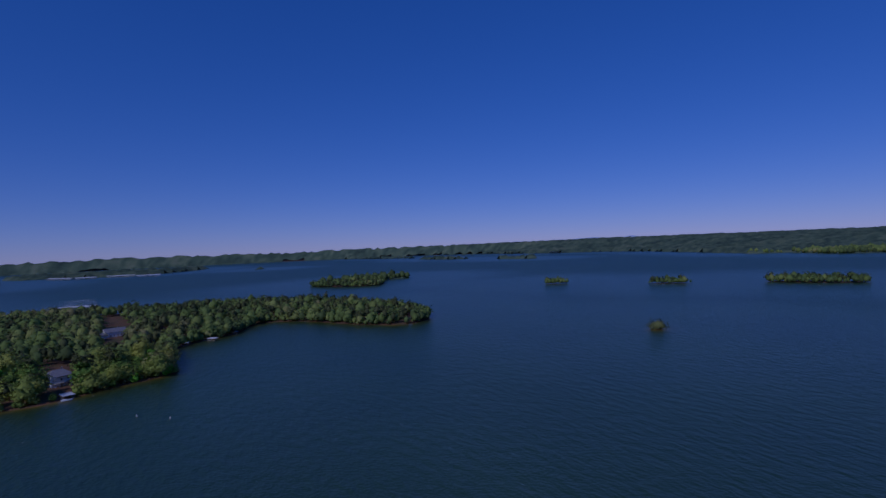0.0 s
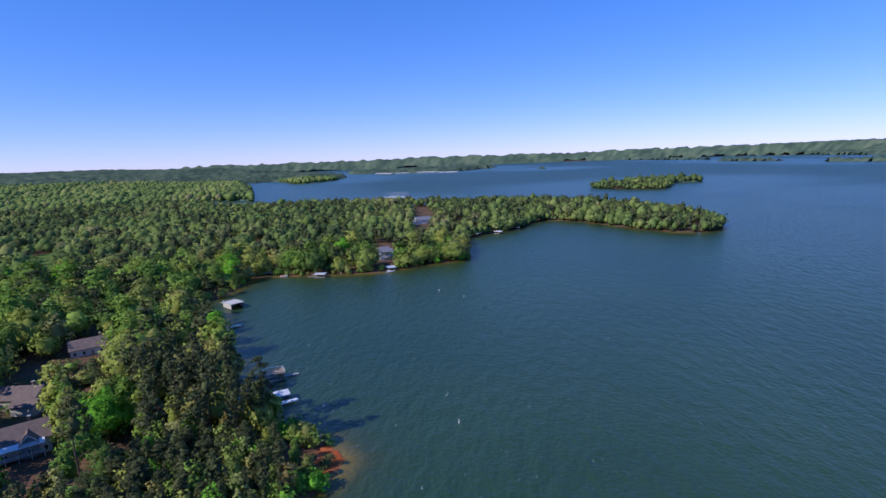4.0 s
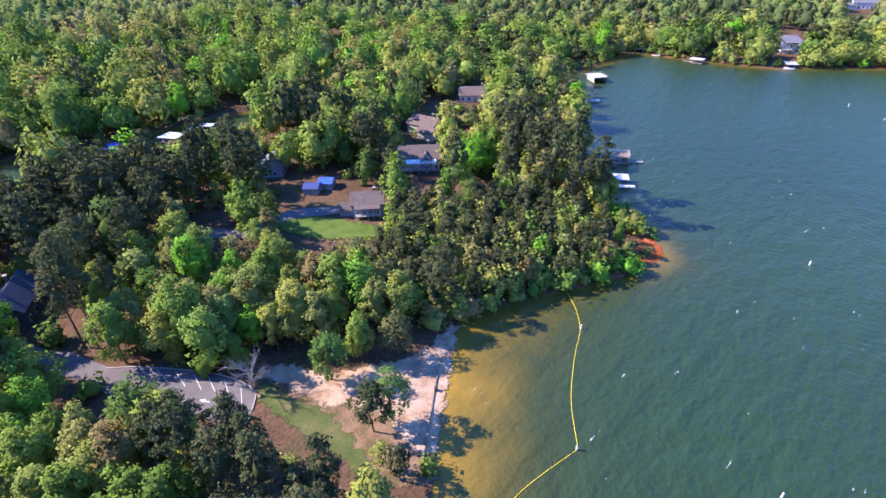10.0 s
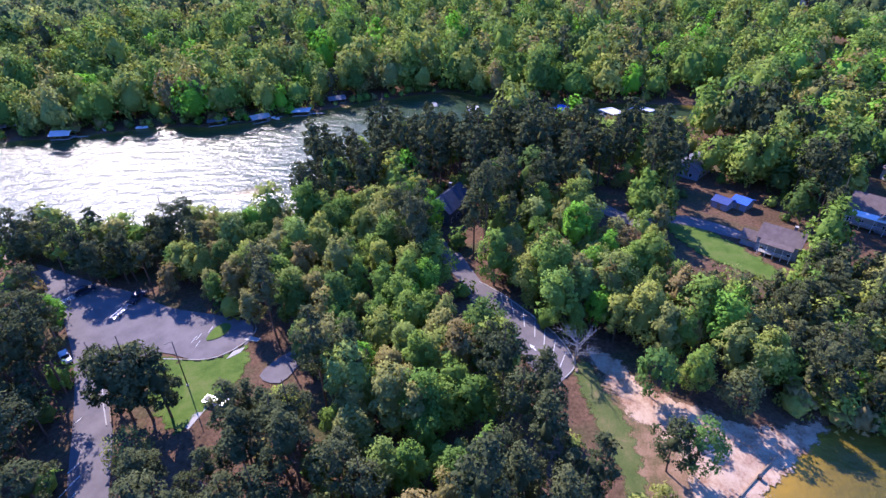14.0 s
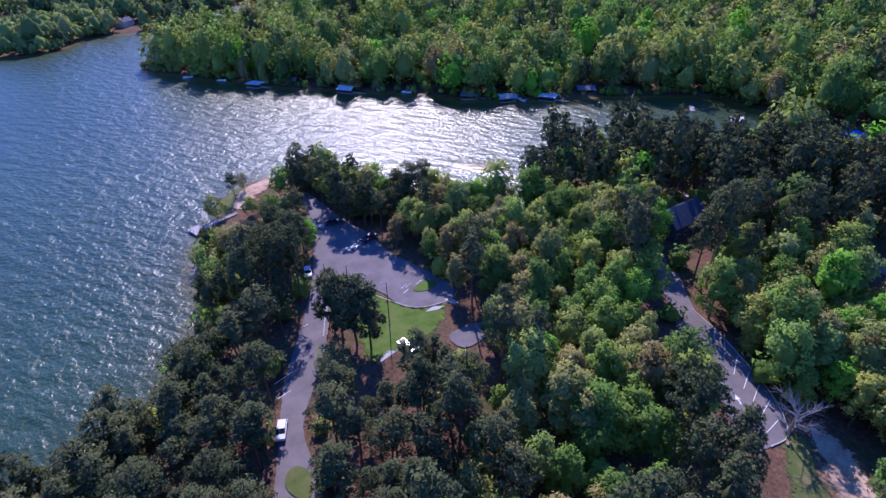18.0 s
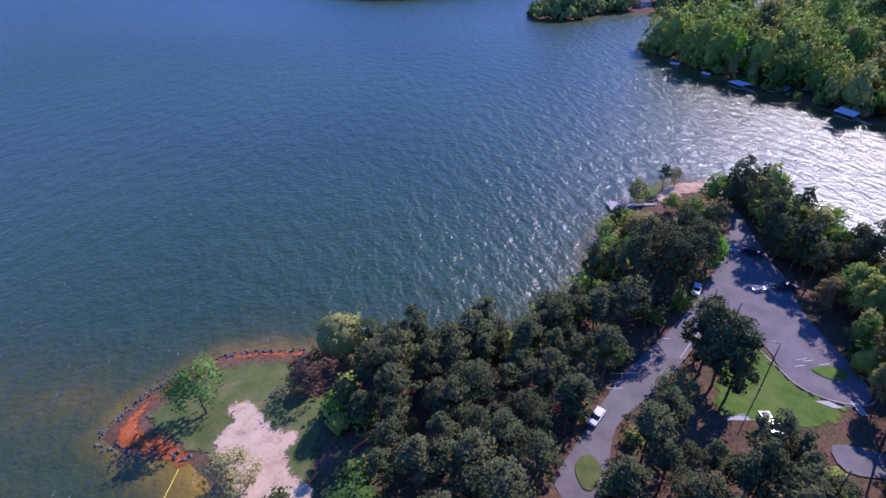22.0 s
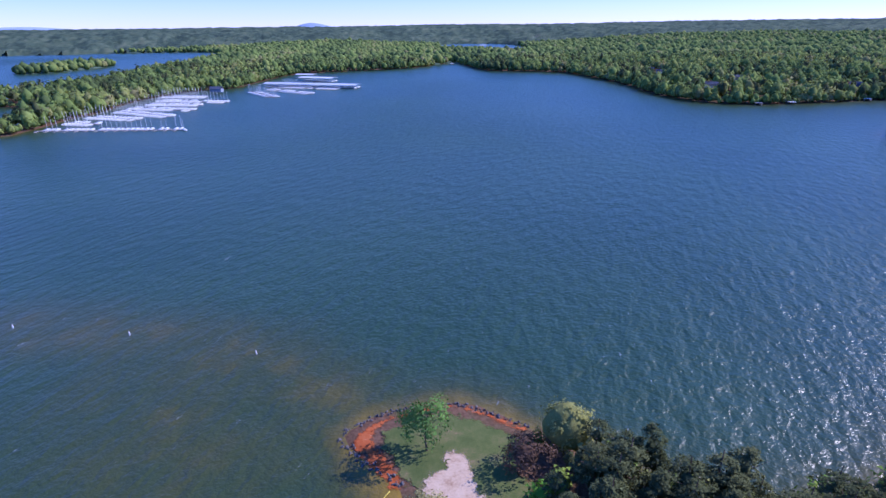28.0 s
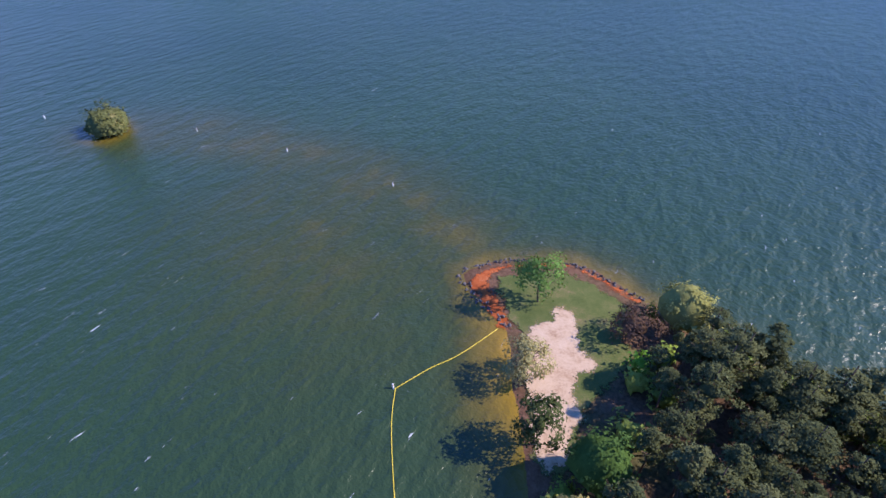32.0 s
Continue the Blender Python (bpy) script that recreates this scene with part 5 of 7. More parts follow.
for line in ROCK_LINE:
    for a, b in zip(line[:-1], line[1:]):
        n = max(1, int(np.linalg.norm(b - a) / 0.33))
        for k in range(n):
            p = a + (b - a) * rg.random() + np.array((rg.gauss(0, 0.5), rg.gauss(0, 0.5)))
            s = rg.uniform(0.4, 1.0)
            r_ = new("rock", rock_models[rg.randrange(5)])
            r_.parent = riprap
            r_.matrix_basis = Matrix.Translation((p[0] - 66, p[1] + 66, max(ground_z(*p), -0.1) - 0.3 + 0.12 * s)) @ Euler((rg.random() * 6, rg.random() * 6, rg.random() * 6)).to_matrix().to_4x4() @ Matrix.Diagonal((s * 1.2, s, s * 0.9, 1))

ROPE = [(-93.2, 69.5), (-86, 67.5), (-79.4, 64.2), (-74, 59.5), (-68.9, 55.3), (-60.8, 49.5), (-50.9, 44.5), (-46.5, 28.2), (-38, 16), (-15, 6), (20, -6), (48, -18), (58, -24), (58.6, -32), (58.4, -39), (59.9, -49.9)]
rope_pts = np.vstack([dense(ROPE[:7], 6)[:-1], dense(ROPE[6:13], 6)[:-1], dense(ROPE[12:], 6)])
rope = thing("swim_rope", *ROPE[6], 0, 0, "yellow swimming-area float line on the water", "rope")
bm = bmesh.new()
prev = None
for p in rope_pts:
    ring = [bm.verts.new((p[0] - ROPE[6][0] + 0.06 * math.cos(q), p[1] - ROPE[6][1] + 0.06 * math.cos(q), 0.09 + 0.06 * math.sin(q))) for q in (0, 1.57, 3.14, 4.71)]
    if prev:
        for k in range(4):
            bm.faces.new((prev[k], prev[(k + 1) % 4], ring[(k + 1) % 4], ring[k]))
    prev = ring
part("line", bm, M_YELLOW, rope)
seglen = np.r_[0, np.cumsum(np.linalg.norm(np.diff(rope_pts, axis=0), axis=1))]
bm = rod((-0.36, 0, 0), (0.36, 0, 0), 0.085, None, 6)
fl = bpy.data.meshes.new("float")
bm.to_mesh(fl)
bm.free()
fl.materials.append(M_YELLOW)
for s in np.arange(0.5, seglen[-1], 0.95):
    px, py = np.interp(s, seglen, rope_pts[:, 0]), np.interp(s, seglen, rope_pts[:, 1])
    qx, qy = np.interp(s + .3, seglen, rope_pts[:, 0]), np.interp(s + .3, seglen, rope_pts[:, 1])
    f_ = new("float", fl)
    f_.parent = rope
    f_.matrix_basis = pose(px - ROPE[6][0], py - ROPE[6][1], 0.08, 0, 0, math.degrees(math.atan2(qy - py, qx - px)))


def buoy_model(x_, y_):
    b = thing("marker_buoy", x_, y_, 0, 0, "slim white marker buoy floating on the lake", "buoy", "lake marker buoys")
    part("body", rod((0, 0, -0.5), (0, 0, 1.25), 0.2, 0.17, 10), M_WHITE, b, "", None, 0, True)
    part("cap", rod((0, 0, 1.25), (0, 0, 1.5), 0.17, 0.05, 10), M_WHITE, b)
    part("band", rod((0, 0, 0.95), (0, 0, 1.08), 0.19, 0.19, 10), M_RED, b, "orange-red band")
    return b


BUOYS = [(-76.7, 137.5), (-167.5, 280.5), (-146.5, 274.4), (-29.3, 70.4), (-188, 463), (236.5, 31.2), (193.7, -15.2), (161.5, -37.6), (123.2, -57.5), (58.3, -23.7), (-50.9, 44.2), (-79.4, 64.4)]
buoy = buoy_model(*BUOYS[0])
for a, b in BUOYS[1:]:
    copy_thing(buoy, pose(a, b, 0, 3, 2, a * 7))

LP = (-48.9, -84.6)
lamp = thing("street_lamp", *LP, ground_z(*LP), 0, "tall dark steel lamp post on the ramp lawn", "lamp")
part("pole", rod((0, 0, -0.3), (-0.25, -0.1, 12.3), 0.14, 0.085, 10), M_STEEL, lamp, "", None, 0, True)
part("base", rod((0, 0, -0.1), (0, 0, 0.35), 0.3, 0.26, 10), M_CONCRETE, lamp)
part("arm", rod((-0.25, -0.1, 12.15), (0.75, -0.3, 12.5), 0.05, 0.04, 6), M_STEEL, lamp)
part("lantern", soft_solids([((0.9, -0.33, 12.48), (0.55, 0.26, 0.14), -12)], 0.04), M_STEEL, lamp, "dark lamp head")

rail = thing("log_barrier", 0, 0, 0, 0, "low weathered log barrier along the ramp road", "barrier")
RP = dense([(-35.4, -90.7), (-38.4, -95.2), (-41.5, -99.7), (-44.1, -103.5)], 3)
for i, p in enumerate(RP[::2]):
    g = ground_z(*p)
    part("post", rod((*p, g - 0.2), (*p, g + 0.75), 0.13), M_WOOD, rail)
for a, b in zip(RP[:-1:2], RP[2::2]):
    part("log", rod((*a, ground_z(*a) + 0.6), (*b, ground_z(*b) + 0.6), 0.14), M_WOOD, rail)
edge = thing("log_edging", 0, 0, 0, 0, "short logs edging the lawn at the turning place", "barrier")
EP = dense([(-54.1, -91.8), (-55.5, -87.7), (-57.8, -84.9), (-60.8, -83.2), (-64.6, -82.3)], 3)
for a, b in zip(EP[:-1:2], EP[1::2]):
    part("log", rod((*a, ground_z(*a) + 0.25), (*b, ground_z(*b) + 0.25), 0.16), M_WOOD, edge)
wallb = thing("beach_edging", 0, 0, 0, 0, "dark timber edging along the sand beach", "barrier")
BE = dense([(-81.3, 28.3), (-76.6, 25.7), (-71.1, 22.8), (-64.9, 19.6), (-60.3, 17.3)], 3)
for a, b in zip(BE[:-1], BE[1:]):
    d = b - a
    m_ = (a + b) / 2
    part("timber", soft_solids([((*m_, ground_z(*m_) + 0.2), (np.linalg.norm(d), 0.22, 0.45), math.degrees(math.atan2(d[1], d[0])))], 0.02), M_WOOD, wallb)
GRILL = (-74.8, 25.1)
fire = thing("fire_ring", *GRILL, ground_z(*GRILL) + 0.15, 0, "small dark metal bin on the beach", "bin")
part("drum", rod((0, 0, 0), (0, 0, 0.8), 0.4, 0.38, 12), M_STEEL, fire)
part("rim", rod((0, 0, 0.8), (0, 0, 0.86), 0.42, 0.42, 12), M_STEEL, fire)
BIN = (-86.5, -10.1)
tb = thing("bench", *BIN, ground_z(*BIN), 20, "dark wooden bench at the lot corner", "bench")
part("seat", soft_solids([((0, 0, 0.45), (1.6, 0.45, 0.07))]), M_WOOD, tb)
part("backrest", soft_solids([((0, 0.24, 0.75), (1.6, 0.06, 0.35))]), M_WOOD, tb)
for sx in (-0.65, 0.65):
    part("leg", soft_solids([((sx, 0, 0.2), (0.1, 0.4, 0.45))]), M_CONCRETE, tb)


# ---------------------------------------------------------------- vehicles
def wheels(root, axle, track, r=0.36):
    for sx in axle:
        for sy in (-track, track):
            t = part("wheel", rod((0, -0.11, 0), (0, 0.11, 0), r, None, 14), M_TYRE, root, "", (sx, sy, r))
            part("rim", rod((0, -0.115, 0), (0, 0.115, 0), r * 0.6, None, 10), M_ALU, t)


def pickup(x_, y_, rz, paint, label):
    c = thing("pickup_truck", x_, y_, ground_z(x_, y_) + 0.05, rz, label, "truck")
    side = [(-2.9, 0.45), (-2.9, 1.05), (-1.0, 1.08), (-1.0, 1.1), (2.0, 1.12), (2.85, 1.0), (2.9, 0.45)]
    bm = prism([(p, q) for p, q in side], 1.9)
    bmesh.ops.rotate(bm, verts=bm.verts[:], cent=(0, 0, 0), matrix=Matrix.Rotation(radians(-90), 3, 'Z'))
    part("body", bm, paint, c)
    cab = prism([(-0.95, 1.1), (-0.75, 1.8), (0.75, 1.82), (1.35, 1.12)], 1.7)
    bmesh.ops.rotate(cab, verts=cab.verts[:], cent=(0, 0, 0), matrix=Matrix.Rotation(radians(-90), 3, 'Z'))
    k = part("cab", cab, M_GLASS, c, "dark glazed cab")
    part("roof", soft_solids([((0.0, 0, 1.84), (1.5, 1.62, 0.07))]), paint, k)
    part("bed", solids([((-1.95, 0, 1.07), (1.75, 1.55, 0.05))]), M_STEEL, c, "dark load bed")
    for sy in (-0.7, 0.7):
        part("headlight", soft_solids([((2.86, sy, 0.85), (0.1, 0.35, 0.18))]), M_LAMP, c)
        part("tail_light", soft_solids([((-2.9, sy * 1.2, 0.85), (0.06, 0.14, 0.35))]), M_RED, c)
    part("bumper", soft_solids([((2.95, 0, 0.5), (0.14, 1.8, 0.2)), ((-2.95, 0, 0.5), (0.14, 1.8, 0.2))]), M_ALU, c)
    wheels(c, (-1.85, 1.85), 0.86)
    return c


def wagon(x_, y_, rz, paint, label, kind="suv", tall=1.8, length=4.8):
    c = thing(kind, x_, y_, ground_z(x_, y_) + 0.05, rz, label, "car")
    h = length / 2
    for nm, ol, wd, mt in (("body", [(-h, 0.4), (-h, 1.0), (h * 0.45, 1.02), (h * 0.97, 0.9), (h, 0.4)], 1.85, paint),
                           ("glasshouse", [(-h * 0.96, 1.0), (-h * 0.85, tall - 0.08), (h * 0.1, tall - 0.06), (h * 0.5, 1.02)], 1.65, M_GLASS)):
        bm = prism(ol, wd)
        bmesh.ops.rotate(bm, verts=bm.verts[:], cent=(0, 0, 0), matrix=Matrix.Rotation(radians(-90), 3, 'Z'))
        part(nm, bm, mt, c)
    part("roof", soft_solids([((-h * 0.38, 0, tall - 0.03), (h * 0.98, 1.6, 0.08))]), paint, c)
    for sy in (-0.65, 0.65):
        part("headlight", soft_solids([((h - 0.04, sy, 0.75), (0.1, 0.35, 0.16))]), M_LAMP, c)
        part("tail_light", soft_solids([((-h + 0.02, sy * 1.2, 0.85), (0.06, 0.14, 0.3))]), M_RED, c)
    wheels(c, (-h * 0.6, h * 0.62), 0.84)
    return c


def boat_trailer(x_, y_, rz, label):
    c = thing("boat_trailer", x_, y_, ground_z(x_, y_) + 0.05, rz, label, "trailer")
    for sy in (-0.75, 0.75):
        part("frame_rail", soft_solids([((-0.4, sy, 0.55), (4.6, 0.1, 0.12))], 0.02), M_ALU, c)
    part("cross_bar", soft_solids([((q, 0, 0.55), (0.1, 1.5, 0.1)) for q in (-2.4, -1.0, 0.6, 1.8)], 0.02), M_ALU, c)
    part("tongue", rod((1.8, 0, 0.55), (3.6, 0, 0.5), 0.07), M_ALU, c)
    for sy in (-0.4, 0.4):
        part("bunk", soft_solids([((-0.6, sy, 0.75), (3.6, 0.15, 0.12))], 0.02), M_WHITE, c)
    wheels(c, (-0.9,), 0.95, 0.32)
    return c


TR = (-47.6, -74.7)
pickup(TR[0], TR[1], 100, M_CARWHITE, "white pickup truck parked beside the lawn path")
SV = (-62.6, -137.4)
wagon(SV[0], SV[1], 165, M_NAVY, "dark blue van parked at the ramp turning place", "van", 2.1, 5.2)
boat_trailer(SV[0] + 5.5, SV[1] - 0.9, 167 + 180, "empty aluminium boat trailer behind the van")
TL = (-63.6, -121.0)
pickup(TL[0] - 2.6, TL[1] - 0.5, 190, M_NAVY, "dark pickup truck with a trailer in tree shade")
boat_trailer(TL[0] + 3.6, TL[1] + 0.8, 190, "empty white boat trailer on the asphalt")
C3 = (-43.7, -117.3)
wagon(C3[0], C3[1], 70, M_CARWHITE, "white car parked in deep tree shade", "car", 1.45, 4.6)
C4 = (-15.7, -72.0)
wagon(C4[0], C4[1], 60, M_CARWHITE, "pale car half hidden under a pine", "car", 1.45, 4.6)


# ---------------------------------------------------------------- houses
def roof_bm(L, W_, rise, over=0.5, thick=0.22, hip=0.0):
    """Pitched roof of real thickness, ridge along x, eaves at z = 0."""
    bm = bmesh.new()
    a, b = L / 2 + over, W_ / 2 + over
    drop = -over * rise / (W_ / 2)
    r = a - hip
    top = [(-a, -b, drop), (a, -b, drop), (a, b, drop), (-a, b, drop), (-r, 0, rise), (r, 0, rise)]
    T = [bm.verts.new(p) for p in top]
    B = [bm.verts.new((p[0], p[1], p[2] - thick)) for p in top]
    fs = [(0, 1, 5, 4), (2, 3, 4, 5), (1, 2, 5), (3, 0, 4)] if hip else [(0, 1, 5, 4), (2, 3, 4, 5)]
    for q in fs:
        bm.faces.new([T[i] for i in q])
        bm.faces.new([B[i] for i in q][::-1])
    rim = [(0, 1), (1, 2), (2, 3), (3, 0)] if hip else [(0, 1), (1, 5), (5, 2), (2, 3), (3, 4), (4, 0)]
    for i, j in rim:
        bm.faces.new((T[i], B[i], B[j], T[j]))
    bmesh.ops.recalc_face_normals(bm, faces=bm.faces[:])
    return bm


def window_on(parent, x_, y_, z_, w_, h_, face):
    """A framed window on a wall; face: 'x' or 'y', the wall's normal."""
    s = (w_ + 0.2, 0.1, h_ + 0.2) if face == 'y' else (0.1, w_ + 0.2, h_ + 0.2)
    p = (w_, 0.14, h_) if face == 'y' else (0.14, w_, h_)
    wn_ = part("window", solids([((0, 0, 0), s)]), M_WHITE, parent, "", (x_, y_, z_))
    part("pane", solids([((0, 0, 0), p)]), M_GLASS, wn_)


def house(x_, y_, rz, L, W_, wall, rise, wallm, roofm, label, hip=0.0, porch=0, wing=None, gable=False, chimney=True, sink=0.0, storeys=1, detail=True):
    h = thing("house", x_, y_, ground_z(x_, y_) - sink, rz, label, "house")
    ol = [(-W_ / 2, -0.6), (W_ / 2, -0.6), (W_ / 2, wall), (0, wall + (0 if hip else rise - 0.25)), (-W_ / 2, wall)]
    part("wall", prism(ol, L - 0.02), wallm, h)
    part("roof", roof_bm(L, W_, rise, hip=hip), roofm, h, "", (0, 0, wall + 0.12))
    if chimney:
        k = part("chimney", soft_solids([((L * 0.22, W_ * 0.12, wall + rise * 0.8), (0.8, 0.8, rise * 1.1))]), M_SHINGLE, h, "brick chimney")
        part("cap", solids([((L * 0.22, W_ * 0.12, wall + rise * 1.36), (0.95, 0.95, 0.12))]), M_CONCRETE, k)
    for s in range(storeys):
        zc = 1.6 + s * 2.8
        n = max(2, int(L / 3.2))
        for i in range(n):
            xx = -L / 2 + L * (i + 0.5) / n
            for sy in ((-1, 1) if detail else (-1,)):
                if sy == -1 and i == n // 2 and s == 0:
                    continue
                window_on(h, xx, sy * W_ / 2, zc, 1.1, 1.4, 'y')
        for sx in (-1, 1):
            window_on(h, sx * L / 2, -W_ * 0.2, zc, 1.0, 1.3, 'x')
            window_on(h, sx * L / 2, W_ * 0.2, zc, 1.0, 1.3, 'x')
    part("door", soft_solids([((-L / 2 + L * (max(2, int(L / 3.2)) // 2 + 0.5) / max(2, int(L / 3.2)), -W_ / 2 - 0.03, 1.05), (1.0, 0.12, 2.1))], 0.02), M_WOOD, h)
    if porch:
        part("porch_deck", soft_solids([((0, -W_ / 2 - porch / 2, wall * 0.3), (L * 0.8, porch, 0.2))]), M_WOOD_GREY, h)
        part("porch_roof", prism([(-W_ / 2 - porch - 0.3, wall - 0.7), (-W_ / 2 - porch - 0.3, wall - 0.85), (-W_ / 2, wall - 0.2), (-W_ / 2, wall)], L * 0.82), M_WHITE if gable else roofm, h)
        for i in range(5):
            part("porch_post", solids([((-L * 0.38 + L * 0.19 * i, -W_ / 2 - porch + 0.1, (wall - 0.8) / 2 - 0.2), (0.16, 0.16, wall - 0.5))]), M_WHITE, h)
        part("railing", solids([((0, -W_ / 2 - porch + 0.06, wall * 0.3 + 0.95), (L * 0.78, 0.06, 0.08)), ((0, -W_ / 2 - porch + 0.06, wall * 0.3 + 0.5), (L * 0.78, 0.04, 0.05))]), M_WHITE, h)
    if wing:
        wl, ww, wx_, wy_, wh = wing
        part("wing_wall", solids([((wx_, wy_, wh / 2 - 0.3), (wl, ww, wh + 0.6))]), wallm, h)
        part("wing_roof", roof_bm(wl, ww, 1.6), roofm, h, "", (wx_, wy_, wh + 0.1))
    if gable:
        gb = roof_bm(W_ * 0.8, 4.2, 2.3, 0.35)
        part("gable_roof", gb, roofm, h, "", (L * 0.18, -W_ * 0.28, wall + 0.1), 90)
        part("gable_wall", prism([(-2.1, -0.6), (2.1, -0.6), (2.1, wall), (0, wall + 2.1), (-2.1, wall)], W_ * 0.55), M_GREYWALL, h, "", (L * 0.18, -W_ * 0.32, 0), 90)
        part("gable_trim", prism([(-2.5, wall - 0.35), (0, wall + 2.15), (2.5, wall - 0.35), (2.5, wall - 0.05), (0, wall + 2.45), (-2.5, wall - 0.05)], 0.12), M_WHITE, h, "", (L * 0.18, -W_ * 0.28 - W_ * 0.4 - 0.38, 0), 90)
        window_on(h, L * 0.18, -W_ * 0.6, 2.0, 1.2, 1.5, 'y')
        window_on(h, L * 0.18, -W_ * 0.6, 4.3, 1.0, 1.0, 'y')
    return h


house(-157.5, 32.5, 72, 10.5, 9, 5.2, 2.4, M_GREYWALL, M_SHINGLE, "two-storey lake house with brown shingle roof and pillars", porch=2.0, wing=(5, 5, -7.0, -1.0, 3.0), storeys=2, sink=0.5)
house(-186, 61, 68, 16, 11, 5.2, 3.6, M_CREAM, M_SHINGLE, "house with white porch roof and steep blue-grey gable", porch=2.6, gable=True, storeys=1)
house(-222, 77, 30, 15, 10, 4.5, 3.0, M_CREAM, M_SHINGLE, "brown-roofed house half hidden behind trees", wing=(8, 6, 6, -6, 3.6))
house(-260, 119, 66, 17, 12, 3.6, 3.0, M_CREAM, M_SHINGLE, "long low house with a dull brown roof", wing=(7, 7, 8, -5, 3.2))
house(-141, -65, 175, 15, 9, 5.0, 3.6, M_SHINGLE_DARK, M_SHINGLE_DARK, "dark slate-roofed house deep in pine shade", wing=(8, 7, -8, 3, 4.0))
house(-207, 7, 160, 14, 9, 4.0, 2.4, M_GREYWALL, M_SHINGLE_GREY, "grey-roofed house behind pines", chimney=False)
house(-262, 352, 56, 12, 11, 7.8, 2.6, M_WHITE, M_SHINGLE_GREY, "white three-storey lake house above the shore", hip=3.5, porch=2.5, storeys=2)
house(-352, 556, 50, 20, 11, 5.5, 3.4, M_WHITE, M_SHINGLE_GREY, "white house with broad grey roof on the peninsula", wing=(9, 8, -12, -3, 3.5))
for k, (a, b, c, d_, m1, m2, lab) in enumerate((
        (*(-528.2, 68.9), 30, 14, M_GREYWALL, M_SHINGLE_DARK, "dark-roofed house in far woods"),
        (*(-776.0, -73.5), 60, 16, M_CREAM, M_SHINGLE_DARK, "low dark-roofed house by a meadow"),
        (*(-678.3, -6.2), 50, 18, M_CREAM, M_SHINGLE_GREY, "grey-roofed house in far woods"),
        (*(-618.9, 72.8), 20, 13, M_CREAM, M_SHINGLE_GREY, "pale house with grey roof in far woods"),
        (*(-384.0, -38.4), 70, 13, M_GREYWALL, M_SHINGLE_DARK, "shaded slate-roofed house near the creek"),
        (*(-619.3, 22.8), 40, 15, M_CREAM, M_SHINGLE, "brown-roofed house in far woods"),
        (*(-819.6, 173.9), 25, 15, M_WHITE, M_SHINGLE_GREY, "white house among far trees"),
        (*(-504.8, 67.6), 35, 15, M_GREYWALL, M_SHINGLE_DARK, "dark house among far trees"),
        (*(372.1, -951.6), 10, 16, M_GREYWALL, M_SHINGLE_GREY, "grey lakeside house on the far shore"),
        (*(214.8, -764.1), 15, 16, M_CREAM, M_SHINGLE_DARK, "dark-roofed lakeside house on the far shore"),
        (*(341.0, -921.8), 5, 13, M_WHITE, M_SHINGLE_DARK, "white lakeside house on the far shore"),
        (*(204.9, -837.9), 20, 15, M_GREYWALL, M_SHINGLE_DARK, "blue-grey lakeside house on the far shore"),
        (*(70.5, -865.7), 12, 17, M_TARP_DULL, M_SHINGLE_DARK, "deep blue lakeside house on the far shore"),
        (*(71.4, -867.3), 10, 15, M_GREYWALL, M_SHINGLE_DARK, "slate-roofed house across the cove mouth"),
        (*(-96.2, -602.1), 40, 14, M_CREAM, M_SHINGLE_DARK, "dark-roofed house at the inlet"),
        (*(1558.7, -2013.8), 30, 30, M_WHITE, M_METAL, "large pale boathouse on a far inlet"))):
    house(a, b, c, d_, d_ * 0.62, 4.2, 2.8, m1, m2, lab, detail=False)


def shed(x_, y_, rz, L, W_, label, roofm):
    s = thing("shed", x_, y_, ground_z(x_, y_), rz, label, "shed")
    part("wall", solids([((0, 0, 1.1), (L, W_, 2.8))]), M_GREYWALL, s)
    part("roof", roof_bm(L, W_, 1.1, 0.35, 0.12), roofm, s, "blue tarpaulin over the roof", (0, 0, 2.6))
    part("door", soft_solids([((0, -W_ / 2 - 0.03, 1.0), (1.1, 0.1, 2.0))], 0.02), M_WOOD, s)


shed(-182.5, 23.2, 63, 5.0, 5.6, "small shed under a bright blue tarpaulin", M_TARP)
shed(-180.2, 17.4, 63, 5.2, 5.2, "small shed under a dull blue tarpaulin", M_TARP_DULL)


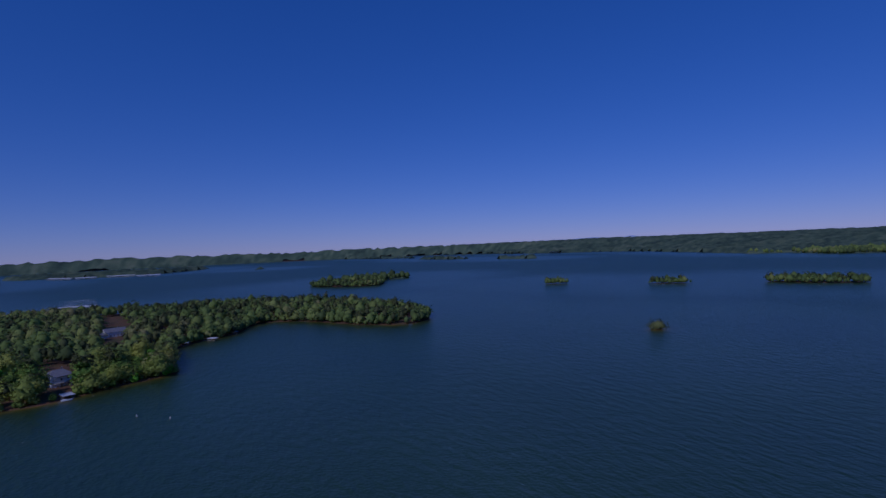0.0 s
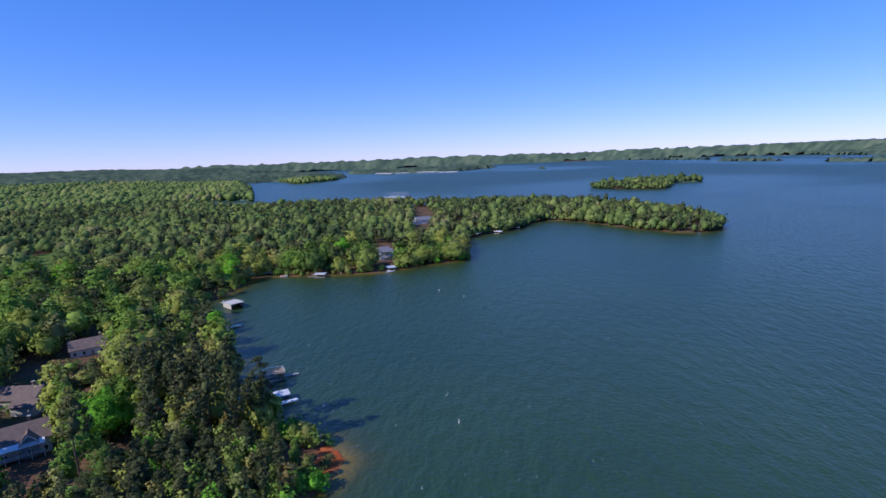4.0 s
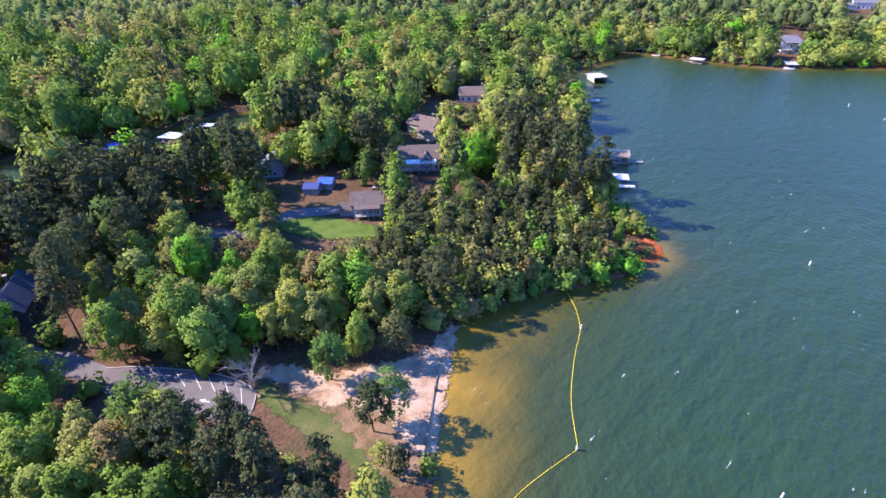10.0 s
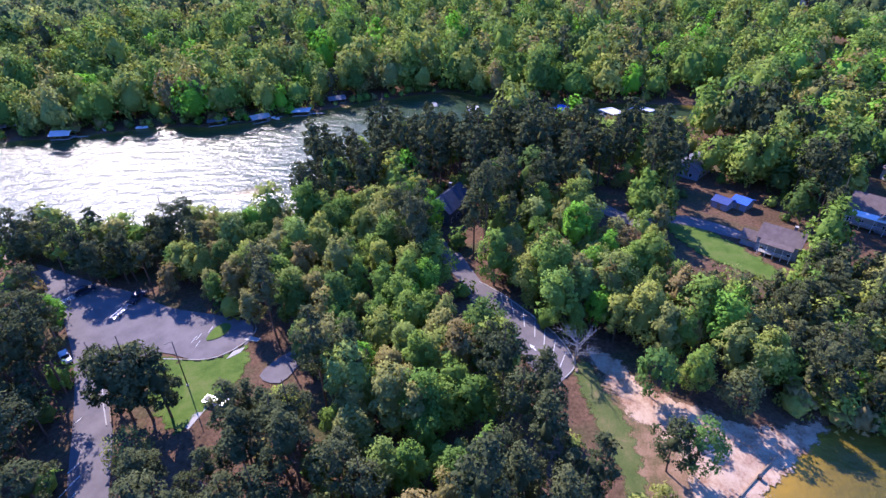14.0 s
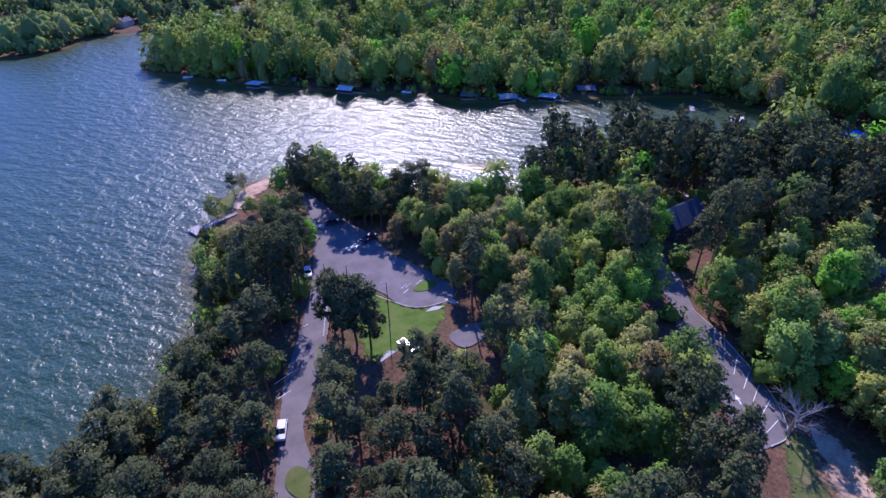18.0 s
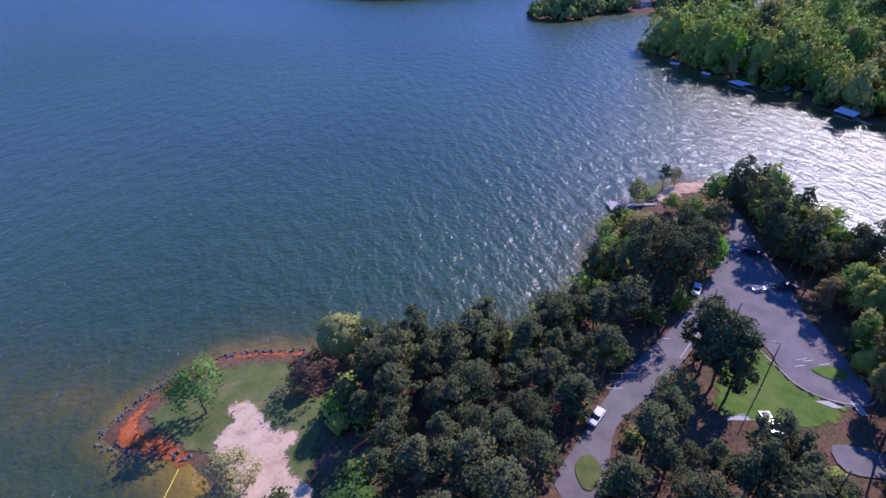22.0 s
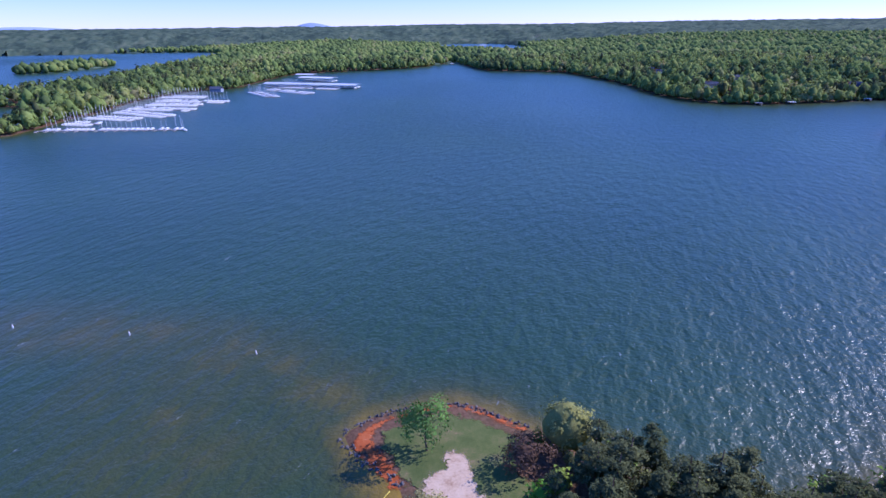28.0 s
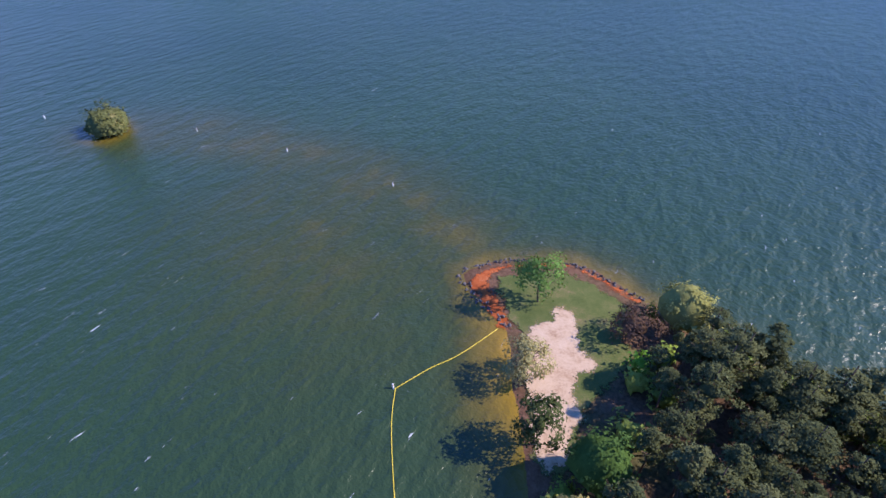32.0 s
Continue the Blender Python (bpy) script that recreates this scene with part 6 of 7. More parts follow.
# ---------------------------------------------------------------- docks and boats
def dock(x_, y_, rz, L, W_, roofm, label, flat=True, gangway=8.0, closed=False, high=2.6):
    d = thing("boat_dock", x_, y_, 0, rz, label, "dock", "boat docks round the cove")
    part("deck", soft_solids([((0, -W_ / 2 + 0.5, 0.45), (L, 1.0, 0.25)), ((0, W_ / 2 - 0.5, 0.45), (L, 1.0, 0.25)), ((-L / 2 + 0.6, 0, 0.45), (1.2, W_, 0.25))]), M_WOOD_GREY, d)
    for i in range(3):
        for sy in (-1, 1):
            xx = -L / 2 + 0.3 + (L - 0.6) * i / 2
            part("post", rod((xx, sy * (W_ / 2 - 0.25), -1.5), (xx, sy * (W_ / 2 - 0.25), high), 0.09, None, 6), M_WOOD, d)
    if closed:
        part("wall", solids([((0, W_ / 2 - 0.05, high / 2 + 0.25), (L, 0.12, high - 0.6)), ((0, -W_ / 2 + 0.05, high / 2 + 0.25), (L, 0.12, high - 0.6)), ((-L / 2 + 0.05, 0, high / 2 + 0.25), (0.12, W_, high - 0.6))]), M_CREAM, d)
    if flat:
        part("roof", soft_solids([((0, 0, high + 0.1), (L + 0.6, W_ + 0.6, 0.2))], 0.04), roofm, d)
        if closed:
            part("railing", solids([((0, sy * (W_ / 2 + 0.2), high + 1.0), (L, 0.06, 0.07)) for sy in (-1, 1)] + [((sx * L / 2, 0, high + 1.0), (0.06, W_, 0.07)) for sx in (-1, 1)]), M_WHITE, d)
    else:
        part("roof", roof_bm(L, W_, W_ * 0.22, 0.35, 0.12), roofm, d, "", (0, 0, high + 0.1))
    part("walkway", soft_solids([((-L / 2 - gangway / 2, 0, 0.45), (gangway, 1.2, 0.2))]), M_WOOD_GREY, d)
    return d


def runabout(x_, y_, rz, label, cover=M_WHITE):
    b = thing("motor_boat", x_, y_, 0.15, rz, label, "boat", "moored motor boats")
    bm = bmesh.new()
    secs = [(-2.9, 1.0, 0.75), (-1.0, 1.12, 0.8), (1.2, 0.95, 0.9), (2.4, 0.5, 1.0), (3.0, 0.04, 1.08)]
    rings = [[bm.verts.new(p) for p in ((sx, -w_, hh), (sx, -w_ * 0.8, 0.1), (sx, 0, -0.25 + max(0, sx) * 0.12), (sx, w_ * 0.8, 0.1), (sx, w_, hh))] for sx, w_, hh in secs]
    for a, c in zip(rings[:-1], rings[1:]):
        for k in range(4):
            bm.faces.new((a[k], a[k + 1], c[k + 1], c[k]))
        bm.faces.new((a[4], a[0], c[0], c[4]))
    bm.faces.new(rings[0])
    bmesh.ops.recalc_face_normals(bm, faces=bm.faces[:])
    part("hull", bm, M_WHITE, b)
    part("windscreen", prism([(-0.9, 0.85), (0.9, 0.85), (0.7, 1.35), (-0.7, 1.35)], 0.06), M_GLASS, b, "", (0.6, 0, 0))
    part("cover", soft_solids([((-1.3, 0, 0.88), (2.4, 1.7, 0.22))], 0.08), cover, b)
    part("engine", soft_solids([((-3.1, 0, 0.7), (0.4, 0.4, 0.9))], 0.08), M_STEEL, b)
    return b


dk = dock(-159.7, 136.3, 57 - 180, 7.6, 5.4, M_WOOD, "two-storey dock with a white-railed brown sun deck", gangway=6, high=3.0)
for sy in (-2.8, 2.8):
    part("railing", solids([((0, sy, 4.15), (7.6, 0.09, 0.1)), ((0, sy, 3.7), (7.6, 0.05, 0.06))] + [((q, sy, 3.7), (0.1, 0.1, 1.0)) for q in (-3.7, -1.9, 0, 1.9, 3.7)]), M_WHITE, dk)
for sx in (-3.9, 3.9):
    part("railing", solids([((sx, 0, 4.15), (0.09, 5.6, 0.1)), ((sx, 0, 3.7), (0.05, 5.6, 0.06))]), M_WHITE, dk)
part("storage_locker", soft_solids([((-2.6, 0, 1.5), (1.6, 3.6, 1.9))]), M_WOOD, dk, "brown timber locker")
part("flag_pole", rod((3.6, 2.5, 3.1), (3.6, 2.5, 6.2), 0.05, 0.04, 6), M_WHITE, dk)
dk = dock(-143.1, 123.8, 57, 6.4, 4.6, M_METAL, "dock with flat pale roof and long white deck", gangway=1)
part("float_deck", soft_solids([((1.0, -3.4, 0.5), (9.5, 2.2, 0.4))], 0.06), M_WHITE, dk, "long white floating deck")
part("boat_lift", solids([((0.6, 0, 0.9), (4.6, 1.7, 0.5))]), M_NAVY, dk, "dark hull on the lift")
DB = thing("dock_walkway", -155, 120.5, 0, 44, "narrow grey plank walkway to a dock", "dock")
part("deck", soft_solids([((0, 0, 0.45), (11, 1.2, 0.2))]), M_WOOD_GREY, DB)
for sx in (-4, 0, 4):
    part("post", rod((sx, 0.5, -1.5), (sx, 0.5, 0.8), 0.08, None, 6), M_WOOD, DB)
dock(-266, 202, -12, 10, 8, M_CREAM, "cream boathouse with railed flat pale roof", gangway=12, closed=True, high=3.3)
dock(-272.5, 284.5, 90 - 62, 8, 6, M_METAL, "small covered dock by the red bank", gangway=5)
for (a, b), rz, m in (((-267, 304), -30, M_WHITE), ((-236, 324), -40, M_METAL), ((-318, 275), -40, M_WOOD_GREY), ((-250, 500), -10, M_WHITE), ((-232, 520), -10, M_WHITE), ((-226, 556), 0, M_METAL)):
    dock(a, b, rz, 8.5, 6, m, "small roofed boat dock on the north shore", gangway=6)
runabout(-301, 276, 20, "motor boat with red cover by the clay bank", M_RED)
runabout(-232, 318, 30, "white motor boat beside a dock")
runabout(-232, 176, 60, "white motor boat moored under trees")
runabout(-157.5, 124, 150, "white motor boat under a dock roof")
COVE = [(-108.8, -317.8), (-127.4, -310.6), (-142.3, -308.0), (-143.6, -270.1), (-187.3, -214.2), (-198.9, -197.1), (-215.9, -183.8), (-241.2, -179.0)]
for i, (a, b) in enumerate(COVE):
    g = dock(a, b, 120 + 15 * (i % 3) - 180, 9, 6.5, (M_METAL, M_SHINGLE_GREY, M_WOOD_GREY)[i % 3], "shadowed boat dock below the cove woods", flat=i % 2 == 0, gangway=7)
for (a, b), rz in zip([(-143.2, -292.7), (-159.4, -261.9), (-168.2, -246.1), (-205.0, -192.0), (-84.6, -369.3), (-98.3, -345.9)], (20, 60, 120, 80, 150, 130)):
    runabout(a, b, rz, "motor boat moored in the shaded cove")
for (a, b), rz, m in zip([(-280.1, -20.1), (-271.6, -33.8), (-267.7, -57.7), (-340.1, 42.5)], (60, 50, 55, 40), (M_METAL, M_WHITE, M_TARP, M_METAL)):
    dock(a, b, rz, 10, 7, m, "creek boat dock with a pale flat roof", gangway=5)
FLT = (-257.1, -125.4)
ft = thing("swim_float", *FLT, 0, 35, "low pale wooden floating platform in the creek", "float")
part("deck", soft_solids([((0, 0, 0.3), (8, 2.2, 0.3))]), M_WOOD_GREY, ft)
part("drum", soft_solids([((sx, 0, 0.05), (1.2, 1.8, 0.35)) for sx in (-3, 0, 3)]), M_STEEL, ft)
DN = (-251.0, -100.4)
dock(*DN, 30, 7, 5, M_WHITE, "small white-roofed dock at the creek mouth", gangway=5)
PR = thing("fishing_pier", -36, -166.5, 0, 12, "grey plank fishing pier by the boat ramp", "pier")
part("walkway", soft_solids([((0.5, 0, 0.7), (13, 1.8, 0.2))]), M_WOOD_GREY, PR)
part("platform", soft_solids([((8.4, 0.3, 0.7), (4.0, 6.0, 0.22))]), M_WOOD_GREY, PR)
for sx in (-5, -1, 3, 6.7, 10):
    for sy in (-0.85, 0.85):
        part("post", rod((sx, sy, -2), (sx, sy, 1.6), 0.09, None, 6), M_WOOD, PR)
part("railing", solids([((0.5, sy, 1.55), (13, 0.07, 0.08)) for sy in (-0.85, 0.85)]), M_WOOD, PR)
far_docks = [(292.4, -745.1), (256.0, -710.7), (200.8, -680.9), (324.6, -792.8), (375.5, -836.4), (138.1, -676.1), (112.6, -705.8), (853.6, -986.4)] + [(89.4, -794.4), (51.6, -785.5), (78.9, -809.2), (6.4, -805.3), (-23.6, -728.3), (-123.1, -562.1)]
for i, (a, b) in enumerate(far_docks):
    dock(a, b, 90 + 20 * (i % 4), 10, 7, (M_METAL, M_WHITE, M_SHINGLE_GREY)[i % 3], "small roofed dock on the far shore", gangway=6)


# ---------------------------------------------------------------- marinas
def sailboat(x_, y_, rz):
    b = thing("sailboat", x_, y_, 0, rz, "white sailboat with bare mast moored in the marina", "boat", "sailboats in the marina")
    bm = bmesh.new()
    secs = [(-4.2, 1.0, 0.9), (-2, 1.45, 0.95), (0.5, 1.5, 1.05), (3.0, 0.85, 1.2), (4.6, 0.05, 1.35)]
    rings = [[bm.verts.new(p) for p in ((sx, -w_, hh), (sx, -w_ * 0.7, 0.0), (sx, 0, -0.3), (sx, w_ * 0.7, 0.0), (sx, w_, hh))] for sx, w_, hh in secs]
    for a, c in zip(rings[:-1], rings[1:]):
        for k in range(4):
            bm.faces.new((a[k], a[k + 1], c[k + 1], c[k]))
        bm.faces.new((a[4], a[0], c[0], c[4]))
    bm.faces.new(rings[0])
    bmesh.ops.recalc_face_normals(bm, faces=bm.faces[:])
    part("hull", bm, M_WHITE, b)
    part("cabin", soft_solids([((0.3, 0, 1.25), (3.2, 1.6, 0.5))], 0.1), M_WHITE, b)
    part("mast", rod((0.6, 0, 1.0), (0.6, 0, 12.5), 0.16, 0.12, 5), M_WHITE, b)
    part("boom", rod((0.6, 0, 2.3), (-3.4, 0, 2.2), 0.14, 0.12, 5), M_NAVY, b, "blue sail cover on the boom")
    return b


def long_dock(p, q, name="marina_dock", label="long grey floating dock of the sailing marina"):
    p, q = np.array(p), np.array(q)
    d = q - p
    n = np.linalg.norm(d)
    o = thing(name, *((p + q) / 2), 0, math.degrees(math.atan2(d[1], d[0])), label, "dock", "marina docks")
    part("deck", soft_solids([((0, 0, 0.4), (n, 2.2, 0.4))]), M_WOOD_GREY, o)
    for k in range(int(n / 9)):
        part("finger", soft_solids([((-n / 2 + 4.5 + k * 9, sy * 4, 0.4), (0.9, 6.5, 0.3)) for sy in (-1, 1)]), M_WOOD_GREY, o)
    return o, p, d / n, n


MROWS = [[(599.7, -111.3), (496.8, -202.2)], [(628.1, -143.8), (594.8, -162.4)], [(651.6, -171.4), (593.3, -197.7)], [(675.9, -204.4), (586.9, -226.8)],
         [(690.7, -224.2), (613.6, -263.9)], [(708.9, -249.8), (646.4, -289.3)], [(736.0, -273.5), (649.2, -321.8)], [(773.7, -295.1), (714.8, -330.9)]]
first_boat = sailboat(*MROWS[0][1], 0)
rg = random.Random(9)
for i, row in enumerate(MROWS):
    o, p, d, n = long_dock(*row)
    nn = np.array((-d[1], d[0]))
    turn = math.degrees(math.atan2(nn[1], nn[0]))
    k = 8.0 if i == 0 else 5.0
    while k < n - 2:
        for sy in ((-1, 1) if i else (1,)):
            if rg.random() < 0.88:
                q = p + d * k + nn * sy * rg.uniform(5.2, 6.2)
                copy_thing(first_boat, pose(q[0], q[1], 0, 0, 0, turn + (0 if sy > 0 else 180)))
        k += 4.6
for p, q in ([(721.4, -398.6), (641.4, -383.9)], [(731.2, -432.8), (635.8, -437.5)], [(751.8, -464.0), (653.0, -499.2)]):
    o, p, d, n = long_dock(p, q, "marina_dock", "floating dock with moored boats")
    nn = np.array((-d[1], d[0]))
    for k in np.arange(3, n - 2, 5.2):
        for sy in (-1, 1):
            if rg.random() < 0.8:
                w_ = p + d * k + nn * sy * 5.0
                copy_thing(first_boat, pose(w_[0], w_[1], 0, 0, 0, math.degrees(math.atan2(nn[1], nn[0])) + (0 if sy > 0 else 180)))


def covered(p, q, wide, label, high=5.0, rm=None):
    p, q = np.array(p), np.array(q)
    d = q - p
    n = np.linalg.norm(d)
    o = thing("covered_dock", *((p + q) / 2), 0, math.degrees(math.atan2(d[1], d[0])), label, "dock", "covered marina docks")
    part("roof", roof_bm(n, wide, wide * 0.06, 0.4, 0.25), rm or M_METAL, o, "", (0, 0, high))
    part("deck", soft_solids([((0, 0, 0.45), (n, wide * 0.2, 0.3))]), M_WOOD_GREY, o)
    for k in range(int(n / 10) + 1):
        for sy in (-1, 1):
            part("post", rod((-n / 2 + 0.5 + k * 10 * (n - 1) / max(1, int(n / 10) * 10), sy * wide * 0.46, -1), (-n / 2 + 0.5 + k * 10 * (n - 1) / max(1, int(n / 10) * 10), sy * wide * 0.46, high), 0.15, None, 5), M_ALU, o)
    for k in range(int(n / 5)):
        for sy in (-1, 1):
            part("moored_hull", soft_solids([((-n / 2 + 4 + k * 5.0, sy * wide * 0.3, 0.9), (2.4, wide * 0.36, 1.3))], 0.25), M_WHITE, o)


covered(*[(781.8, -458.2), (640.7, -525.6)], 22, "long low covered marina dock with pale roof")
covered(*[(813.7, -543.9), (752.4, -567.8)], 20, "covered marina dock with white roof", 6.0, M_WHITE)
covered(*[(870.9, -574.4), (840.7, -591.1)], 16, "small covered marina dock with white roof", 6.0, M_WHITE)
for p, q in ([(-1823.9, 2425.2), (-1670.8, 2366.6)], [(-1660.8, 2362.8), (-1584.4, 2394.9)], [(-1571.6, 2453.2), (-1448.8, 2466.9)], [(-1391.1, 2380.0), (-1295.1, 2402.7)]):
    covered(p, q, 30, "distant white covered marina dock", 6.0, M_WHITE)
for i in range(26):
    a, b = (-672.8, 948.2)
    copy_thing(first_boat, pose(a - 24 + (i % 13) * 4.2, b + (i // 13) * 16 + (i % 13) * 0.6, 0, 0, 0, 92))
bh = thing("clubhouse", *(756.3, -363.2), 3.0, 40, "dark-roofed marina clubhouse in the trees", "house")
part("wall", prism([(-5, -1), (5, -1), (5, 3.4), (-5, 3.4)], 16), M_GREYWALL, bh)
part("roof", roof_bm(16, 10, 2.8), M_SHINGLE_DARK, bh, "", (0, 0, 3.4))
for sx in (-5, 0, 5):
    window_on(bh, sx, -5, 1.7, 1.4, 1.4, 'y')

# ---------------------------------------------------------------- single trees that stand apart
M_TREE = {}


def tint_leaves(name, c, see_through=0.25):
    if name not in M_TREE:
        M_TREE[name] = leaf_material(name, [(0.0, tuple(v * 0.92 for v in c)), (1.0, tuple(v * 1.08 for v in c))], "object", see_through)
    return M_TREE[name]


def lone_tree(x_, y_, crown, trunk, mat, bark, label, s=1.0, rz=0.0, name="broadleaf_tree"):
    root = new(name)
    t = new("trunk", mesh_from(name + "_trunk", *trunk, [bark], None, True))
    t.parent = root
    if crown is not None:
        c = new("crown", leaf_mesh(name + "_crown", crown, [mat]))
        c.parent = root
    root.matrix_basis = pose(x_, y_, max(ground_z(x_, y_), 0.1), 0, 0, rz) @ Matrix.Scale(s, 4)
    return tagged(root, label, "tree")


L_GREEN, L_BRIGHT, L_PALE, L_TAN, L_DARK, L_YELLOW, L_BRONZE, L_MID, L_OLIVE = (tint_leaves(n, c) for n, c in (
    ("leaves_green", (0.085, 0.16, 0.04)), ("leaves_bright", (0.14, 0.36, 0.035)), ("leaves_pale", (0.34, 0.34, 0.11)),
    ("leaves_tan", (0.34, 0.31, 0.13)), ("leaves_dark", (0.075, 0.1, 0.035)), ("leaves_yellow", (0.28, 0.3, 0.075)), ("leaves_bronze", (0.15, 0.095, 0.065)), ("leaves_mid", (0.13, 0.25, 0.06)), ("leaves_olive", (0.17, 0.19, 0.07))))
lone_tree(*(61.0, -61.9), broad_crown(801, 1900, 0.33, 14.5, 5.6, 0, 0.2, 30), stem(9.5, 0.24, 801, 7, 6, 0.4), L_MID, M_BARK, "spreading green tree alone on the grassy point")
lone_tree(*(39.9, -83.5), broad_crown(802, 1300, 0.34, 11.5, 6.2, 0.8, 0.05), stem(6, 0.25, 802, 7), L_PALE, M_BARK, "pale blossoming round-crowned tree on the shore")
lone_tree(*(47.1, -46.6), broad_crown(803, 1900, 0.3, 10.5, 5.4, 0.1, 0.08), stem(8, 0.2, 803, 12, 5, 0.42, 8), L_TAN, M_BARK, "thin budding tree with tan leaves over the beach")
lone_tree(*(34.3, -39.2), broad_crown(804, 1700, 0.34, 12.5, 4.8, 0.2, 0.18), stem(9, 0.24, 804, 6), L_DARK, M_BARK, "dark green tree leaning over the beach sand")
lone_tree(*(23.3, -42.7), broad_crown(805, 1200, 0.34, 13, 6.0, 0.78), stem(9, 0.26, 805, 6), L_GREEN, M_BARK, "broad dense dark green tree behind the beach")
lone_tree(*(42.3, -71.4), broad_crown(806, 1200, 0.3, 8.5, 5.6, 0.4, 0.08), stem(6, 0.2, 806, 12, 5, 0.45, 8), L_BRONZE, M_BARK, "low bronze-leaved tree at the edge of the grass")
lone_tree(*(-69.0, 10.0), pine_crown(807, 1500, 0.33, 14.5, 4.4, 0.25, 0.2), stem(12.5, 0.2, 807, 5, 6, 0.15), M_PINE_T, M_BARK_PINE, "short dark pine beside the sand beach", name="pine_tree")
lone_tree(*(-70.4, 14.2), broad_crown(808, 1700, 0.3, 15.5, 4.3, 0.0, 0.06), stem(9, 0.16, 808, 6), L_MID, M_BARK, "slim bright green tree beside the beach")
lone_tree(*(-60.4, 9.9), broad_crown(809, 600, 0.28, 7.5, 2.6, 0.0, 0.2), stem(6, 0.14, 809, 5), L_YELLOW, M_BARK, "small yellow-green tree on the worn grass")
lone_tree(*(-57.2, 11.6), pine_crown(810, 600, 0.3, 9.5, 2.2, 0.2, 0.3), stem(9, 0.16, 810, 4, 6, 0.15), M_PINE_T, M_BARK_PINE, "young pine on the worn grass", name="pine_tree")
lone_tree(*(-85.4, 5.2), broad_crown(814, 1900, 0.31, 15, 4.0, 0.2, 0.06), stem(10, 0.2, 814, 7), L_MID, M_BARK, "full green tree over the beach sand")
lone_tree(*(-87.6, 20.5), broad_crown(815, 1500, 0.31, 13, 4.2, 0.1, 0.06), stem(9, 0.2, 815, 7), L_OLIVE, M_BARK, "olive green tree behind the beach sand")
lone_tree(*(-87.3, -10.4), None, stem(9.5, 0.2, 811, 18, 5, 0.42, 14), None, M_WOOD_GREY, "leafless grey tree at the parking lot corner")
lone_tree(*(-167.0, 76.6), broad_crown(812, 2400, 0.46, 19, 8.0, 0.6, 0.08, 60), stem(12, 0.4, 812, 8), L_BRIGHT, M_BARK, "huge bright green tree beside the houses")
lone_tree(*(-30.6, -78.3), broad_crown(813, 900, 0.25, 9, 4.4, 0.0, 0.12), stem(7, 0.18, 813, 8), L_YELLOW, M_BARK, "pale yellow-green budding tree by the road")
for i, (px, s) in enumerate(zip([(-64.7, -161.8), (-62.5, -162.6), (-66.2, -139.2), (-67.3, -134.7), (-70.5, -130.6), (-37.7, -87.3), (-39.4, -83.7), (-38.0, -91.6), (-41.3, -80.7)], (0.9, .75, 1.05, .95, .95, 1.2, 1.3, 1.1, 1.15))):
    lone_tree(px[0], px[1], pine_crown(820 + i, 2300, 0.32, 17.5, 4.0, 0.3, 0.12), stem(17, 0.24, 820 + i, 6, 6, 0.18), M_PINE_T, M_BARK_PINE, "tall open-crowned pine at the boat ramp road", s, name="pine_tree")
for i, (px, s) in enumerate(zip([(25.2, -83.2), (21.7, -76.5), (20.2, -82.3), (17.7, -75.9), (14.6, -81.7), (7.8, -79.5), (15.4, -71.0), (3.9, -83.5), (12.7, -62.6), (7.0, -71.3)], (0.6, .64, .66, .62, .66, .64, .62, .6, .66, .63))):
    lone_tree(px[0], px[1], pine_crown(850 + i, 1200, 0.36, 18, 4.8, 0.35, 0.3), stem(17.5, 0.26, 850 + i, 6, 6, 0.2), M_PINE_T, M_BARK_PINE, "broad-crowned dark pine on the wooded point", s, i * 77.0, "pine_tree")
for i, px in enumerate([(-111.0, 106.5), (-101.7, 96.2), (-98.5, 99.6), (-106.2, 108.6)]):
    lone_tree(px[0], px[1], crown(860 + i, 420, 0.3, -0.3, 3.6, 2.1, 16, 0.9, 0.5, 0.3), stem(2.2, 0.09, 860 + i, 5), (L_OLIVE, L_YELLOW, L_OLIVE, L_MID)[i], M_BARK, "low bush on the red clay tip", 1.0, i * 60.0, "bush")
lone_tree(211, 11, crown(840, 1900, 0.5, -1.0, 9.5, 9.5, 36, 0.8, 0.7, 0.25), stem(6, 0.22, 840, 7), L_OLIVE, M_BARK, "low round tree on a tiny lake islet")
lone_tree(207, 9, broad_crown(841, 500, 0.36, 7, 4.0, 0.3, 0.05), stem(5, 0.2, 841, 6), L_TAN, M_BARK, "low budding bush on a tiny lake islet")
lone_tree(195, 484, crown(842, 420, 0.8, -1.0, 8, 8.5, 20, 0.8, 0.7, 0.25), stem(6, 0.22, 842, 6), L_OLIVE, M_BARK, "dark tree clump on a small islet")
lone_tree(*(-35.9, -169.4), broad_crown(843, 1500, 0.3, 9, 3.4, 0.0, 0.08), stem(7, 0.18, 843, 8, 5, 0.36, 6), L_YELLOW, M_BARK, "yellow-green tree at the pier")
lone_tree(*(-50.4, -183.4), broad_crown(844, 700, 0.28, 7.5, 3.2, 0.0, 0.2), stem(6.5, 0.16, 844, 10, 5, 0.4, 8), L_TAN, M_BARK, "thin budding tree on the sandy tip")
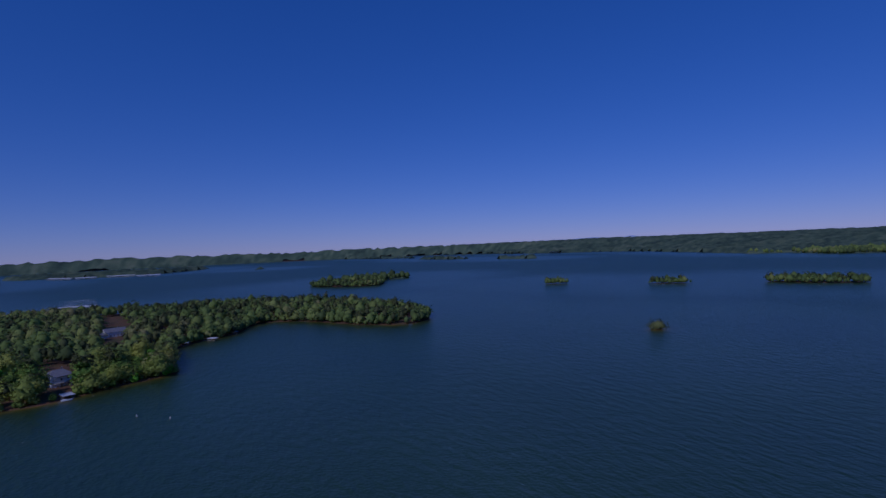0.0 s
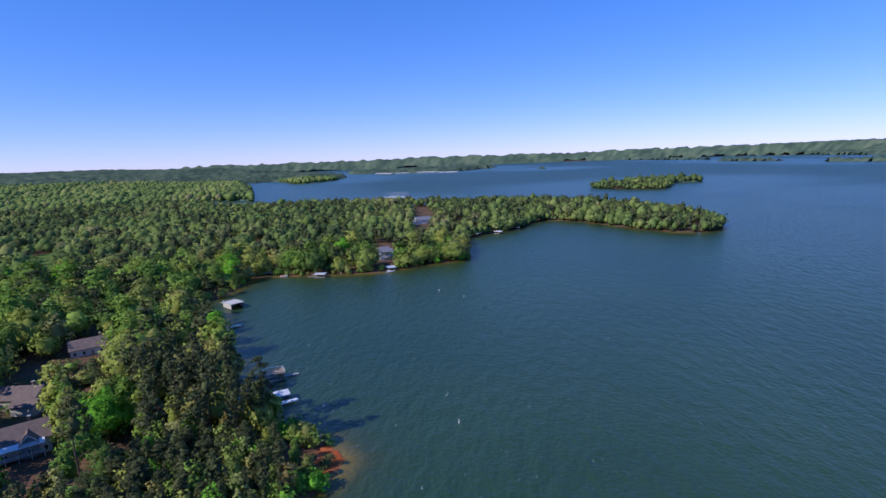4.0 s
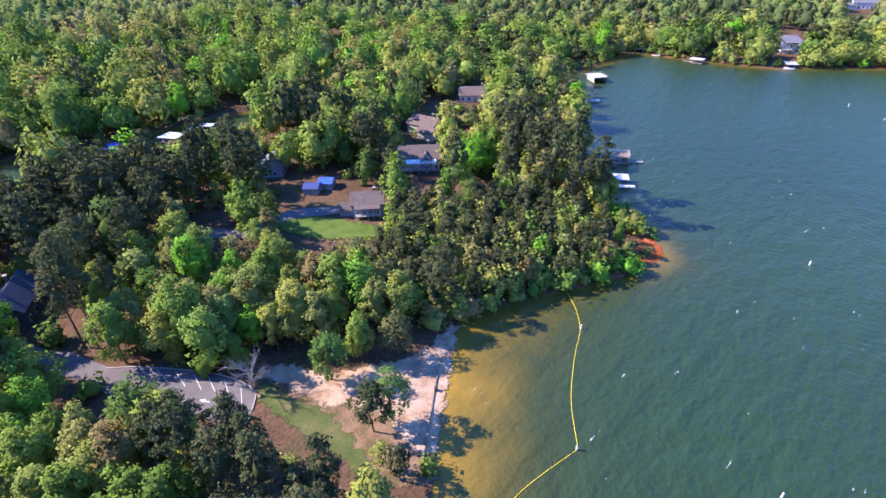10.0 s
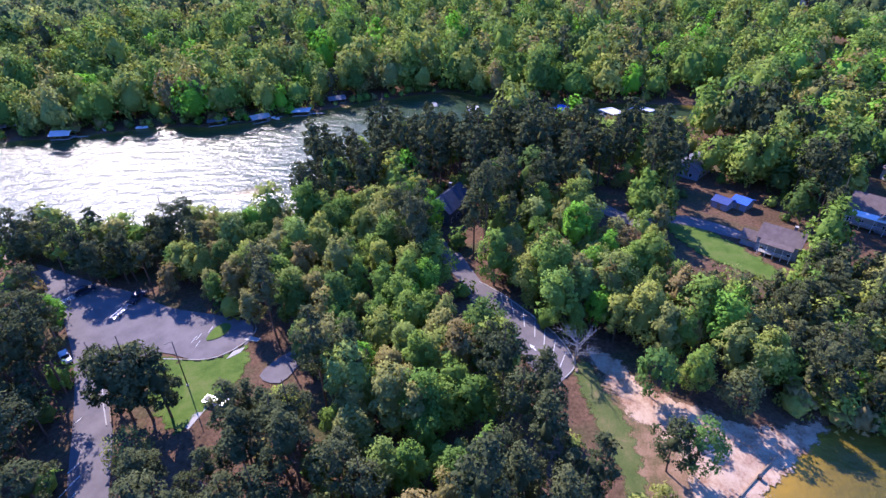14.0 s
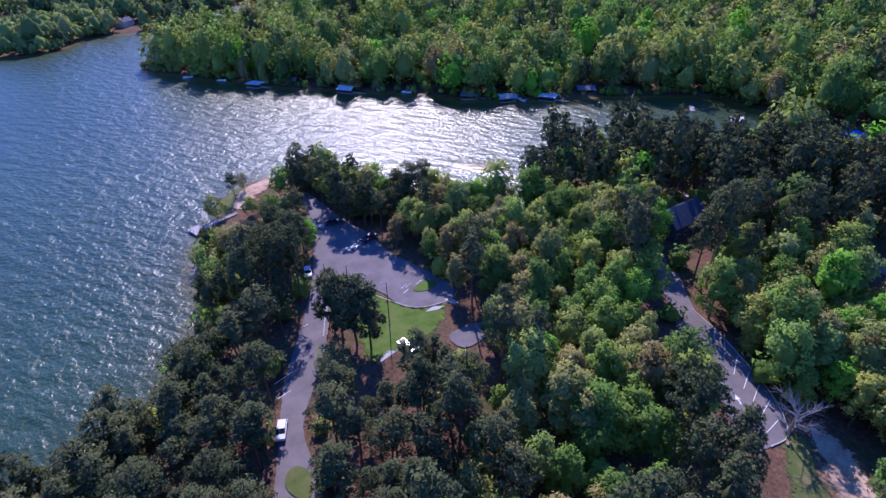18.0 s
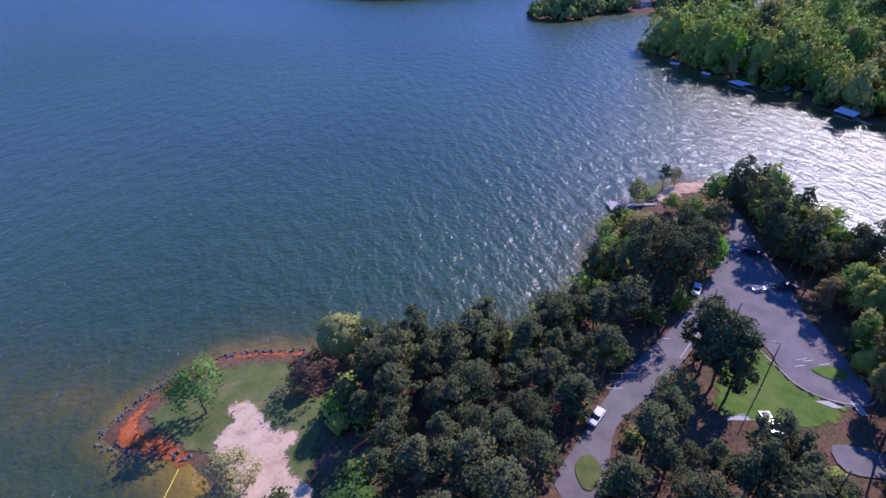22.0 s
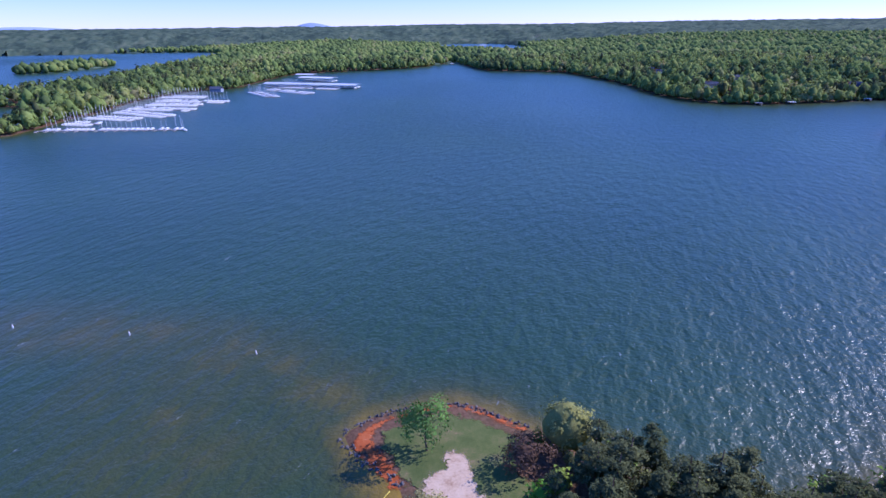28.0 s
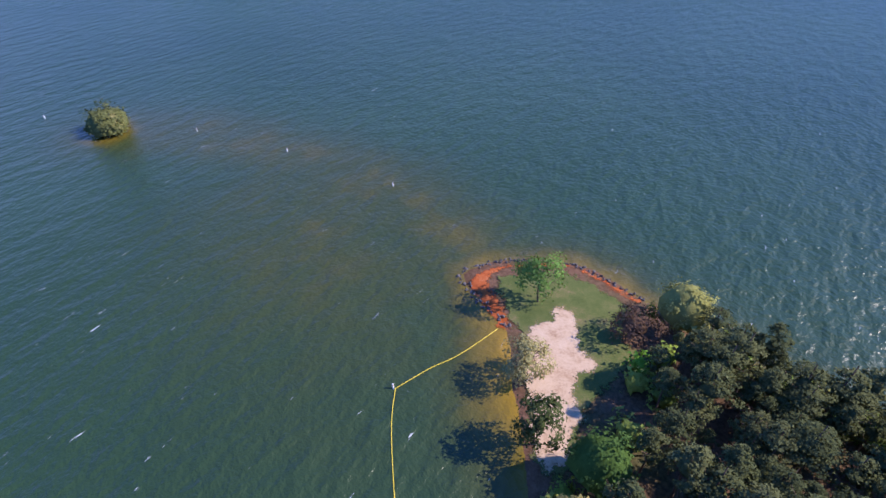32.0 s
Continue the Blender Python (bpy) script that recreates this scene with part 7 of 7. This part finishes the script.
lone_tree(*(-45.8, -179.5), pine_crown(845, 900, 0.28, 11, 2.2, 0.2, 0.3), stem(10.5, 0.17, 845, 5, 6, 0.15), M_PINE_T, M_BARK_PINE, "small dark pine at the tip of the ramp point", name="pine_tree")
lone_tree(*(-66.7, -167.9), pine_crown(846, 1700, 0.32, 19, 4.4, 0.2, 0.45), stem(18.5, 0.27, 846, 6, 6, 0.18), M_PINE_T, M_BARK_PINE, "tall pine with a high open crown on the ramp point", name="pine_tree")
lone_tree(*(-69.2, -143.4), pine_crown(847, 2000, 0.32, 21, 5.0, 0.25, 0.3), stem(20, 0.3, 847, 6, 6, 0.18), M_PINE_T, M_BARK_PINE, "tall broad pine beside the ramp road", 1.0, 40.0, "pine_tree")
lone_tree(*(-66.7, -152.5), pine_crown(848, 1700, 0.32, 20, 4.4, 0.2, 0.4), stem(19.5, 0.28, 848, 6, 6, 0.18), M_PINE_T, M_BARK_PINE, "tall open pine behind the ramp road", 0.95, 110.0, "pine_tree")

# ---------------------------------------------------------------- distant hills
def distant_hill(az0, width, tall, seed):
    bm = bmesh.new()
    n, r = 40, 4900
    prev = None
    for i in range(n + 1):
        t = i / n
        a = radians(az0 + width * (t - 0.5))
        h_ = 30 + (tall + 34) * math.sin(math.pi * t) ** 1.3 * (0.8 + 0.2 * math.sin(7 * t + seed))
        c = [bm.verts.new((-q * math.sin(a), q * math.cos(a), z_)) for q, z_ in ((r - 120, 20), (r, h_), (r + 60, 20))]
        if prev:
            for k in (0, 1):
                bm.faces.new((prev[k], prev[k + 1], c[k + 1], c[k]))
        prev = c
    bmesh.ops.recalc_face_normals(bm, faces=bm.faces[:])
    me = bpy.data.meshes.new("distant_hill")
    bm.to_mesh(me)
    bm.free()
    me.materials.append(M_HILL_HAZE)
    return tagged(new("distant_hill", me), "low hill on the horizon in a painted haze blue", "hill", kind="structure")


# distance haze painted in: the hills take its pale blue as base colour
M_HILL_HAZE = surface("far_hill_haze_blue", [(0.3, (0.3, 0.38, 0.54)), (0.7, (0.36, 0.44, 0.6))], 0.004, 0.03, 0.95, 0.05)
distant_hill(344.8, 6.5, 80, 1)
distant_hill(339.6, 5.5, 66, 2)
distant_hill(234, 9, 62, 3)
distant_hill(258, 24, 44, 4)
